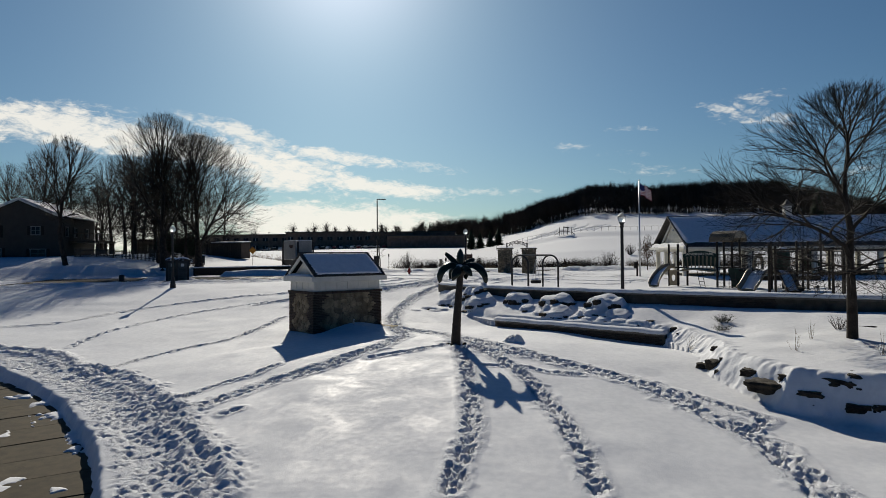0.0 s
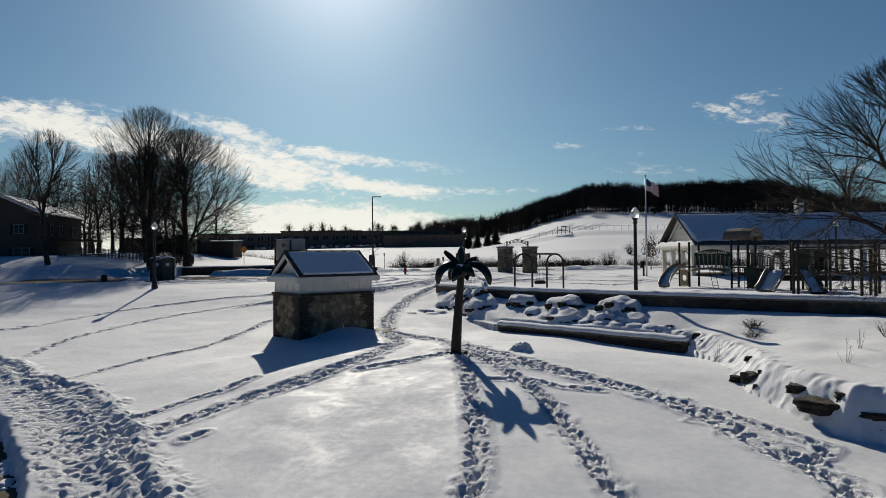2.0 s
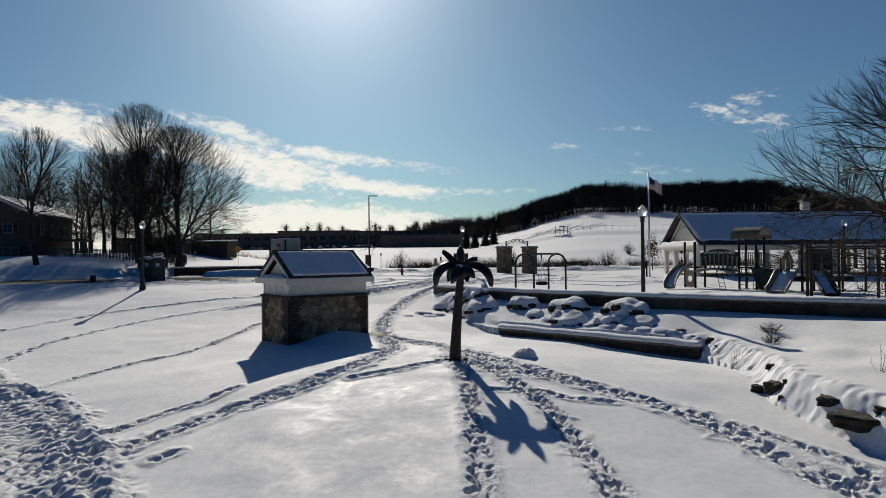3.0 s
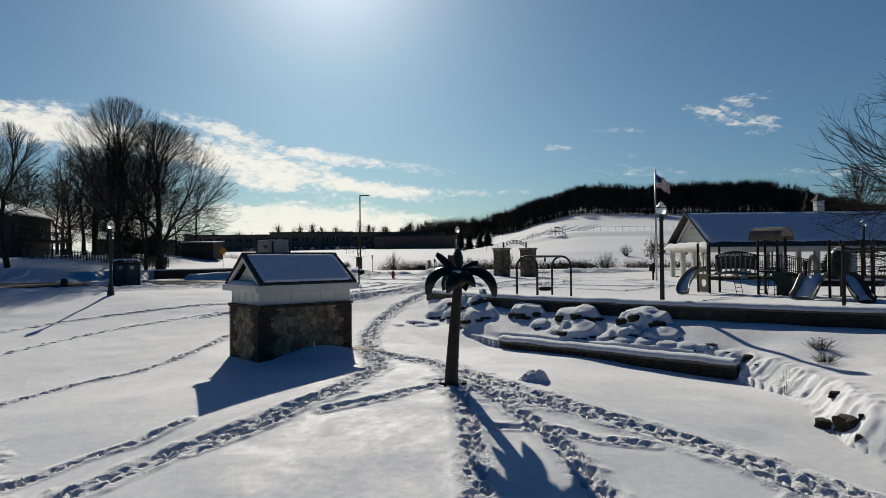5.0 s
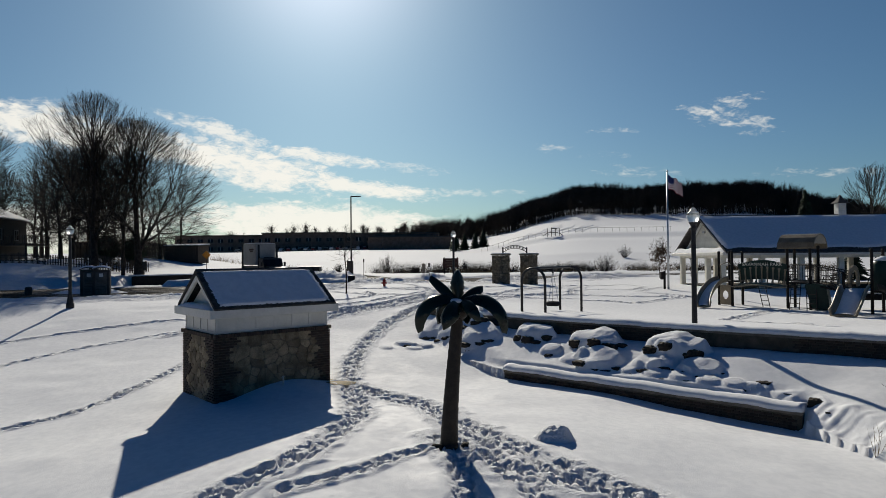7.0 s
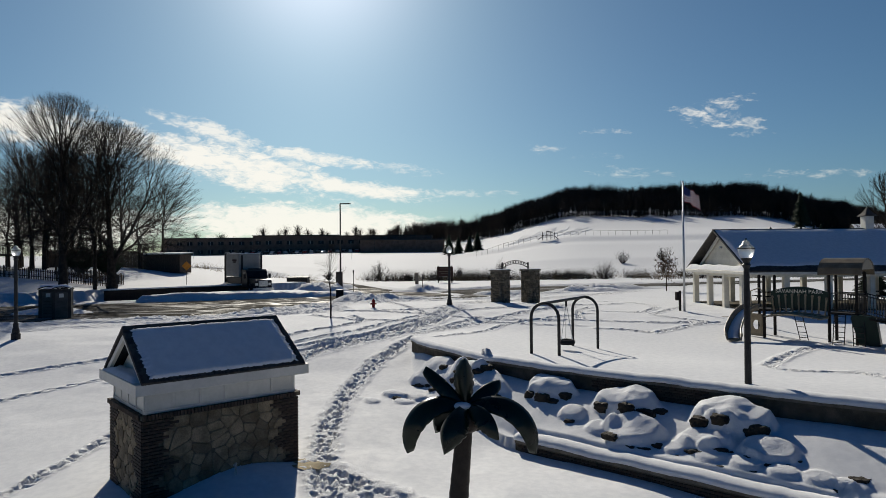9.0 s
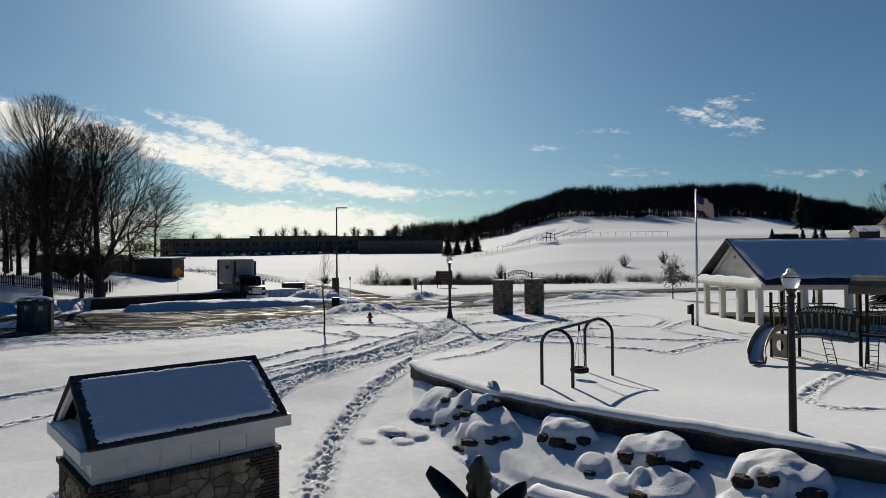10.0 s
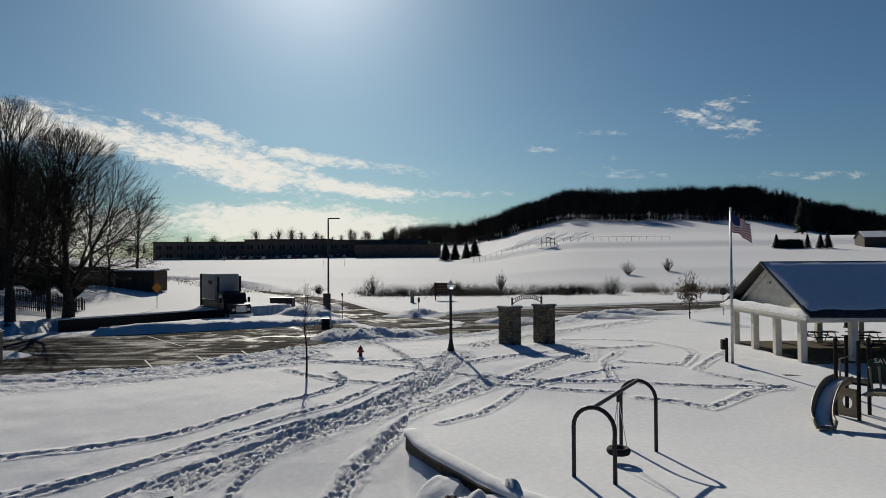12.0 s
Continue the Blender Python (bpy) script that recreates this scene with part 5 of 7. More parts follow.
    bm = bmesh.new()
    box(bm, (0, 0, 1.92), (fl, fd, 0.5))
    part("frieze", bm, PAINT_WHITE, root, "white painted panelled frieze")
    for c, ang, span, n in (((0, -fd / 2), 0, fl, 6), ((-fl / 2, 0), -90, fd, 4), ((fl / 2, 0), 90, fd, 4), ((0, fd / 2), 180, fl, 6)):
        m = pose(c[0], c[1], 0, 0, 0, ang)
        for k in range(n + 1):
            bm = bmesh.new()
            box(bm, (-span / 2 + 0.03 + k * (span - 0.06) / n, -0.012, 1.92), (0.055, 0.024, 0.42), bevel=0.004)
            part("batten", bm, PAINT_WHITE, root).matrix_local = m
        for z, h in ((1.72, 0.07), (2.12, 0.05)):
            bm = bmesh.new()
            box(bm, (0, -0.014, z), (span + 0.02, 0.028, h), bevel=0.004)
            part("rail", bm, PAINT_WHITE, root).matrix_local = m
    # eave box, gables and roof
    EL, ED, ez = 3.98, 2.86, 2.37
    bm = bmesh.new()
    box(bm, (0, 0, ez - 0.12), (EL, ED, 0.24), bevel=0.012)
    part("eave_fascia", bm, PAINT_WHITE, root, "deep white eave board")
    rz, half_l = 3.37, 1.86
    for s in (-1, 1):
        bm = bmesh.new()
        prism(bm, [(-ED / 2 + 0.25, ez), (ED / 2 - 0.25, ez), (0, rz - 0.22)], s * (half_l - 0.34), s * (half_l - 0.30), "x")
        part("gable_panel", bm, PAINT_CREAM, root)
        for t in (-1, 1):
            bm = bmesh.new()
            prism(bm, [(t * (ED / 2 - 0.04), ez + 0.005), (t * (ED / 2 - 0.24), ez + 0.005), (0, rz - 0.20), (0, rz - 0.06)], s * (half_l - 0.02), s * (half_l - 0.10), "x")
            part("rake_board", bm, PAINT_WHITE, root, "white sloping gable trim")
        bm = bmesh.new()
        bmesh.ops.create_grid(bm, x_segments=6, y_segments=14, size=0.5)
        for v in bm.verts:
            x, y = v.co.x, v.co.y
            h = 0.09 + 0.05 * noise.noise(Vector((x * 3, y * 6, s)))
            h *= min(1, 6 * (0.5 - abs(x))) * min(1, 8 * (0.5 - abs(y))) + 0.02
            v.co = Vector((s * (half_l - 0.1 + x * 0.42), y * (ED - 0.5), ez + 0.004 + h))
        part("gable_snow", bm, SNOW_CAP, root, "snow drifted in the gable recess", soft=True)
    slope_len = math.hypot(ED / 2, rz - ez)
    pitch = math.degrees(math.atan2(rz - ez, ED / 2))
    for t in (-1, 1):
        deck = Matrix.Translation((0, t * ED / 4, (rz + ez) / 2 + 0.02)) @ pose(0, 0, 0, -t * pitch, 0, 0)
        bm = bmesh.new()
        box(bm, (0, 0, 0), (half_l * 2 + 0.04, slope_len + 0.06, 0.05))
        part("roof_deck", bm, SHINGLE, root).matrix_local = deck
        # shingle courses: overlapping tabs
        sh = random.Random(9)
        for r in range(9):
            yy = t * (slope_len / 2 - (r + 0.5) * slope_len / 9)
            bm = bmesh.new()
            x = -half_l - 0.02
            while x < half_l - 0.03:
                w = 0.24 + sh.random() * 0.14
                w = min(w, half_l + 0.02 - x)
                box(bm, (x + w / 2, yy, 0.034 + 0.004 * sh.random()), (w - 0.012, slope_len / 9 + 0.05, 0.016), rx=-t * 4.5)
                x += w
            part("shingle_course", bm, SHINGLE, root).matrix_local = deck
        bm = bmesh.new()
        nx, ny = 110, 54
        grid = []
        for j in range(ny + 1):
            row = []
            for i in range(nx + 1):
                u, v = i / nx * 2 - 1, j / ny * 2 - 1
                ex = 1.72 + 0.05 * noise.noise(Vector((v * 5, t, 3))) + 0.07 * noise.noise(Vector((v * 21, t, 5)))
                ey = slope_len / 2 - 0.05 - 0.05 * max(0, noise.noise(Vector((u * 8, t, 7)))) - 0.07 * max(0, noise.noise(Vector((u * 26, t, 8))))
                e = min(1 - abs(u), 1 - abs(v)) * 12
                row.append(bm.verts.new((u * ex, v * ey, 0.045 + 0.055 * min(1, e) ** 0.5 + 0.008 * noise.noise(Vector((u * 5, v * 3, 1))))))
            grid.append(row)
        for a, b in zip(grid, grid[1:]):
            for i in range(nx):
                bm.faces.new((a[i], a[i + 1], b[i + 1], b[i]))
        part("roof_snow", bm, SNOW_CAP, root, "smooth snow sheet on the roof slope", soft=True).matrix_local = deck
    for k in range(14):
        for t in (-1, 1):
            bm = bmesh.new()
            box(bm, (-half_l + 0.13 + k * 0.265, t * 0.055, rz + 0.05), (0.272, 0.15, 0.02), rx=-t * pitch)
            part("ridge_tile", bm, SHINGLE, root)
    return root


pump_house()

# meltwater ice and a standpipe beside the pump house
ICE = surface("stained_ice", (0.22, 0.18, 0.10), (0.34, 0.28, 0.17), 5.0, 0.7, 0.2, spec=0.03, coords="Position")
bm = bmesh.new()
hub = bm.verts.new((-3.05, 26.72, up(-3.05, 26.72) + 0.03))
ring = []
for k in range(20):
    a = k * math.tau / 20
    r = 0.34 + 0.1 * math.sin(a * 3 + 1) + 0.05 * math.sin(a * 7)
    x, y = -3.05 + r * 1.2 * math.cos(a), 26.72 + r * math.sin(a)
    ring.append(bm.verts.new((x, y, up(x, y) + 0.012)))
for k in range(20):
    bm.faces.new((hub, ring[k], ring[(k + 1) % 20]))
tagged(thing("ice_patch", "tan stained meltwater ice beside the pump house", "ice", None, bm, ICE, soft=True), kind="structure")
bm = bmesh.new()
rod(bm, (-4.44, 25.62, up(-4.44, 25.62) - 0.15), (-4.44, 25.62, up(-4.44, 25.62) + 0.26), 0.022, n=8)
rod(bm, (-4.44, 25.66, up(-4.44, 25.62) + 0.24), (-4.44, 25.52, up(-4.44, 25.62) + 0.24), 0.026, n=8)
thing("standpipe", "short grey water pipe standing in snow", "pipe", None, bm, STEEL)


# ---- the sculpted palm ----
def palm():
    root = thing("palm_sculpture", "dark green enamelled palm tree water feature with ringed trunk", "sculpture", pose(0.27, 20.25, -0.1))
    bm = bmesh.new()
    pts, rad = [], []
    for i in range(46):
        t = i / 45
        pts.append((0.22 * t ** 1.3, 0, 2.86 * t))
        rad.append((0.185 - 0.075 * t ** 0.8) * (1 + 0.035 * (i % 3 == 0) + 0.01 * math.sin(i * 1.7)))
    pipe(bm, pts, 0.1, 18, rad)
    part("trunk", bm, PALM_TRUNK, root, "brown ringed metal trunk", soft=True)
    top = Vector((0.22, 0, 2.89))
    # azimuth, first lift, total bend, length, half width
    fronds = [(188, 50, 165, 1.32, 0.2), (238, 20, 120, 0.82, 0.19), (352, 46, 152, 1.42, 0.2), (315, 30, 120, 0.7, 0.14), (95, 86, 4, 0.7, 0.13), (165, 62, 35, 0.78, 0.1), (30, 62, 65, 0.65, 0.11), (72, 40, 150, 1.0, 0.16), (132, 40, 150, 0.95, 0.16)]
    for az, el, bend, ln, hw in fronds:
        bm = bmesh.new()
        m = pose(top.x, top.y, top.z, 0, 0, az)
        ring = []
        for i in range(19):
            t = i / 18
            a = radians(el - bend * t)
            p = Vector((0.05, 0, 0.0)) if i == 0 else p + Vector((math.cos(a), 0, math.sin(a))) * ln / 18
            w = hw * math.sin(math.pi * min(1, 0.05 + 0.95 * t ** 1.15)) ** 0.7 + 0.02
            nrm = Vector((-math.sin(a), 0, math.cos(a)))
            sec = []
            for k in range(18):
                s = k / 4 - 1 if k < 9 else 1 - (k - 9) / 4
                fold = 0.05 * (1 - s * s) - 0.75 * w * abs(s) ** 1.6 + (0.012 if abs(s) < 0.05 else 0)
                notch = 1 - 0.14 * (i % 3 == 1) * (abs(s) > 0.9)
                sec.append(bm.verts.new(m @ (p + Vector((0, s * w * notch, 0)) + nrm * (fold - (0.025 if k >= 9 else 0)))))
            ring.append(sec)
        for a, b in zip(ring, ring[1:]):
            for k in range(18):
                bm.faces.new((a[k], a[(k + 1) % 18], b[(k + 1) % 18], b[k]))
        bm.faces.new(ring[0][::-1]), bm.faces.new(ring[-1])
        part("frond", bm, PALM_GREEN, root, soft=True)
    for x, y, z, r in ((0.26, -0.08, -0.16, 0.15), (0.16, -0.04, -0.14, 0.13), (0.3, 0.08, -0.14, 0.13)):
        bm = bmesh.new()
        bmesh.ops.create_uvsphere(bm, u_segments=16, v_segments=10, radius=r, matrix=Matrix.Translation((x, y, 2.89 + z)))
        part("coconut", bm, PALM_TRUNK, root, soft=True)
    bm = bmesh.new()
    bmesh.ops.create_icosphere(bm, subdivisions=3, radius=0.11, matrix=Matrix.Translation((0.16, -0.06, 2.95)) @ Matrix.Diagonal((1.2, 0.8, 0.5, 1)))
    part("snow_clump", bm, SNOW_CAP, root, "snow caught between the fronds", soft=True)


palm()


# ---- street and park lamps ----
def lamp_post(x, y, z, tall, label):
    root = thing("park_lamp", label, "street lamp", pose(x, y, z), group="park lamps")
    k = tall - 0.78
    bm = bmesh.new()
    lathe(bm, [(0.21, -0.2), (0.21, 0.10), (0.17, 0.15), (0.165, 0.30), (0.13, 0.40), (0.115, 0.55), (0.135, 0.58), (0.10, 0.64)], 14)
    part("base", bm, BLACK_IRON, root, soft=False)
    bm = bmesh.new()
    lathe(bm, [(0.092, 0.6), (0.075, k - 0.12), (0.06, k - 0.1)], 12)
    part("pole", bm, BLACK_IRON, root, soft=False)
    bm = bmesh.new()
    lathe(bm, [(0.07, k - 0.12), (0.075, k - 0.05), (0.12, k + 0.04), (0.085, k + 0.08), (0.09, k + 0.12), (0.14, k + 0.2), (0.14, k + 0.22)], 16)
    part("collar", bm, BLACK_IRON, root)
    bm = bmesh.new()
    lathe(bm, [(0.13, k + 0.21), (0.18, k + 0.30), (0.21, k + 0.42), (0.205, k + 0.48)], 20)
    part("globe", bm, LAMP_GLASS, root, "ribbed clear globe", soft=True)
    bm = bmesh.new()
    lathe(bm, [(0.222, k + 0.475), (0.222, k + 0.50)], 20)
    part("band", bm, BLACK_IRON, root)
    bm = bmesh.new()
    lathe(bm, [(0.205, k + 0.50), (0.17, k + 0.56), (0.11, k + 0.60), (0.10, k + 0.66), (0.07, k + 0.69), (0.03, k + 0.72)], 20)
    part("dome", bm, LAMP_GLASS, root, "stepped clear top", soft=True)
    bm = bmesh.new()
    lathe(bm, [(0.03, k + 0.715), (0.018, k + 0.74), (0.022, k + 0.76), (0.004, k + 0.78)], 8)
    part("finial", bm, BLACK_IRON, root)
    return root


lamp_post(8.58, 28.58, 0.72, 4.69, "black park lamp post behind the retaining wall")
lamp_post(0.98, 55.48, 1.72, 4.16, "black park lamp post by the gate path")
lamp_post(-20.89, 43.13, 1.25, 4.56, "black park lamp post on the snowy verge")
lamp_post(30.0, 49.3, 1.40, 4.4, "black park lamp post near the shelter")
lamp_post(33.5, 69.0, 1.35, 4.4, "black park lamp post beyond the shelter")


# ---- swing with tyre ----
def tyre_swing():
    root = thing("tyre_swing", "black arched steel swing frame with one hanging tyre", "swing set", pose(5.15, 36.05, 1.26, 0, 0, 57))
    half, w, h = 2.1, 0.54, 2.0
    for s in (-1, 1):
        pts = [(s * half, -w, -0.4), (s * half, -w, h - w)]
        pts += [(s * half, -w * math.cos(a), h - w + w * math.sin(a)) for a in np.linspace(0.2, math.pi - 0.2, 11)]
        pts += [(s * half, w, h - w), (s * half, w, -0.4)]
        bm = bmesh.new()
        pipe(bm, pts, 0.058, 10)
        part("arch", bm, BLACK_IRON, root, soft=True)
    bm = bmesh.new()
    rod(bm, (-half, 0, h), (half, 0, h), 0.055)
    part("top_beam", bm, BLACK_IRON, root, soft=False)
    bm = bmesh.new()
    n, m = 28, 12
    rings = [[bm.verts.new(((0.25 + 0.085 * math.cos(b)) * math.cos(a), (0.25 + 0.085 * math.cos(b)) * math.sin(a), 0.36 + 0.1 * math.sin(b))) for b in np.linspace(0, math.tau, m, False)] for a in np.linspace(0, math.tau, n, False)]
    for i in range(n):
        for j in range(m):
            bm.faces.new((rings[i][j], rings[(i + 1) % n][j], rings[(i + 1) % n][(j + 1) % m], rings[i][(j + 1) % m]))
    part("tyre", bm, RUBBER, root, "black rubber tyre seat", soft=True)
    for a in (0.5, 2.6, 4.7):
        bm = bmesh.new()
        rod(bm, (0.25 * math.cos(a), 0.25 * math.sin(a), 0.45), (0.02 * math.cos(a), 0.02 * math.sin(a), h - 0.22), 0.012, n=6)
        part("chain", bm, STEEL, root)
    bm = bmesh.new()
    rod(bm, (0, 0, h - 0.26), (0, 0, h - 0.04), 0.045)
    part("swivel", bm, BLACK_IRON, root)


tyre_swing()


# ---- entrance gate ----
def lettering(text, size, mat, parent, m, name="lettering", extrude=0.012, centre=True):
    cu = bpy.data.curves.new(name, "FONT")
    cu.body, cu.size, cu.extrude, cu.align_x, cu.align_y = text, size, extrude, "CENTER", "CENTER"
    tmp = bpy.data.objects.new(name, cu)
    scene.collection.objects.link(tmp)
    dg = bpy.context.evaluated_depsgraph_get()
    me = bpy.data.meshes.new_from_object(tmp.evaluated_get(dg))
    bpy.data.objects.remove(tmp)
    me.materials.clear()
    me.materials.append(mat)
    ob = new(name, me)
    ob.parent = parent
    ob.matrix_local = m
    return ob


def pillar(x, y, seed):
    root = thing("gate_pillar", "square rubble-stone gate pillar with flat cap", "pillar", pose(x, y, 1.5, 0, 0, 32), group="gate pillars")
    w, h = 1.0, 2.42
    bm = bmesh.new()
    box(bm, (0, 0, h / 2 - 0.2), (w - 0.06, w - 0.06, h + 0.2))
    part("core", bm, MORTAR, root)
    rng = random.Random(seed)
    for side in range(4):
        m = pose(0, 0, 0, 0, 0, side * 90)
        z = -0.1
        while z < h - 0.05:
            rh = min(rng.uniform(0.12, 0.24), h - z)
            x0 = -w / 2
            while x0 < w / 2 - 0.05:
                rw = min(rng.uniform(0.14, 0.36), w / 2 - x0)
                if w / 2 - x0 - rw < 0.12:
                    rw = w / 2 - x0
                bm = bmesh.new()
                box(bm, (x0 + rw / 2, -w / 2, z + rh / 2), (rw - 0.025, 0.08 + rng.random() * 0.08, rh - 0.02), bevel=0.03, ry=rng.uniform(-9, 9))
                part("stone", bm, STONE_PALE, root).matrix_local = m
                x0 += rw
            z += rh
    bm = bmesh.new()
    box(bm, (0, 0, h + 0.06), (w + 0.2, w + 0.2, 0.12), bevel=0.015)
    part("cap", bm, COPING, root)
    bm = bmesh.new()
    box(bm, (0, 0, h + 0.14), (w + 0.1, w + 0.1, 0.05), bevel=0.02)
    part("snow_cap", bm, SNOW_CAP, root)
    return root


STONE_PALE = surface("pale_field_stone", (0.10, 0.084, 0.06), (0.19, 0.162, 0.12), 3.0, 0.85, 0.5, fine=30, island=0.6, spec=0.2)
pillar(4.87, 58.79, 1)
pillar(7.36, 60.35, 2)
arch = thing("gate_arch", "black iron arch sign spanning the gate pillars", "gate sign", pose(6.115, 59.57, 4.05, 0, 0, 32.1))
for s in (-1, 1):
    bm = bmesh.new()
    box(bm, (s * 1.25, 0, 0.25), (0.09, 0.09, 0.55))
    part("arch_post", bm, BLACK_IRON, arch)
for z, lift in ((0.12, 0.32), (0.36, 0.32)):
    bm = bmesh.new()
    pipe(bm, [(x, 0, z + lift * (1 - (x / 1.25) ** 2)) for x in np.linspace(-1.25, 1.25, 19)], 0.03, 6)
    part("arch_bar", bm, BLACK_IRON, arch)
for x in np.linspace(-0.95, 0.95, 13):
    bm = bmesh.new()
    box(bm, (x, 0, 0.24 + 0.32 * (1 - (x / 1.25) ** 2)), (0.07, 0.02, 0.15), ry=-x * 24)
    part("letter_bar", bm, BLACK_IRON, arch)
lettered_post = thing("bollard_box", "dark green metal service box on a post", "utility box", pose(7.5, 64.0, 1.5))
for c, s in (((0, 0, 0.35), (0.5, 0.35, 0.7)), ((0.05, 0.25, 0.8), (0.16, 0.16, 1.6))):
    bm = bmesh.new()
    box(bm, c, s, bevel=0.02)
    part("housing", bm, TOILET_GREY, lettered_post)

# ---- flagpole ----
fp = thing("flagpole", "tall silver flagpole with a limp national flag", "flagpole", pose(16.05, 52.0, 1.2))
bm = bmesh.new()
lathe(bm, [(0.075, -0.3), (0.07, 4.0), (0.04, 8.45)], 12)
part("pole", bm, STEEL, fp, soft=True)
bm = bmesh.new()
bmesh.ops.create_uvsphere(bm, u_segments=12, v_segments=8, radius=0.08, matrix=Matrix.Translation((0, 0, 8.52)))
part("ball", bm, STEEL, fp)
bm = bmesh.new()
W, H = 1.55, 0.95
nx, ny = 40, 26
grid = []
for j in range(ny + 1):
    row = []
    for i in range(nx + 1):
        u, v = i / nx, j / ny
        sag = 0.62 * u ** 1.2
        row.append(bm.verts.new((0.06 + u * W * 0.62, 0.16 * math.sin(u * 9 + v * 1.5) * u ** 0.5 - 0.12 * u, 8.25 - v * H - sag + 0.04 * math.sin(u * 14 + v * 3))))
    grid.append(row)
for j in range(ny):
    for i in range(nx):
        f = bm.faces.new((grid[j][i], grid[j][i + 1], grid[j + 1][i + 1], grid[j + 1][i]))
        f.material_index = 2 if (i < nx * 0.4 and j < ny * 7 / 13) else (0 if (j // 2) % 2 == 0 else 1)
part("flag", bm, [FLAG_RED, FLAG_WHITE, FLAG_BLUE], fp, "striped red and white flag with blue canton", soft=True)
post = thing("information_post", "dark wooden post with small box beside the flagpole", "post", pose(15.8, 52.4, 1.2))
bm = bmesh.new()
box(bm, (0.12, 0, 0.65), (0.13, 0.13, 1.7), bevel=0.01)
part("post", bm, BROWN_POST, post)
bm = bmesh.new()
box(bm, (-0.05, 0, 1.15), (0.22, 0.28, 0.55), bevel=0.02)
part("box", bm, BROWN_POST, post)
bm = bmesh.new()
box(bm, (0, 0, 0), (2.4, 1.4, 0.35), bevel=0.03)
thing("concrete_pad", "low concrete pad dusted with snow", "pad", pose(18.3, 49.3, 1.14, 0, 0, -5), bm, COPING)
# ---- picnic shelter ----
def shelter():
    A = -1.0
    root = thing("picnic_shelter", "long open picnic shelter with cream columns and snowy gable roof", "pavilion", pose(19.6, 56.1, 1.4, 0, 0, A))
    LEN, HW, ez, rz = 25.6, 5.15, 2.42, 5.25
    bm = bmesh.new()
    box(bm, (LEN / 2 + 0.3, 0, -0.06), (LEN - 0.6, HW * 2 - 1.2, 0.2), bevel=0.02)
    part("floor_slab", bm, CONCRETE, root)
    col = [(x, y) for x in (0.42, LEN - 0.42) for y in (-3.95, -1.35, 1.25, 3.85)]
    col += [(0.42 + k * 2.75, y) for k in range(1, 9) for y in (-3.95, 3.85)]
    for x, y in col:
        bm = bmesh.new()
        box(bm, (x, y, 1.2), (0.36, 0.36, 2.46), bevel=0.02)
        part("column", bm, PAINT_CREAM, root)
    for y in (-3.95, 3.85):
        bm = bmesh.new()
        box(bm, (LEN / 2, y, 2.28), (LEN - 0.5, 0.3, 0.3))
        part("beam", bm, PAINT_CREAM, root)
    for x in (0.42, LEN - 0.42):
        bm = bmesh.new()
        box(bm, (x, 0, 2.281), (0.3, 8.1, 0.3))
        part("beam", bm, PAINT_CREAM, root)
    bm = bmesh.new()
    box(bm, (LEN / 2, 0, ez - 0.04), (LEN - 0.2, HW * 2 - 0.2, 0.06))
    part("soffit", bm, PAINT_WHITE, root)
    for s in (-1, 1):
        bm = bmesh.new()
        box(bm, (LEN / 2, s * HW, ez + 0.02), (LEN + 0.1, 0.06, 0.2), bevel=0.01)
        part("fascia", bm, PAINT_WHITE, root)
        bm = bmesh.new()
        box(bm, (LEN / 2 + s * (LEN / 2 + 0.03), 0, ez + 0.02), (0.06, HW * 2, 0.2), bevel=0.01)
        part("fascia", bm, PAINT_WHITE, root)
    slope, pitch = math.hypot(HW, rz - ez), math.degrees(math.atan2(rz - ez, HW))
    for end, s in ((0.85, -1), (LEN - 0.85, 1)):
        # clapboards of the recessed gable
        n = 14
        for k in range(n):
            z0, z1 = ez + 0.1 + k * (rz - ez - 0.3) / n, ez + 0.1 + (k + 1) * (rz - ez - 0.3) / n
            w = (HW - 0.9) * (1 - (z0 - ez) / (rz - ez))
            bm = bmesh.new()
            box(bm, (end, 0, (z0 + z1) / 2), (0.05, w * 2, z1 - z0 + 0.02), ry=-4 * s)
            part("clapboard", bm, PAINT_CREAM, root)
        for t in (-1, 1):
            bm = bmesh.new()
            prism(bm, [(t * (HW - 0.95), ez + 0.12), (t * (HW - 1.3), ez + 0.12), (0, rz - 0.3), (0, rz - 0.05)], end + s * 0.10, end + s * 0.22, "x")
            part("rake_board", bm, PAINT_WHITE, root)
        bm = bmesh.new()
        bmesh.ops.create_grid(bm, x_segments=8, y_segments=40, size=0.5)
        for v in bm.verts:
            x, y = v.co.x, v.co.y
            e = min(1, 5 * (0.5 - abs(x))) * min(1, 16 * (0.5 - abs(y)))
            v.co = Vector((end + s * (0.42 + x * 0.86), y * (HW * 2 - 0.2), ez + 0.14 + (0.28 - (x * s) * 0.22 + 0.1 * noise.noise(Vector((x * 2, y * 9, s)))) * e))
        part("gable_snow", bm, SNOW_CAP, root, "deep snow on the gable ledge", soft=True)
        bm = bmesh.new()
        box(bm, (end + s * 0.12, 0.1, rz - 1.1), (0.12, 0.3, 0.16), bevel=0.01)
        part("vent_light", bm, STEEL, root)
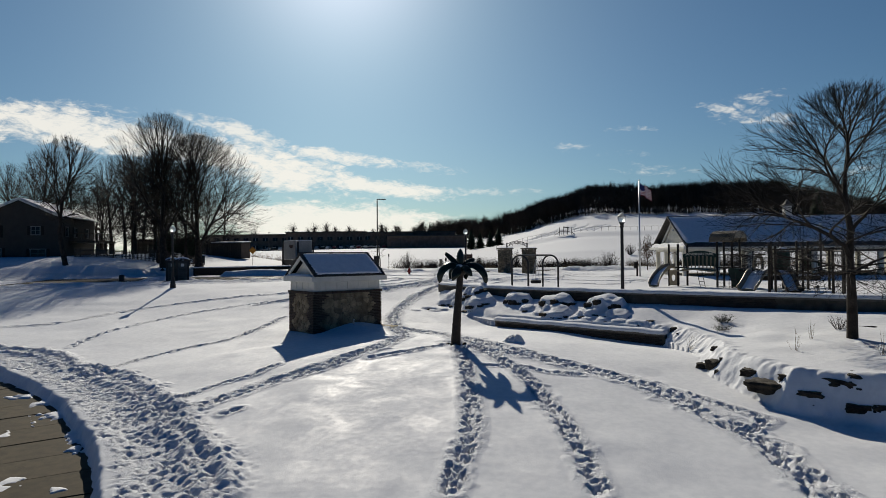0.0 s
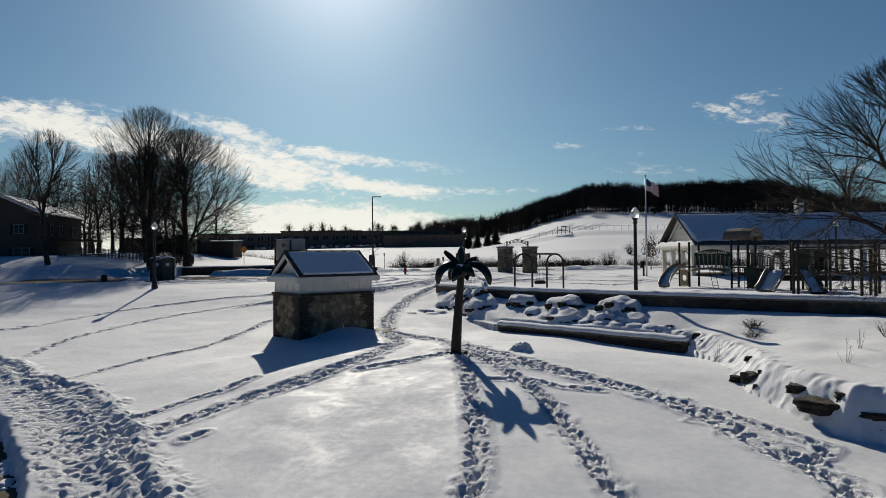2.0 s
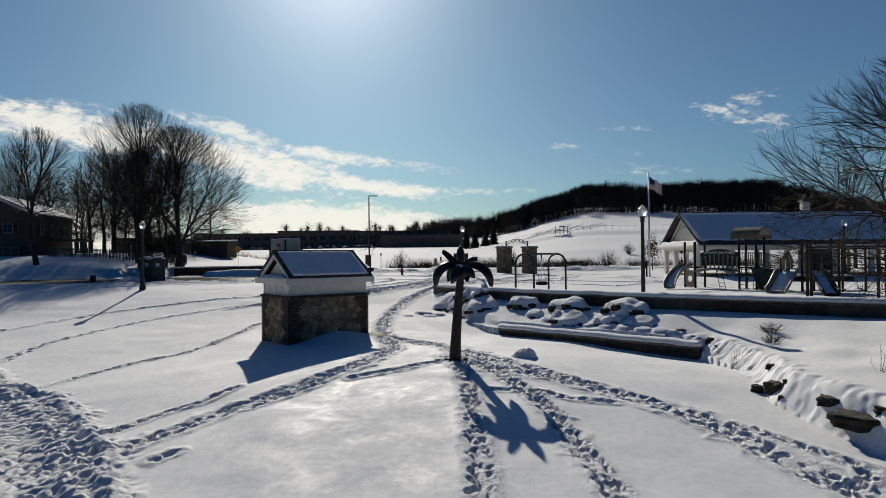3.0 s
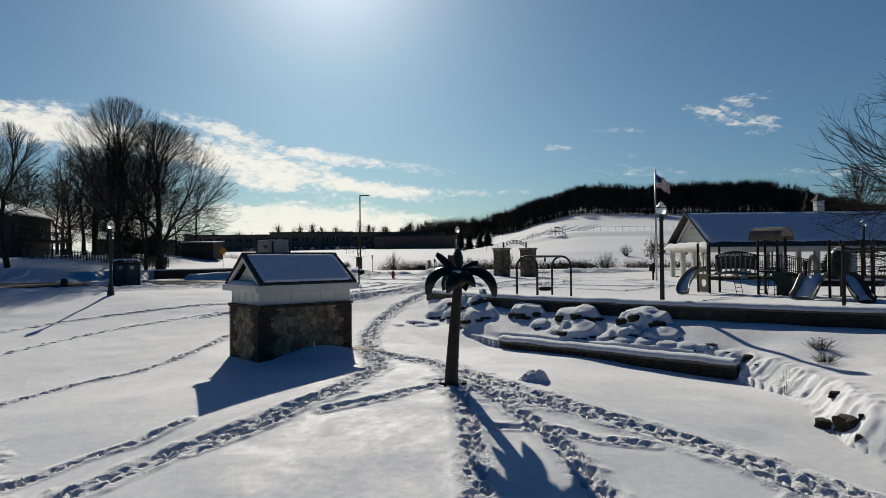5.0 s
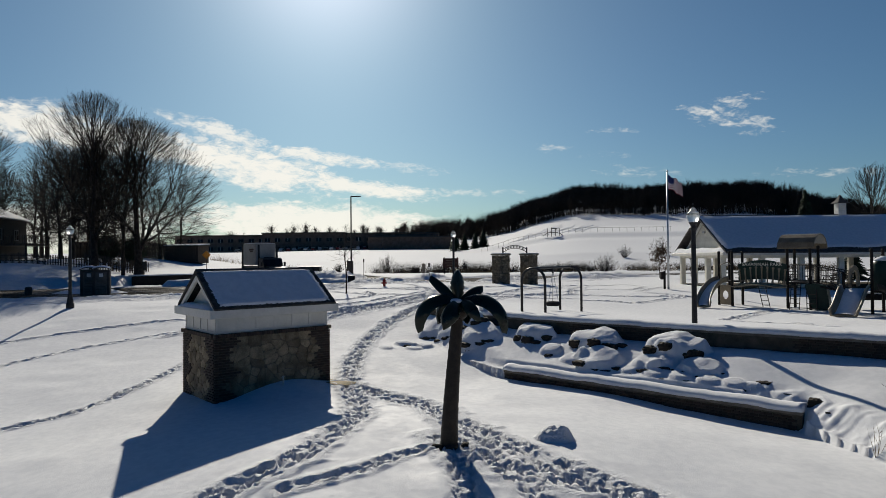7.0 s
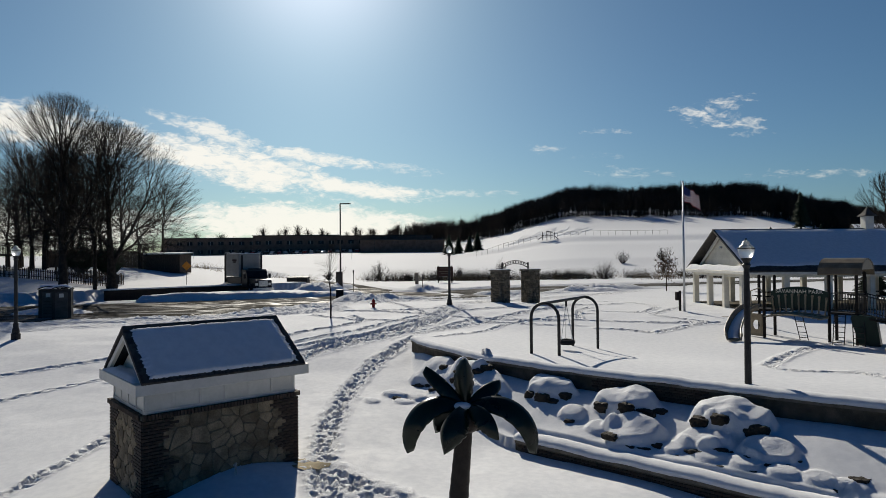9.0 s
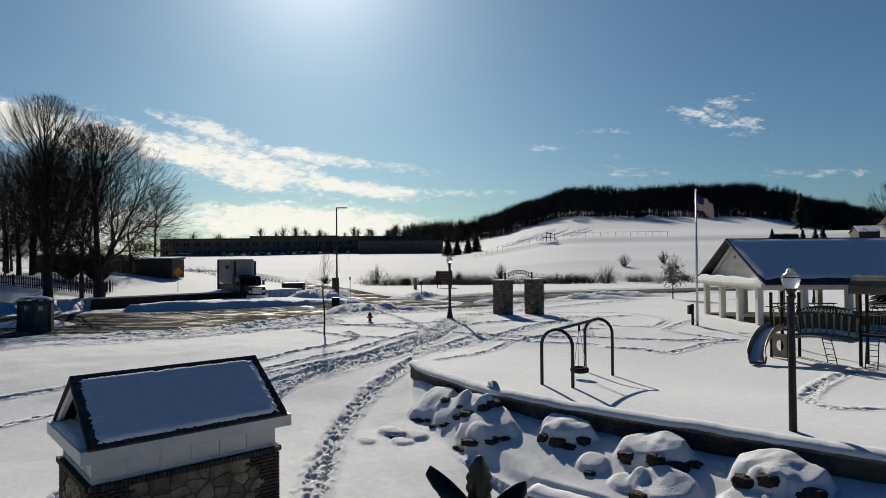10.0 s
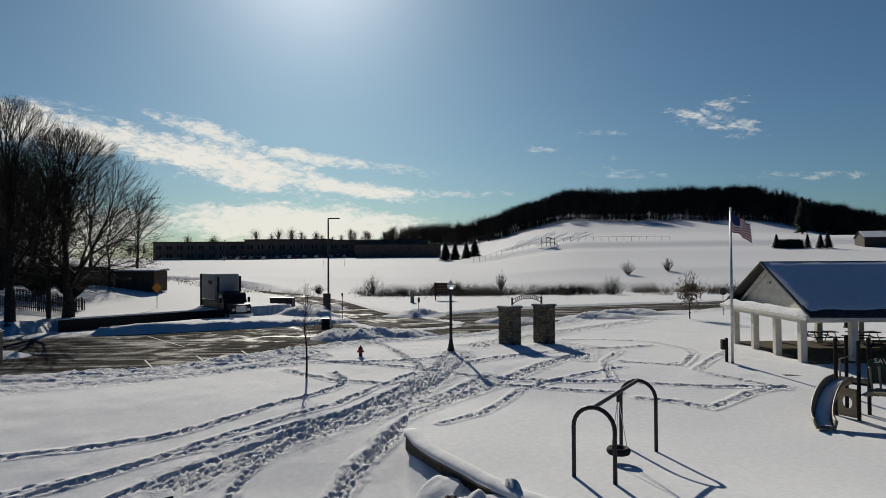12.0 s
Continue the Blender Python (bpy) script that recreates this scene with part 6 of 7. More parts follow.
    for t in (-1, 1):
        deck = Matrix.Translation((LEN / 2, t * HW / 2, (rz + ez) / 2 + 0.1)) @ pose(0, 0, 0, -t * pitch, 0, 0)
        bm = bmesh.new()
        box(bm, (0, 0, 0), (LEN - 0.3, slope + 0.1, 0.1))
        part("roof_deck", bm, SHINGLE, root).matrix_local = deck
        rng = random.Random(5)
        for r in range(5):
            bm = bmesh.new()
            yy = t * (slope / 2 - 0.11 - r * 0.2)
            x = -LEN / 2 + 0.15
            while x < LEN / 2 - 0.3:
                box(bm, (x + 0.15, yy, 0.06), (0.28, 0.24, 0.02 + 0.008 * rng.random()), rx=-t * 4)
                x += 0.3
            part("shingle_course", bm, SHINGLE, root).matrix_local = deck
        bm = bmesh.new()
        nx, ny = 150, 22
        grid = []
        for j in range(ny + 1):
            row = []
            for i in range(nx + 1):
                u, v = i / nx * 2 - 1, (j / ny * 2 - 1) * t
                low = slope / 2 - 0.5 + 0.16 * noise.noise(Vector((u * 9, 1.5, 4)))
                y = v * slope / 2 if v * t < 0 else v * low
                e = min((1 - abs(u)) * 40, (1 - abs(v)) * 9, 1)
                row.append(bm.verts.new((u * (LEN / 2 - 0.26), y, 0.05 + 0.10 * max(e, 0) ** 0.6 + 0.012 * noise.noise(Vector((u * 14, v * 3, 1))))))
            grid.append(row)
        for a, b in zip(grid, grid[1:]):
            for i in range(nx):
                bm.faces.new((a[i], a[i + 1], b[i + 1], b[i]))
        part("roof_snow", bm, SNOW_CAP, root, "smooth snow sheet on the roof slope", soft=True).matrix_local = deck
    bm = bmesh.new()
    for k in range(68):
        box(bm, (0.34 + k * 0.372, 0, rz + 0.16), (0.37, 0.3, 0.04))
    part("ridge_cap", bm, SHINGLE, root)
    cup = Matrix.Translation((11.1, 0, rz)) @ Matrix.Diagonal((0.62, 0.62, 0.85, 1))
    bm = bmesh.new()
    box(bm, (0, 0, 0.55), (0.95, 0.95, 1.3), bevel=0.02)
    body = part("cupola", bm, PAINT_WHITE, root, "white louvred cupola with dark flared cap")
    body.matrix_local = cup
    for s in (-1, 1):
        for r in range(5):
            bm = bmesh.new()
            box(bm, (0, s * 0.49, 0.6 + r * 0.09), (0.6, 0.03, 0.06), rx=20)
            part("louvre", bm, PAINT_CREAM, body)
    bm = bmesh.new()
    prof = [(0.72, 1.18), (0.70, 1.24), (0.42, 1.45), (0.2, 1.72), (0.05, 1.95)]
    rings = [[bm.verts.new((sx * r, sy * r, z)) for sx, sy in ((-1, -1), (1, -1), (1, 1), (-1, 1))] for r, z in prof]
    for a, b in zip(rings, rings[1:]):
        for k in range(4):
            bm.faces.new((a[k], a[(k + 1) % 4], b[(k + 1) % 4], b[k]))
    bm.faces.new(rings[0][::-1]), bm.faces.new(rings[-1])
    part("cupola_roof", bm, SHINGLE, body)


shelter()


def picnic_table(m):
    root = thing("picnic_table", "dark metal picnic table with two benches under the shelter", "table", m, group="picnic tables")
    for y, z, w in ((0, 0.74, 0.75), (-0.68, 0.45, 0.26), (0.68, 0.45, 0.26)):
        bm = bmesh.new()
        for k in range(3):
            box(bm, (0, y + (k - 1) * w / 3, z), (1.9, w / 3 - 0.015, 0.05), bevel=0.006)
        part("tabletop" if y == 0 else "bench", bm, BROWN_POST, root)
    for x in (-0.7, 0.7):
        bm = bmesh.new()
        pipe(bm, [(x, -0.7, 0.0), (x, -0.3, 0.7), (x, 0.3, 0.7), (x, 0.7, 0.0)], 0.03, 6)
        box(bm, (x, 0, 0.42), (0.05, 1.5, 0.05))
        part("leg", bm, BLACK_IRON, root)
    return root


first_table = picnic_table(pose(26.5, 54.6, 1.42, 0, 0, 5))
for x, y in ((29.6, 54.8), (32.8, 54.4), (36.0, 54.8), (28.0, 59.0), (33.0, 59.2), (38.5, 58.8), (25.5, 59.4)):
    copy_thing(first_table, pose(x, y, 1.42, 0, 0, (x * 13) % 9 - 4))


# ---- playground ----
def play_structure():
    root = thing("play_structure", "green and tan playground climber with slides, bridge and brown posts", "playground", Matrix.Translation((-0.0072, -0.965, 1.0)) @ Matrix.Diagonal((1.072, 1.072, 1.06, 1)))
    def post(x, y, h):
        bm = bmesh.new()
        rod(bm, (x, y, -0.3), (x, y, h), 0.065, n=10)
        p = part("post", bm, BROWN_POST, root)
        bm = bmesh.new()
        lathe(bm, [(0.072, h - 0.05), (0.07, h + 0.03), (0.03, h + 0.06)], 10, (x, y, 0))
        part("post_cap", bm, BROWN_POST, p)

    towers = [[(14.3, 40.2), (14.65, 39.5), (15.5, 40.2), (15.15, 40.9)], [(16.5, 37.8), (17.15, 38.35), (17.0, 36.8), (17.7, 37.35)], [(18.2, 34.4), (19.3, 35.3), (19.1, 33.4), (20.2, 34.3)]]
    heights = [2.75, 2.95, 2.75]
    for n, (t, h) in enumerate(zip(towers, heights)):
        for x, y in t:
            post(x, y, h)
        cx, cy = sum(p[0] for p in t) / 4, sum(p[1] for p in t) / 4
        bm = bmesh.new()
        box(bm, (cx, cy, 1.25 if n < 2 else 1.0), (1.05, 1.05, 0.08) if n < 2 else (1.5, 1.4, 0.08), rz=(-45, -50, 40)[n])
        part("deck", bm, BROWN_POST, root)
    # bowed bridge with the name board
    a, b = Vector((14.95, 39.45, 0)), Vector((16.45, 37.75, 0))
    d = (b - a).normalized()
    side = Vector((d.y, -d.x, 0))
    ang = math.degrees(math.atan2(d.y, d.x))
    L = (b - a).length
    for k in range(13):
        t = (k + 0.5) / 13
        bm = bmesh.new()
        c = a + d * L * t
        box(bm, (c.x - side.x * -0.45, c.y - side.y * -0.45, 1.12 + 0.12 * math.sin(math.pi * t) - 0.1), (L / 13 - 0.01, 0.9, 0.05), rz=ang)
        part("bridge_plank", bm, TAN_PLASTIC, root)
    bm = bmesh.new()
    n = 22
    outline = [(s, 1.30 + 0.10 * math.sin(math.pi * (s / L))) for s in np.linspace(0, L, n)] + [(s, 2.12 + 0.22 * math.sin(math.pi * (s / L))) for s in np.linspace(L, 0, n)]
    prism(bm, outline, -0.03, 0.03, "y")
    board_m = Matrix.Translation(a - side * 0.02) @ pose(0, 0, 0, 0, 0, ang)
    board = part("name_board", bm, GREEN_PLASTIC, root, "dark green bowed board lettered with the park name")
    board.matrix_local = board_m
    lettering("SAVANNAH PARK", 0.235, PAINT_CREAM, board, pose(L / 2, -0.045, 2.12, 90, 0, 0), "board_lettering", 0.006)
    for k in range(9):
        s = 0.13 + k * (L - 0.26) / 8
        lean = (k - 4) * 1.4
        bm = bmesh.new()
        rod(bm, (s, -0.06, 1.08 + 0.06 * math.sin(math.pi * s / L)), (s + lean * 0.012, -0.06, 1.78 + 0.16 * math.sin(math.pi * s / L)), 0.035, 0.04, 8)
        bmesh.ops.create_uvsphere(bm, u_segments=10, v_segments=6, radius=0.06, matrix=Matrix.Translation((s + lean * 0.012, -0.06, 1.82 + 0.16 * math.sin(math.pi * s / L))))
        part("baluster", bm, TAN_PLASTIC, root, "tan spoon-shaped baluster").matrix_local = board_m
    bm = bmesh.new()
    pipe(bm, [(s, -0.08, 1.08 + 0.10 * math.sin(math.pi * s / L) + 0.02 * math.sin(s * 24)) for s in np.linspace(0, L, 24)], 0.07, 8)
    part("bridge_edge", bm, TAN_PLASTIC, root, soft=True).matrix_local = board_m
    # curved single slide on the left tower
    def slide(path, w, name, mat, label, snow=True):
        bm = bmesh.new()
        rows = []
        for i, p in enumerate(path):
            p = Vector(p)
            q = Vector(path[min(i + 1, len(path) - 1)]) - Vector(path[max(i - 1, 0)])
            s = Vector((q.y, -q.x, 0)).normalized()
            rows.append([bm.verts.new(p + s * (u * w) + Vector((0, 0, z))) for u, z in ((-0.56, 0.22), (-0.5, 0.24), (-0.44, 0.2), (-0.4, 0.02), (0, -0.02), (0.4, 0.02), (0.44, 0.2), (0.5, 0.24), (0.56, 0.22), (0.46, -0.05), (0, -0.08), (-0.46, -0.05))])
        for a2, b2 in zip(rows, rows[1:]):
            for k in range(12):
                bm.faces.new((a2[k], a2[(k + 1) % 12], b2[(k + 1) % 12], b2[k]))
        bm.faces.new(rows[0][::-1]), bm.faces.new(rows[-1])
        ob = part(name, bm, mat, root, label, soft=True)
        if snow:
            bm = bmesh.new()
            rows = []
            for i, p in enumerate(path):
                p = Vector(p)
                q = Vector(path[min(i + 1, len(path) - 1)]) - Vector(path[max(i - 1, 0)])
                s = Vector((q.y, -q.x, 0)).normalized()
                rows.append([bm.verts.new(p + s * (u * w) + Vector((0, 0, z))) for u, z in ((-0.36, 0.0), (-0.3, 0.05), (0, 0.07), (0.3, 0.05), (0.36, 0.0))])
            for a2, b2 in zip(rows, rows[1:]):
                for k in range(4):
                    bm.faces.new((a2[k], a2[k + 1], b2[k + 1], b2[k]))
            part("slide_snow", bm, SNOW_CAP, ob, "snow lying in the chute", soft=True)
    def curve(p, n=22):
        return [tuple(v) for v in resample(p, 0.15, 3)]
    slide(curve([(14.4, 39.9, 1.3), (13.95, 39.75, 1.22), (13.45, 39.4, 0.88), (13.05, 39.0, 0.48), (12.8, 38.6, 0.2), (12.68, 38.2, 0.12)]), 0.62, "slide", TAN_PLASTIC, "tan curved slide with snow in its chute")
    bm = bmesh.new()
    for pts in ([(14.3, 39.95, 1.25), (14.25, 39.9, 2.1), (14.5, 39.6, 2.25), (14.6, 39.55, 2.1)],):
        pipe(bm, pts, 0.03, 6)
    part("slide_hood", bm, TAN_PLASTIC, root)
    slide(curve([(17.6, 34.6, 1.05), (17.25, 34.2, 0.95), (16.75, 33.7, 0.45), (16.4, 33.4, 0.15), (16.25, 33.25, 0.1)]), 1.0, "wide_slide", TAN_PLASTIC, "wide double slide filled with snow")
    slide(curve([(18.5, 33.9, 1.1), (18.3, 33.2, 1.05), (18.05, 32.3, 0.7), (17.8, 31.5, 0.25), (17.7, 31.0, 0.1)]), 0.7, "dark_slide", BROWN_POST, "dark curved slide with snow in its chute")
    # panel with round window under the left tower
    bm = bmesh.new()
    ring_o = [(0.32 * max(-1, min(1, 1.4 * math.cos(a))), 0.55 + 0.5 * max(-1, min(1, 1.4 * math.sin(a)))) for a in np.linspace(0, math.tau, 24, False)]
    ring_i = [(0.18 * math.cos(a), 0.55 + 0.22 * math.sin(a)) for a in np.linspace(0, math.tau, 24, False)]
    vs = [[bm.verts.new((p[0], y, p[1])) for p in r] for r, y in ((ring_o, -0.03), (ring_i, -0.03), (ring_i, 0.03), (ring_o, 0.03))]
    for k in range(4):
        for j in range(24):
            bm.faces.new((vs[k][j], vs[k][(j + 1) % 24], vs[(k + 1) % 4][(j + 1) % 24], vs[(k + 1) % 4][j]))
    part("window_panel", bm, TAN_PLASTIC, root).matrix_local = pose(14.47, 39.85, 0.02, 0, 0, -63)
    # arched roof over the middle tower
    cx, cy = 17.09, 37.58
    for k in range(8):
        a0, a1 = math.pi * (0.03 + 0.94 * k / 8), math.pi * (0.03 + 0.94 * (k + 1) / 8)
        bm = bmesh.new()
        p0, p1 = (0.85 * math.cos(a0), 2.85 + 0.72 * math.sin(a0)), (0.85 * math.cos(a1), 2.85 + 0.72 * math.sin(a1))
        prism(bm, [p0, p1, (p1[0] * 0.96, p1[1] - 0.05), (p0[0] * 0.96, p0[1] - 0.05)], -0.8, 0.8, "x")
        part("roof_panel", bm, TAN_ROOF, root).matrix_local = pose(cx, cy, 0, 0, 0, -50 + 0)
    for s in (-1, 1):
        bm = bmesh.new()
        prism(bm, [(0.80 * math.cos(a), 2.85 + 0.68 * math.sin(a)) for a in np.linspace(math.pi * 0.12, math.pi * 0.88, 12)], s * 0.74, s * 0.78, "x")
        part("roof_end", bm, TAN_PLASTIC, root).matrix_local = pose(cx, cy, 0, 0, 0, -50)
    # railings, ladders and climbers
    def rail(p, q, z0, z1, n, name="railing"):
        bm = bmesh.new()
        rod(bm, (*p, z1), (*q, z1), 0.022, n=6)
        top = part(name, bm, STEEL_DARK, root)
        bm = bmesh.new()
        rod(bm, (*p, z0), (*q, z0), 0.022, n=6)
        part("bottom_rail", bm, STEEL_DARK, top)
        for k in range(n + 1):
            t = k / n
            x, y = p[0] + (q[0] - p[0]) * t, p[1] + (q[1] - p[1]) * t
            bm = bmesh.new()
            rod(bm, (x, y, z0), (x, y, z1), 0.014, n=5)
            part("baluster", bm, STEEL_DARK, top)
    rail((16.5, 37.8), (17.0, 36.8), 1.35, 2.1, 9)
    rail((17.15, 38.35), (17.7, 37.35), 1.35, 2.1, 9)
    rail((17.0, 36.8), (17.7, 37.35), 1.35, 2.1, 7)
    for p, q in (((17.0, 36.8), (17.75, 35.6)), ((17.7, 37.35), (18.45, 36.1))):
        bm = bmesh.new()
        rod(bm, (*p, 2.1), (*q, 1.8), 0.024, n=6)
        top = part("ramp_railing", bm, STEEL_DARK, root)
        bm = bmesh.new()
        rod(bm, (*p, 1.35), (*q, 1.05), 0.024, n=6)
        part("bottom_rail", bm, STEEL_DARK, top)
        for k in range(15):
            t = k / 14
            x, y, z = p[0] + (q[0] - p[0]) * t, p[1] + (q[1] - p[1]) * t, 1.35 - 0.3 * t
            bm = bmesh.new()
            rod(bm, (x, y, z), (x, y, z + 0.75), 0.014, n=5)
            part("baluster", bm, STEEL_DARK, top)
    bm = bmesh.new()
    rod(bm, (17.35, 37.07, 1.22), (18.1, 35.85, 0.95), 0.03, n=4)
    for k in range(8):
        t = (k + 0.5) / 8
        box(bm, (17.35 + 0.75 * t, 37.07 - 1.22 * t, 1.2 - 0.27 * t), (0.9, 0.27, 0.06), rz=36)
    part("ramp_deck", bm, BROWN_POST, root)
    def ladder(p, q, w, rungs, name="ladder"):
        p, q = Vector(p), Vector(q)
        s = Vector((0.72, -0.69, 0)) * w / 2
        bm = bmesh.new()
        for e in (-1, 1):
            rod(bm, p + s * e, q + s * e, 0.02, n=6)
        for k in range(rungs):
            c = p.lerp(q, (k + 0.5) / rungs)
            rod(bm, c - s, c + s, 0.016, n=5)
        part(name, bm, STEEL_DARK, root)
    ladder((15.9, 38.6, 0), (15.75, 38.8, 1.15), 0.32, 5)
    ladder((16.35, 37.0, 0), (16.6, 37.25, 1.25), 0.4, 6)
    ladder((16.85, 36.45, 0), (17.0, 36.75, 1.3), 0.4, 6)
    bm = bmesh.new()
    prism(bm, [(0, 0.05), (0.7, 0.05), (0.55, 1.2), (-0.25, 1.25), (-0.3, 1.1)], -0.35, 0.35, "y")
    part("climbing_panel", bm, GREEN_PLASTIC, root, "dark green moulded climbing wall").matrix_local = pose(17.2, 36.9, 0, 0, 0, -40)
    # tunnel arch and green tube
    bm = bmesh.new()
    ro = [(0.62 * math.cos(a), 0.62 * math.sin(a)) for a in np.linspace(0, math.pi, 16)]
    ri = [(0.4 * math.cos(a), 0.4 * math.sin(a)) for a in np.linspace(math.pi, 0, 16)]
    prism(bm, [(-0.62, -0.3), (-0.4, -0.3)][::-1] + ri + [(0.4, -0.3), (0.62, -0.3)] + ro, -0.04, 0.04, "y")
    part("slide_arch", bm, TAN_PLASTIC, root, "tan arched slide entrance").matrix_local = pose(17.5, 34.5, 1.5, 0, 0, 40)
    bm = bmesh.new()
    lathe(bm, [(0.42, 0.9), (0.44, 1.0), (0.44, 2.1), (0.40, 2.25), (0.25, 2.38), (0.06, 2.44)], 18, (19.1, 35.0, 0))
    tube = part("tube", bm, GREEN_PLASTIC, root, "green upright play tube with snowy top", soft=True)
    bm = bmesh.new()
    lathe(bm, [(0.36, 2.29), (0.28, 2.40), (0.1, 2.48), (0.02, 2.5)], 16, (19.1, 35.0, 0))
    part("tube_snow", bm, SNOW_CAP, tube, soft=True)
    # overhead bars to the right
    for x, y, h in ((17.75, 35.6, 1.75), (15.4, 28.85, 2.45), (16.7, 30.9, 2.45), (18.64, 29.2, 2.35), (18.2, 27.57, 2.4), (20.06, 30.79, 2.35), (19.0, 32.6, 2.45), (21.0, 31.6, 2.45), (22.5, 30.6, 2.35), (23.5, 32.5, 2.3), (21.5, 34.5, 2.3)):
        post(x, y, h)
    for p, q, z in (((15.4, 28.85), (18.64, 29.2), 2.3), ((15.4, 28.85), (16.7, 30.9), 2.3), ((15.4, 28.85), (18.2, 27.57), 2.3), ((18.64, 29.2), (18.2, 27.57), 2.2), ((18.64, 29.2), (20.06, 30.79), 2.2), ((19.0, 32.6), (21.0, 31.6), 2.25), ((21.0, 31.6), (22.5, 30.6), 2.25), ((16.7, 30.9), (19.0, 32.6), 2.2), ((18.2, 27.57), (22.5, 30.6), 2.2), ((22.5, 30.6), (23.5, 32.5), 2.2), ((18.64, 29.2), (21.0, 31.6), 2.0), ((19.0, 32.6), (21.5, 34.5), 2.0)):
        bm = bmesh.new()
        rod(bm, (*p, z), (*q, z), 0.035, n=8)
        part("overhead_bar", bm, BROWN_POST, root)
    for x, y in ((16.6, 28.3), (17.2, 28.03), (18.5, 28.6), (17.8, 29.11)):
        bm = bmesh.new()
        rod(bm, (x, y, 0.5), (x, y, 2.2), 0.008, n=5)
        box(bm, (x, y, 0.47), (0.18, 0.1, 0.05), bevel=0.01)
        part("trapeze", bm, BLACK_IRON, root)
    bm = bmesh.new()
    box(bm, (20.3, 36.6, 0.62), (3.2, 0.9, 0.28), rz=-12, bevel=0.03)
    part("low_platform", bm, BROWN_POST, root)
    bm = bmesh.new()
    box(bm, (20.3, 36.6, 0.80), (3.1, 0.8, 0.09), rz=-12, bevel=0.03)
    part("platform_snow", bm, SNOW_CAP, root)


TAN_ROOF = surface("tan_roof", (0.11, 0.09, 0.062), (0.16, 0.132, 0.092), 3.0, 0.45, 0.05)
STEEL_DARK = surface("coated_steel", (0.04, 0.036, 0.032), (0.07, 0.063, 0.055), 5.0, 0.6, 0.05, spec=0.15)
play_structure()
conifer("spruce", 38.0, 66.0, 3.2, 1.9, "round dark evergreen beyond the shelter", 71)
# ---- across the street ----
def toilet(x, y, rz, label):
    root = thing("portable_toilet", label, "portable toilet", pose(x, y, up(x, y) - 0.15, 0, 0, rz), group="portable toilets")
    bm = bmesh.new()
    prism(bm, [(-0.56, -0.56), (0.56, -0.56), (0.58, 0.56), (-0.58, 0.56)], 0.0, 2.12)
    part("cabin", bm, TOILET_GREY, root)
    bm = bmesh.new()
    box(bm, (0, -0.57, 1.0), (0.72, 0.03, 1.85), bevel=0.01)
    door = part("door", bm, TOILET_DOOR, root)
    bm = bmesh.new()
    box(bm, (0.0, -0.59, 1.72), (0.26, 0.012, 0.26))
    part("notice", bm, PAINT_WHITE, door)
    bm = bmesh.new()
    for k in range(6):
        box(bm, (0, -0.592, 0.3 + k * 0.2), (0.6, 0.02, 0.03))
    part("door_rib", bm, TOILET_GREY, door)
    bm = bmesh.new()
    bmesh.ops.create_grid(bm, x_segments=8, y_segments=8, size=0.62)
    for v in bm.verts:
        v.co.z = 2.12 + 0.16 * (1 - (v.co.x / 0.62) ** 2)
    r = bmesh.ops.extrude_face_region(bm, geom=bm.faces[:])
    for v in r["geom"]:
        if isinstance(v, bmesh.types.BMVert):
            v.co.z += 0.05
    part("roof", bm, TOILET_GREY, root)
    bm = bmesh.new()
    bmesh.ops.create_grid(bm, x_segments=8, y_segments=8, size=0.6)
    for v in bm.verts:
        v.co.z = 2.18 + (0.24 + 0.04 * noise.noise(v.co * 4)) * (1 - (v.co.x / 0.66) ** 4) * (1 - (v.co.y / 0.64) ** 6)
    part("roof_snow", bm, SNOW_CAP, root, soft=True)


TOILET_DOOR = surface("toilet_door", (0.06, 0.055, 0.05), (0.09, 0.083, 0.076), 2.0, 0.5, 0.1)
toilet(-26.2, 54.6, 24, "grey portable toilet with snow on its roof")
toilet(-25.05, 54.15, 24, "grey portable toilet with a paler door")
bm = bmesh.new()
lathe(bm, [(0.26, -0.2), (0.26, 0.5), (0.23, 0.62), (0.1, 0.66)], 14)
thing("litter_bin", "small dark round bin in the snow", "bin", pose(-32.0, 56.5, up(-32.0, 56.5)), bm, TOILET_GREY)

bm = bmesh.new()
line = resample([(a, b, 0) for a, b in BLOCK_WALL], 0.5, 1)
sweep(bm, line, [(0, 0.9), (0, 2.15), (-0.35, 2.15), (-0.35, 0.9)])
thing("block_wall", "low dark timber retaining wall beside the street", "wall", None, bm, BROWN_POST, kind="structure")
bm = bmesh.new()
line[:, 2] = 2.15
sweep(bm, line, [(0.03, 0.0), (0.04, 0.08), (-0.1, 0.13), (-0.6, 0.14), (-1.5, 0.06), (-1.7, -0.2)])
tagged(thing("snow_bank", "snow lying on the low wall", "snow", None, bm, SNOW_CAP, soft=True), kind="structure")


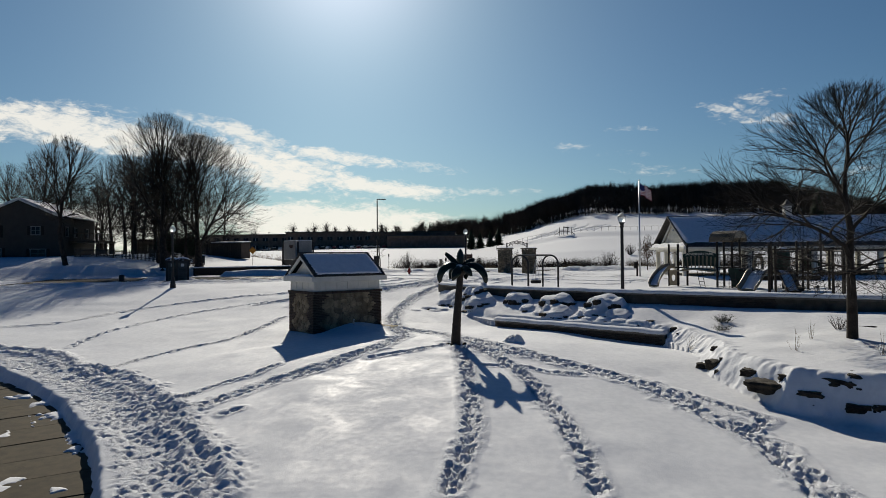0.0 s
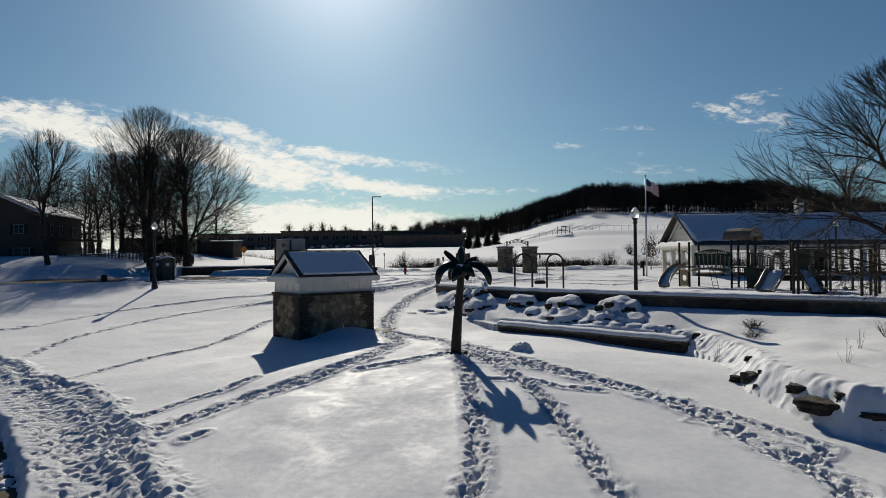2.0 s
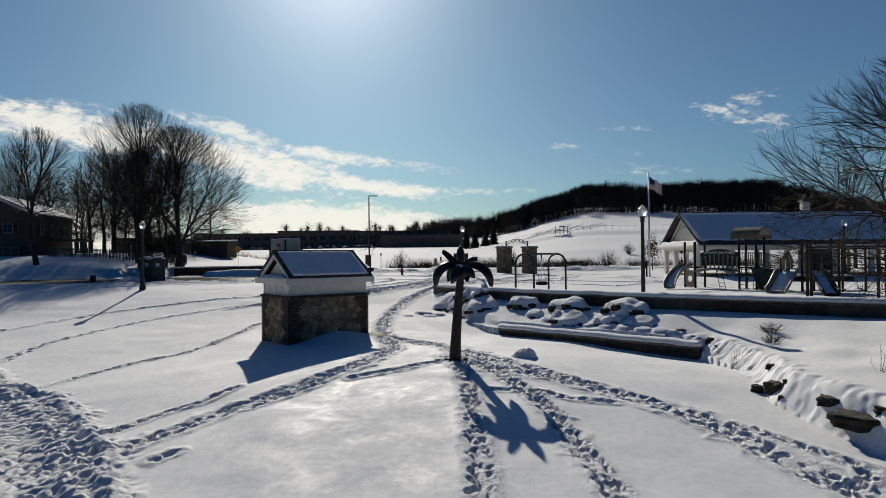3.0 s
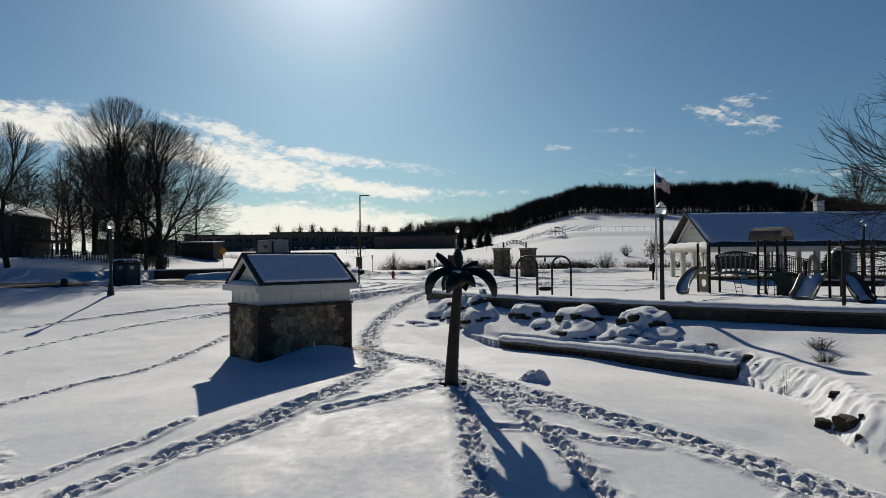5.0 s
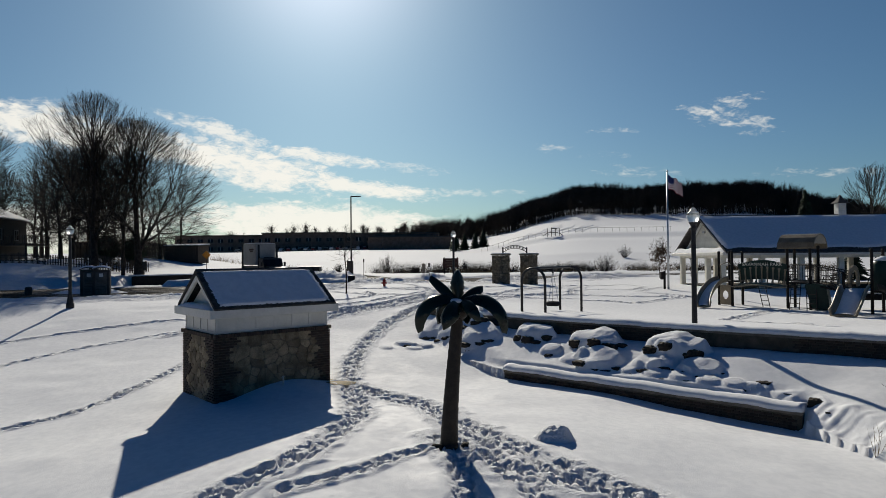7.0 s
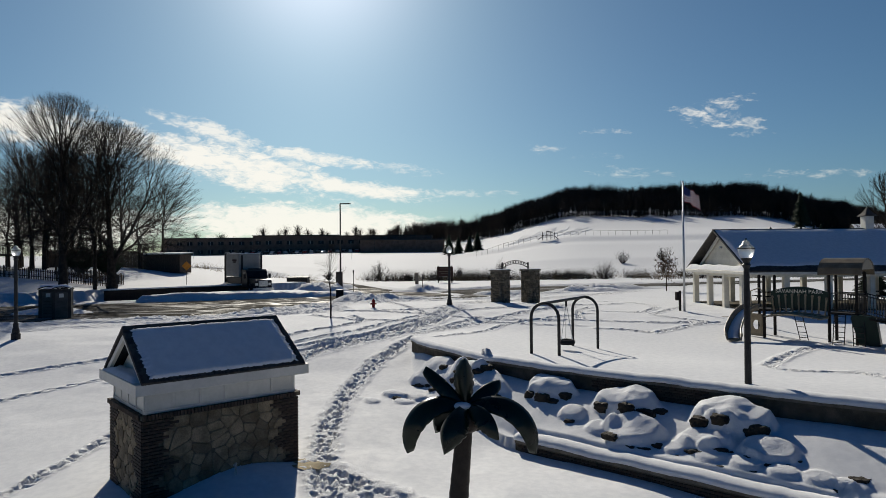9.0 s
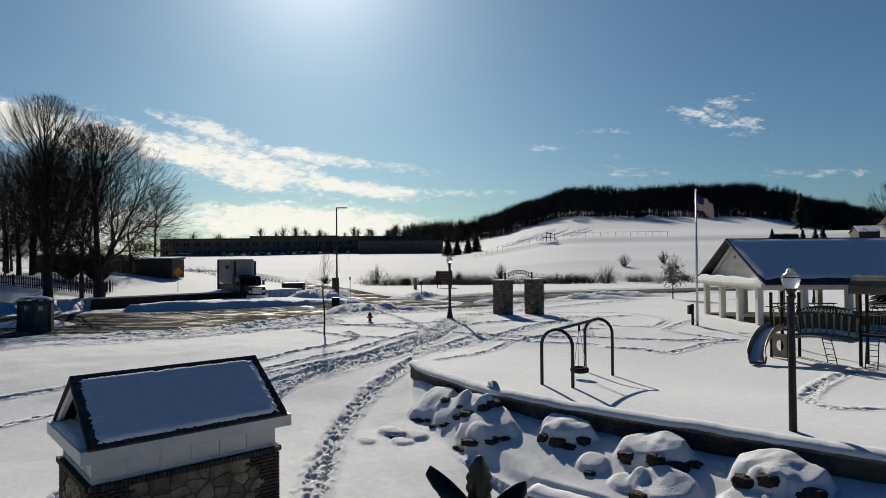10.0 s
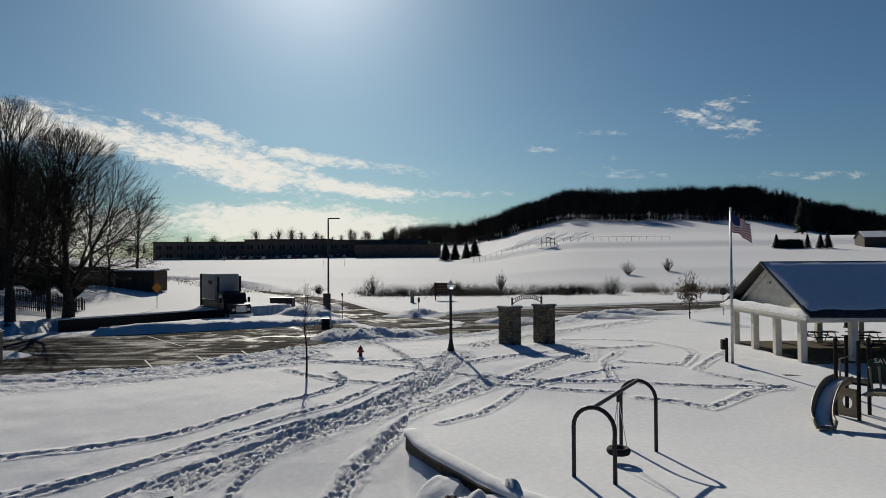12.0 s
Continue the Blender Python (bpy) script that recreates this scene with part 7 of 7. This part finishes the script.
def picket_fence(pts, label, tall=1.1, gap=0.16, solid=False):
    root = thing("board_fence" if solid else "picket_fence", label, "fence", pose(0, 0, 0))
    line = resample([(a, b, 0) for a, b in pts], gap, 0)
    bm0 = bmesh.new()
    if solid:
        box(bm0, (0, 0, tall / 2), (gap - 0.01, 0.03, tall))
    else:
        prism(bm0, [(-0.04, 0), (0.04, 0), (0.04, tall - 0.06), (0, tall), (-0.04, tall - 0.06)], -0.012, 0.012, "y")
    picket = finish(bm0, "picket", DARK_WOOD)
    zs = height(line[:, 0], line[:, 1], False)
    for i, (p, z) in enumerate(zip(line, zs)):
        q = line[min(i + 1, len(line) - 1)] - line[max(i - 1, 0)]
        ob = new("board" if solid else "picket", picket)
        ob.parent = root
        ob.matrix_local = pose(p[0], p[1], z + 0.0, 0, 0, math.degrees(math.atan2(q[1], q[0])))
    for h in (0.3, tall - 0.25):
        bm = bmesh.new()
        pipe(bm, [(p[0], p[1], z + h) for p, z in list(zip(line, zs))[::8]], 0.035, 4)
        part("rail", bm, DARK_WOOD, root)
    for p, z in list(zip(line, zs))[::16]:
        bm = bmesh.new()
        box(bm, (p[0], p[1] + 0.06, z + tall / 2), (0.1, 0.1, tall + 0.2))
        part("post", bm, DARK_WOOD, root)


picket_fence([(-33.0, 76.0), (-42.0, 74.6), (-49.0, 76.5)], "dark wooden picket fence along the yard")
picket_fence([(-41.0, 80.0), (-33.0, 78.6)], "dark wooden picket fence at the back of the yard")
picket_fence([(-52.0, 96.5), (-39.5, 98.0)], "tall dark board fence behind the lot", 2.3, 0.2, True)


def shed(x, y, rz, w, d, h, label, mat):
    root = thing("shed", label, "shed", pose(x, y, up(x, y), 0, 0, rz))
    bm = bmesh.new()
    box(bm, (0, 0, h / 2 - 0.1), (w, d, h + 0.2))
    part("wall", bm, mat, root)
    bm = bmesh.new()
    box(bm, (0, 0, h + 0.06), (w + 0.4, d + 0.4, 0.12), rx=3)
    part("roof", bm, SHINGLE, root)
    bm = bmesh.new()
    box(bm, (0, 0, h + 0.19), (w + 0.3, d + 0.3, 0.16), rx=3, bevel=0.05)
    part("roof_snow", bm, SNOW_CAP, root)
    for k in range(int(w / 0.3)):
        bm = bmesh.new()
        box(bm, (-w / 2 + 0.15 + k * 0.3, -d / 2 - 0.012, h / 2), (0.03, 0.02, h))
        part("batten", bm, mat, root)


shed(-36.9, 99.0, -6, 5.0, 3.2, 2.3, "dark wooden shed with a snow-covered flat roof", DARK_WOOD)


def gable_house(name, x, y, z, rz, w, d, h, rise, label, wall, wins, deck=False):
    """A house whose gable faces -y."""
    root = thing(name, label, "house", pose(x, y, z, 0, 0, rz))
    bm = bmesh.new()
    prism(bm, [(-w / 2, -0.6), (w / 2, -0.6), (w / 2, h), (0, h + rise), (-w / 2, h)], 0, d, "y")
    part("wall", bm, wall, root)
    n = int(h / 0.4)
    for k in range(n):
        bm = bmesh.new()
        box(bm, (0, -0.008, 0.2 + k * 0.4), (w + 0.01, 0.02, 0.02))
        part("clapboard_line", bm, wall, root)
    pitch = math.degrees(math.atan2(rise, w / 2))
    sl = math.hypot(rise, w / 2) + 0.5
    for s in (-1, 1):
        m = Matrix.Translation((s * w / 4, d / 2, h + rise / 2 + 0.1)) @ pose(0, 0, 0, 0, s * pitch, 0)
        bm = bmesh.new()
        box(bm, (s * 0.2, 0, 0), (sl, d + 0.8, 0.14))
        roof = part("roof", bm, SHINGLE, root)
        roof.matrix_local = m
        bm = bmesh.new()
        box(bm, (s * 0.2, 0, 0.14), (sl - 0.25, d + 0.5, 0.14), bevel=0.05)
        part("roof_snow", bm, SNOW_CAP, root).matrix_local = m
        bm = bmesh.new()
        box(bm, (s * 0.2, -d / 2 - 0.42, -0.05), (sl, 0.05, 0.24))
        part("rake_board", bm, PAINT_WHITE, root).matrix_local = m
    for face, u, zc, ww, wh in wins:
        m = pose(u, -0.02, zc) if face == "front" else pose(w / 2 + 0.02, u, zc, 0, 0, 90)
        bm = bmesh.new()
        for c, s in (((0, 0, wh / 2), (ww + 0.2, 0.06, 0.1)), ((0, 0, -wh / 2), (ww + 0.2, 0.1, 0.1)), ((-ww / 2, 0, 0), (0.1, 0.06, wh)), ((ww / 2, 0, 0), (0.1, 0.06, wh)), ((0, 0, 0), (0.05, 0.05, wh)), ((0, 0, 0), (ww, 0.05, 0.04))):
            box(bm, c, s)
        win = part("window", bm, TRIM_GREY, root, "pale framed window")
        win.matrix_local = m
        bm = bmesh.new()
        box(bm, (0, 0.03, 0), (ww, 0.03, wh))
        part("pane", bm, DARK_GLASS, win)
        for s in (-1, 1):
            bm = bmesh.new()
            box(bm, (s * (ww / 2 + 0.28), 0, 0), (0.36, 0.05, wh + 0.1), bevel=0.01)
            part("shutter", bm, BROWN_POST, win)
    return root


home = gable_house("house", -57.6, 78.6, 3.5, 11, 10.2, 11.5, 5.5, 2.3, "grey two-storey house with snowy roof and dark shutters", HOUSE_WALL,
                   [("front", -3.0, 3.6, 1.0, 1.5), ("front", -3.0, 0.8, 1.5, 1.1), ("front", 1.9, 3.7, 1.1, 1.1), ("front", 2.2, 0.7, 1.9, 1.1), ("right", 1.6, 3.6, 0.9, 1.3), ("right", 4.4, 3.6, 0.9, 1.3), ("right", 8.6, 3.6, 0.9, 1.3)])
bm = bmesh.new()
box(bm, (7.0, 5.4, 2.3), (4.0, 6.5, 0.25))
deck = part("deck", bm, DARK_WOOD, home, "raised wooden deck with railing")
for x, y in ((8.8, 2.4), (8.8, 5.4), (8.8, 8.4)):
    bm = bmesh.new()
    box(bm, (x, y, 1.0), (0.18, 0.18, 2.8))
    part("deck_post", bm, DARK_WOOD, deck)
bm = bmesh.new()
for k in range(34):
    box(bm, (5.2 + (k if k < 16 else 16) * 0.235, 2.2 if k < 16 else 2.2 + (k - 16) * 0.36, 2.9), (0.05, 0.05, 1.0))
box(bm, (7.0, 2.2, 3.4), (4.0, 0.09, 0.09))
box(bm, (8.95, 5.4, 3.4), (0.09, 6.5, 0.09))
part("railing", bm, DARK_WOOD, deck)
far_house = gable_house("house", 170.0, 236.0, up(170, 236), 70, 12.0, 18.0, 3.4, 2.2, "low tan house with snowy roof on the far rise", HOUSE_WALL, [("front", 0, 1.6, 1.6, 1.2), ("right", 6, 1.6, 1.6, 1.2)])


def sign_post(x, y, label, tall, shape, mat, size, z=None, rz=0.0, name="road_sign"):
    root = thing(name, label, "sign", pose(x, y, up(x, y) if z is None else z, 0, 0, rz))
    bm = bmesh.new()
    rod(bm, (0, 0, -0.3), (0, 0, tall), 0.035, n=8)
    part("post", bm, STEEL_DARK, root)
    bm = bmesh.new()
    k = {"diamond": 4, "octagon": 8}.get(shape)
    if k:
        a0 = 0 if shape == "diamond" else math.pi / 8
        prism(bm, [(size * math.cos(a0 + n * math.tau / k), tall + size * math.sin(a0 + n * math.tau / k)) for n in range(k)], -0.05, -0.03, "y")
    else:
        box(bm, (0, -0.04, tall - size), (size * 0.9, 0.02, size * 2), bevel=0.005)
    part("panel", bm, mat, root)


sign_post(-28.0, 82.8, "orange diamond warning sign on a thin post", 2.1, "diamond", YELLOW_PAINT, 0.52)
sign_post(-31.0, 73.4, "narrow dark sign on a post by the low wall", 2.3, "plate", TOILET_GREY, 0.45, name="street_sign")
sign_post(29.0, 81.0, "back of an octagonal stop sign at the roadside", 2.4, "octagon", STEEL_DARK, 0.4, name="stop_sign")
sign_post(-1.5, 83.5, "small dark marker post on the snowy island", 1.5, "plate", TOILET_GREY, 0.25, name="marker_post")
sign_post(-9.3, 83.0, "small sign on a thin post by the road", 2.6, "plate", STEEL_DARK, 0.18, name="marker_post")

# fire hydrant
hy = thing("fire_hydrant", "red fire hydrant standing in trodden snow", "hydrant", pose(-4.13, 53.62, 1.62))
bm = bmesh.new()
lathe(bm, [(0.15, 0.0), (0.15, 0.06), (0.10, 0.08), (0.10, 0.42), (0.13, 0.44), (0.13, 0.48), (0.11, 0.56), (0.05, 0.62), (0.03, 0.68)], 14)
part("barrel", bm, RED_PAINT, hy)
for d in ((0.2, 0, 0.34), (-0.2, 0, 0.34), (0, -0.22, 0.3)):
    bm = bmesh.new()
    rod(bm, (0, 0, d[2]), d, 0.06, n=10)
    part("outlet_cap", bm, RED_PAINT, hy)

# tall road light
tl = thing("road_light", "tall slim grey road light with a flat arm", "street lamp", pose(-11.38, 87.1, 1.25))
bm = bmesh.new()
lathe(bm, [(0.2, -0.2), (0.19, 0.05), (0.11, 0.1), (0.075, 10.3)], 10)
part("pole", bm, STEEL_DARK, tl)
bm = bmesh.new()
box(bm, (0.6, 0, 10.35), (1.3, 0.22, 0.12), bevel=0.03)
part("head", bm, STEEL_DARK, tl)
bm = bmesh.new()
box(bm, (-0.05, -0.35, 1.1), (0.75, 0.5, 2.3), bevel=0.04)
thing("control_cabinet", "grey traffic control cabinet at the lamp's foot", "cabinet", pose(-11.4, 86.9, 1.25), bm, STEEL_DARK)
for x, y, s, nm in ((-9.4, 73.5, (0.7, 0.45, 0.9), "meter_box"), (-17.6, 92.5, (2.6, 1.6, 1.1), "dumpster"), (-2.8, 104.0, (0.5, 0.5, 1.7), "stone_marker")):
    bm = bmesh.new()
    box(bm, (0, 0, s[2] / 2 - 0.05), s, bevel=0.04)
    box(bm, (0, 0, s[2] - 0.06), (s[0] + 0.06, s[1] + 0.06, 0.08), bevel=0.02)
    thing(nm, {"meter_box": "small dark utility box in the snow", "dumpster": "dark green steel waste container by the lane", "stone_marker": "pale square marker post by the road"}[nm], nm.replace("_", " "), pose(x, y, up(x, y)), bm, COPING if nm == "stone_marker" else TRUCK_PAINT)

# brown board by the road
br = thing("notice_board", "dark brown sign board on two posts past the road", "sign", pose(1.4, 109.0, up(1.4, 109.0)))
for x in (-1.05, 1.05):
    bm = bmesh.new()
    box(bm, (x, 0, 1.2), (0.16, 0.16, 2.9), bevel=0.01)
    part("post", bm, BROWN_POST, br)
bm = bmesh.new()
box(bm, (0, -0.04, 1.75), (2.5, 0.1, 1.5), bevel=0.02)
bd = part("board", bm, SIGN_BROWN, br)
for z, w in ((2.15, 1.5), (1.75, 1.9), (1.4, 1.3)):
    bm = bmesh.new()
    box(bm, (0, -0.1, z), (w, 0.02, 0.09))
    part("text_bar", bm, TAN_ROOF, bd)


# ---- truck ----
def truck():
    root = thing("container_truck", "dark flatbed truck carrying a white storage container", "truck", pose(-19.8, 81.3, 1.2, 0, 0, -54))
    # forward is +x
    bm = bmesh.new()
    box(bm, (-3.2, 0, 0.85), (9.2, 0.9, 0.28), bevel=0.02)
    part("chassis", bm, TRUCK_PAINT, root)
    bm = bmesh.new()
    box(bm, (-4.6, 0, 1.45), (6.4, 2.0, 0.7), bevel=0.02)
    part("flatbed", bm, TRUCK_PAINT, root)
    bm = bmesh.new()
    box(bm, (-4.2, 0, 3.17), (4.3, 2.45, 2.6), bevel=0.03)
    cont = part("container", bm, BOX_WHITE, root, "white steel storage container")
    for s in (-1, 1):
        for k in range(20):
            bm = bmesh.new()
            box(bm, (-6.25 + k * 0.215, s * 1.235, 3.17), (0.08, 0.03, 2.35))
            part("rib", bm, BOX_WHITE, cont)
    bm = bmesh.new()
    box(bm, (-3.4, -1.262, 3.75), (1.5, 0.012, 0.2))
    part("text_bar", bm, SIGN_BROWN, cont)
    bm = bmesh.new()
    box(bm, (-3.4, -1.262, 3.55), (1.0, 0.012, 0.16))
    part("text_bar", bm, SIGN_BROWN, cont)
    bm = bmesh.new()
    box(bm, (-4.2, 0, 4.5), (4.3, 2.4, 0.08), bevel=0.03)
    part("container_snow", bm, SNOW_CAP, cont)
    for x, y in ((-6.9, -1.15), (-6.9, 1.15), (-1.35, -1.1), (-1.35, 1.1)):
        bm = bmesh.new()
        box(bm, (x, y, 2.8 if x < -5 else 2.75), (0.2, 0.2, 3.4 if x < -5 else 3.1), bevel=0.02)
        part("stake" if x < -5 else "exhaust_pipe", bm, TRUCK_PAINT, root)
    bm = bmesh.new()
    prism(bm, [(-1.2, 0.8), (0.5, 0.8), (0.5, 1.75), (0.15, 2.55), (-0.1, 2.72), (-1.2, 2.72)], -1.15, 1.15, "y")
    cab = part("cab", bm, TRUCK_PAINT, root, "dark cab")
    bm = bmesh.new()
    prism(bm, [(0.5, 0.75), (2.1, 0.75), (2.15, 1.45), (1.9, 1.62), (0.5, 1.78)], -0.95, 0.95, "y")
    part("bonnet", bm, TRUCK_PAINT, root)
    bm = bmesh.new()
    prism(bm, [(0.52, 1.82), (0.17, 2.52), (0.2, 2.53), (0.55, 1.84)], -1.02, 1.02, "y")
    part("windscreen", bm, DARK_GLASS, cab)
    for s in (-1, 1):
        bm = bmesh.new()
        box(bm, (-0.4, s * 1.155, 2.15), (0.8, 0.02, 0.65), bevel=0.005)
        part("side_window", bm, DARK_GLASS, cab)
        bm = bmesh.new()
        box(bm, (0.35, s * 1.4, 2.0), (0.12, 0.25, 0.5), bevel=0.03)
        part("mirror", bm, TRUCK_PAINT, cab)
        bm = bmesh.new()
        box(bm, (2.14, s * 0.72, 1.15), (0.06, 0.3, 0.26), bevel=0.02)
        part("headlight", bm, STEEL, root)
        bm = bmesh.new()
        pipe(bm, [(0.55 + 0.62 * (1 - math.cos(a)), s * 1.0, 0.5 + 0.62 * math.sin(a)) for a in np.linspace(0.1, 3.0, 9)], 0.14, 6)
        part("fender", bm, TRUCK_PAINT, root)
    bm = bmesh.new()
    box(bm, (2.17, 0, 1.2), (0.06, 1.0, 0.6), bevel=0.02)
    for k in range(6):
        box(bm, (2.21, 0, 0.95 + k * 0.1), (0.02, 0.92, 0.04))
    part("grille", bm, STEEL, root, "bright grille")
    bm = bmesh.new()
    box(bm, (2.25, 0, 0.62), (0.2, 2.3, 0.32), bevel=0.04)
    part("bumper", bm, STEEL, root)
    bm = bmesh.new()
    box(bm, (-0.5, 0, 2.78), (0.3, 1.5, 0.1), bevel=0.03)
    part("light_bar", bm, TRUCK_PAINT, cab)
    for x in (1.15, -4.9, -6.2):
        for s in (-1, 1):
            bm = bmesh.new()
            rod(bm, (x, s * 0.82, 0.5), (x, s * 1.15, 0.5), 0.5, n=22)
            wheel = part("wheel", bm, RUBBER, root)
            bm = bmesh.new()
            rod(bm, (x, s * 1.1, 0.5), (x, s * 1.17, 0.5), 0.27, 0.2, n=14)
            part("rim", bm, STEEL, wheel)


truck()


# ---- school and far field ----
def school():
    gz = 6.7
    root = thing("school", "long low brown brick school beyond the snowy field", "school building", pose(0, 0, 0))
    for n, (x0, x1, y0, h) in enumerate([(-140, -92, 338, 9.6), (-92, -50, 330, 10.4), (-50, -2, 324, 9.8), (-36, 4, 312, 7.4)]):
        bm = bmesh.new()
        box(bm, ((x0 + x1) / 2, y0 + 12, gz + h / 2 - 0.5), (x1 - x0, 24, h + 1))
        wing = part("wall", bm, SCHOOL_BRICK, root)
        bm = bmesh.new()
        box(bm, ((x0 + x1) / 2, y0 + 12, gz + h + 0.15), (x1 - x0 + 0.8, 24.8, 0.5))
        part("parapet", bm, SHINGLE, wing)
        if n == 3:
            continue
        for fl in (2.0, 6.2):
            k = int((x1 - x0) / 5)
            for i in range(k):
                bm = bmesh.new()
                box(bm, (x0 + (i + 0.5) * (x1 - x0) / k, y0 - 0.05, gz + fl + 0.8), (2.6, 0.25, 1.7))
                w = part("window", bm, DARK_GLASS, wing)
                bm = bmesh.new()
                box(bm, (x0 + (i + 0.5) * (x1 - x0) / k, y0 - 0.12, gz + fl + 0.8), (0.12, 0.2, 1.7))
                part("mullion", bm, STEEL, w)
    bm = bmesh.new()
    box(bm, (-30, 323, gz + 1.6), (14, 2, 0.4))
    part("canopy", bm, PAINT_WHITE, root)


school()


def parked_car(x, y, z, rz, mat):
    root = thing("parked_car", "parked car with snow on its roof by the school", "car", pose(x, y, z, 0, 0, rz), group="school car park")
    bm = bmesh.new()
    prism(bm, [(-2.1, 0.35), (2.1, 0.35), (2.15, 0.75), (1.3, 0.9), (0.7, 1.42), (-1.1, 1.45), (-1.7, 0.95), (-2.15, 0.85)], -0.85, 0.85, "y")
    body = part("body", bm, mat, root)
    bm = bmesh.new()
    prism(bm, [(1.1, 0.95), (0.62, 1.36), (-1.0, 1.38), (-1.45, 0.98)], -0.87, 0.87, "y")
    part("glass", bm, DARK_GLASS, body)
    bm = bmesh.new()
    box(bm, (-0.2, 0, 1.5), (1.7, 1.5, 0.1), bevel=0.04)
    part("roof_snow", bm, SNOW_CAP, body)
    for x2 in (-1.3, 1.3):
        for s in (-1, 1):
            bm = bmesh.new()
            rod(bm, (x2, s * 0.65, 0.33), (x2, s * 0.88, 0.33), 0.33, n=12)
            part("wheel", bm, RUBBER, root)
    return root


cars = [parked_car(-100, 316, up(-100, 316), 80, m) for m in (BOX_WHITE, TRUCK_PAINT, STEEL, RED_PAINT)]
rng = random.Random(2)
for k in range(26):
    cx = -97 + k * 3.1
    copy_thing(cars[k % 4], pose(cx, 315 + rng.random(), up(cx, 315) + 0.05, 0, 0, 78 + rng.random() * 24))


def goal(x, y, rz):
    root = thing("football_goal", "white football goal frame on the snowy field", "goal", pose(x, y, up(x, y), 0, 0, rz), group="goals")
    bm = bmesh.new()
    pipe(bm, [(-3.6, 0, 0), (-3.6, 0, 2.4), (3.6, 0, 2.4), (3.6, 0, 0)], 0.07, 6)
    part("frame", bm, STEEL, root)


goal(-95.0, 250, 20)
goal(-32.0, 225, 30)


def climber(x, y):
    root = thing("far_climber", "small dark play climber far up the slope", "playground", pose(x, y, up(x, y)))
    for px, py in ((-2.4, 0), (-0.8, 0), (0.8, 0.6), (2.2, 0.4)):
        bm = bmesh.new()
        rod(bm, (px, py, -0.2), (px, py, 3.0), 0.12, n=8)
        part("post", bm, BLACK_IRON, root)
    for c, s, r in (((0, 0.2, 1.5), (3.2, 1.4, 0.25), 0), ((-3.0, 0, 0.9), (2.6, 0.7, 0.2), -35), ((0.2, 0.3, 3.0), (2.2, 1.8, 0.3), 8), ((2.9, 0.4, 0.8), (2.0, 0.6, 0.2), 38)):
        bm = bmesh.new()
        box(bm, c, s, ry=r)
        part("panel", bm, BLACK_IRON, root)


climber(42.0, 246.0)
fence = thing("chain_fence", "thin wire fence along the far field", "fence", pose(0, 0, 0))
fp2 = resample([(14, 232, 0), (40, 258, 0), (92, 262, 0)], 3.0, 1)
for p in fp2:
    bm = bmesh.new()
    z = up(p[0], p[1])
    rod(bm, (p[0], p[1], z - 0.2), (p[0], p[1], z + 1.7), 0.05, n=6)
    part("post", bm, STEEL_DARK, fence)
bm = bmesh.new()
pipe(bm, [(p[0], p[1], up(p[0], p[1]) + 1.65) for p in fp2], 0.04, 5)
part("rail", bm, STEEL_DARK, fence)
for k, (x, y, h) in enumerate([(-28, 300, 9.0), (-62, 306, 9.0), (-92, 300, 9.0), (-122, 300, 9.0), (-9.0, 298, 8.0)]):
    lp = thing("car_park_light", "thin light pole in the school car park", "street lamp", pose(x, y, up(x, y)), group="car park lights")
    bm = bmesh.new()
    rod(bm, (0, 0, -0.2), (0, 0, h), 0.12, 0.08, 6)
    part("pole", bm, STEEL_DARK, lp)
    bm = bmesh.new()
    box(bm, (0.3, 0, h), (0.9, 0.3, 0.15))
    part("head", bm, STEEL_DARK, lp)

# sled tracks pressed into the hillside
sled = np.random.default_rng(23)
bm = bmesh.new()
for k in range(16):
    x0, y0 = 25.0 + 26.0 * k / 16 + sled.normal(0, 1), 272.0 - 34.0 * k / 16
    x1, y1 = 60.0 + 34.0 * k / 16 + sled.normal(0, 2), 396.0 - 20.0 * k / 16
    c = 0.15 + 0.35 * sled.random()
    pts = []
    for t in np.linspace(c * 0.5, 0.75 + 0.25 * sled.random(), 14):
        x, y = x0 + (x1 - x0) * t + 2 * math.sin(t * 5 + k), y0 + (y1 - y0) * t
        pts.append((x, y, float(height(np.array([x]), np.array([y]), False)[0])))
    sweep(bm, np.array(pts), [(0.8, -0.3), (0.35, 0.16), (0.0, 0.02), (-0.35, 0.16), (-0.8, -0.3)])
tagged(thing("sled_run", "hatched sled tracks pressed into the hillside snow", "snow", None, bm, SNOW), kind="stuff")

# young oak that keeps its dead leaves
ot = bare_tree("young_oak", 24.2, 77.5, "young oak still holding brown dead leaves", 77, 4.6, 1.5, 0.06, 110, low=0.25, belly=0.5, fork=0.25, tip_r=0.006)
g = np.random.default_rng(9)
n = 420
p = g.normal(0, 1, (n, 3)) * [0.45, 0.45, 0.6] + [0, 0, 2.5]
q = p + g.normal(0, 0.13, (n, 3))
v, f = spikes((p, q, np.full(n, 0.06)))
lv = new("dead_leaves", array_mesh("dead_leaves", v, f, DEAD_LEAF, False))
lv.parent = ot

# ---- bricks of the walls, last ----
cache = {}
brick_panel(wall_1, wall_pts, 4.2, 6.6, 0.88, 1.33, cache, 0.05)
brick_panel(wall_1, wall_pts, 10.4, 14.0, 0.88, 1.33, cache, 0.06)
brick_panel(wall_1, wall_pts, 17.6, 22.0, 0.88, 1.33, cache, 0.06)
brick_panel(ledge_1, ledge_pts, 0.1, 8.85, -0.52, -0.12, cache, 0.0, 280)
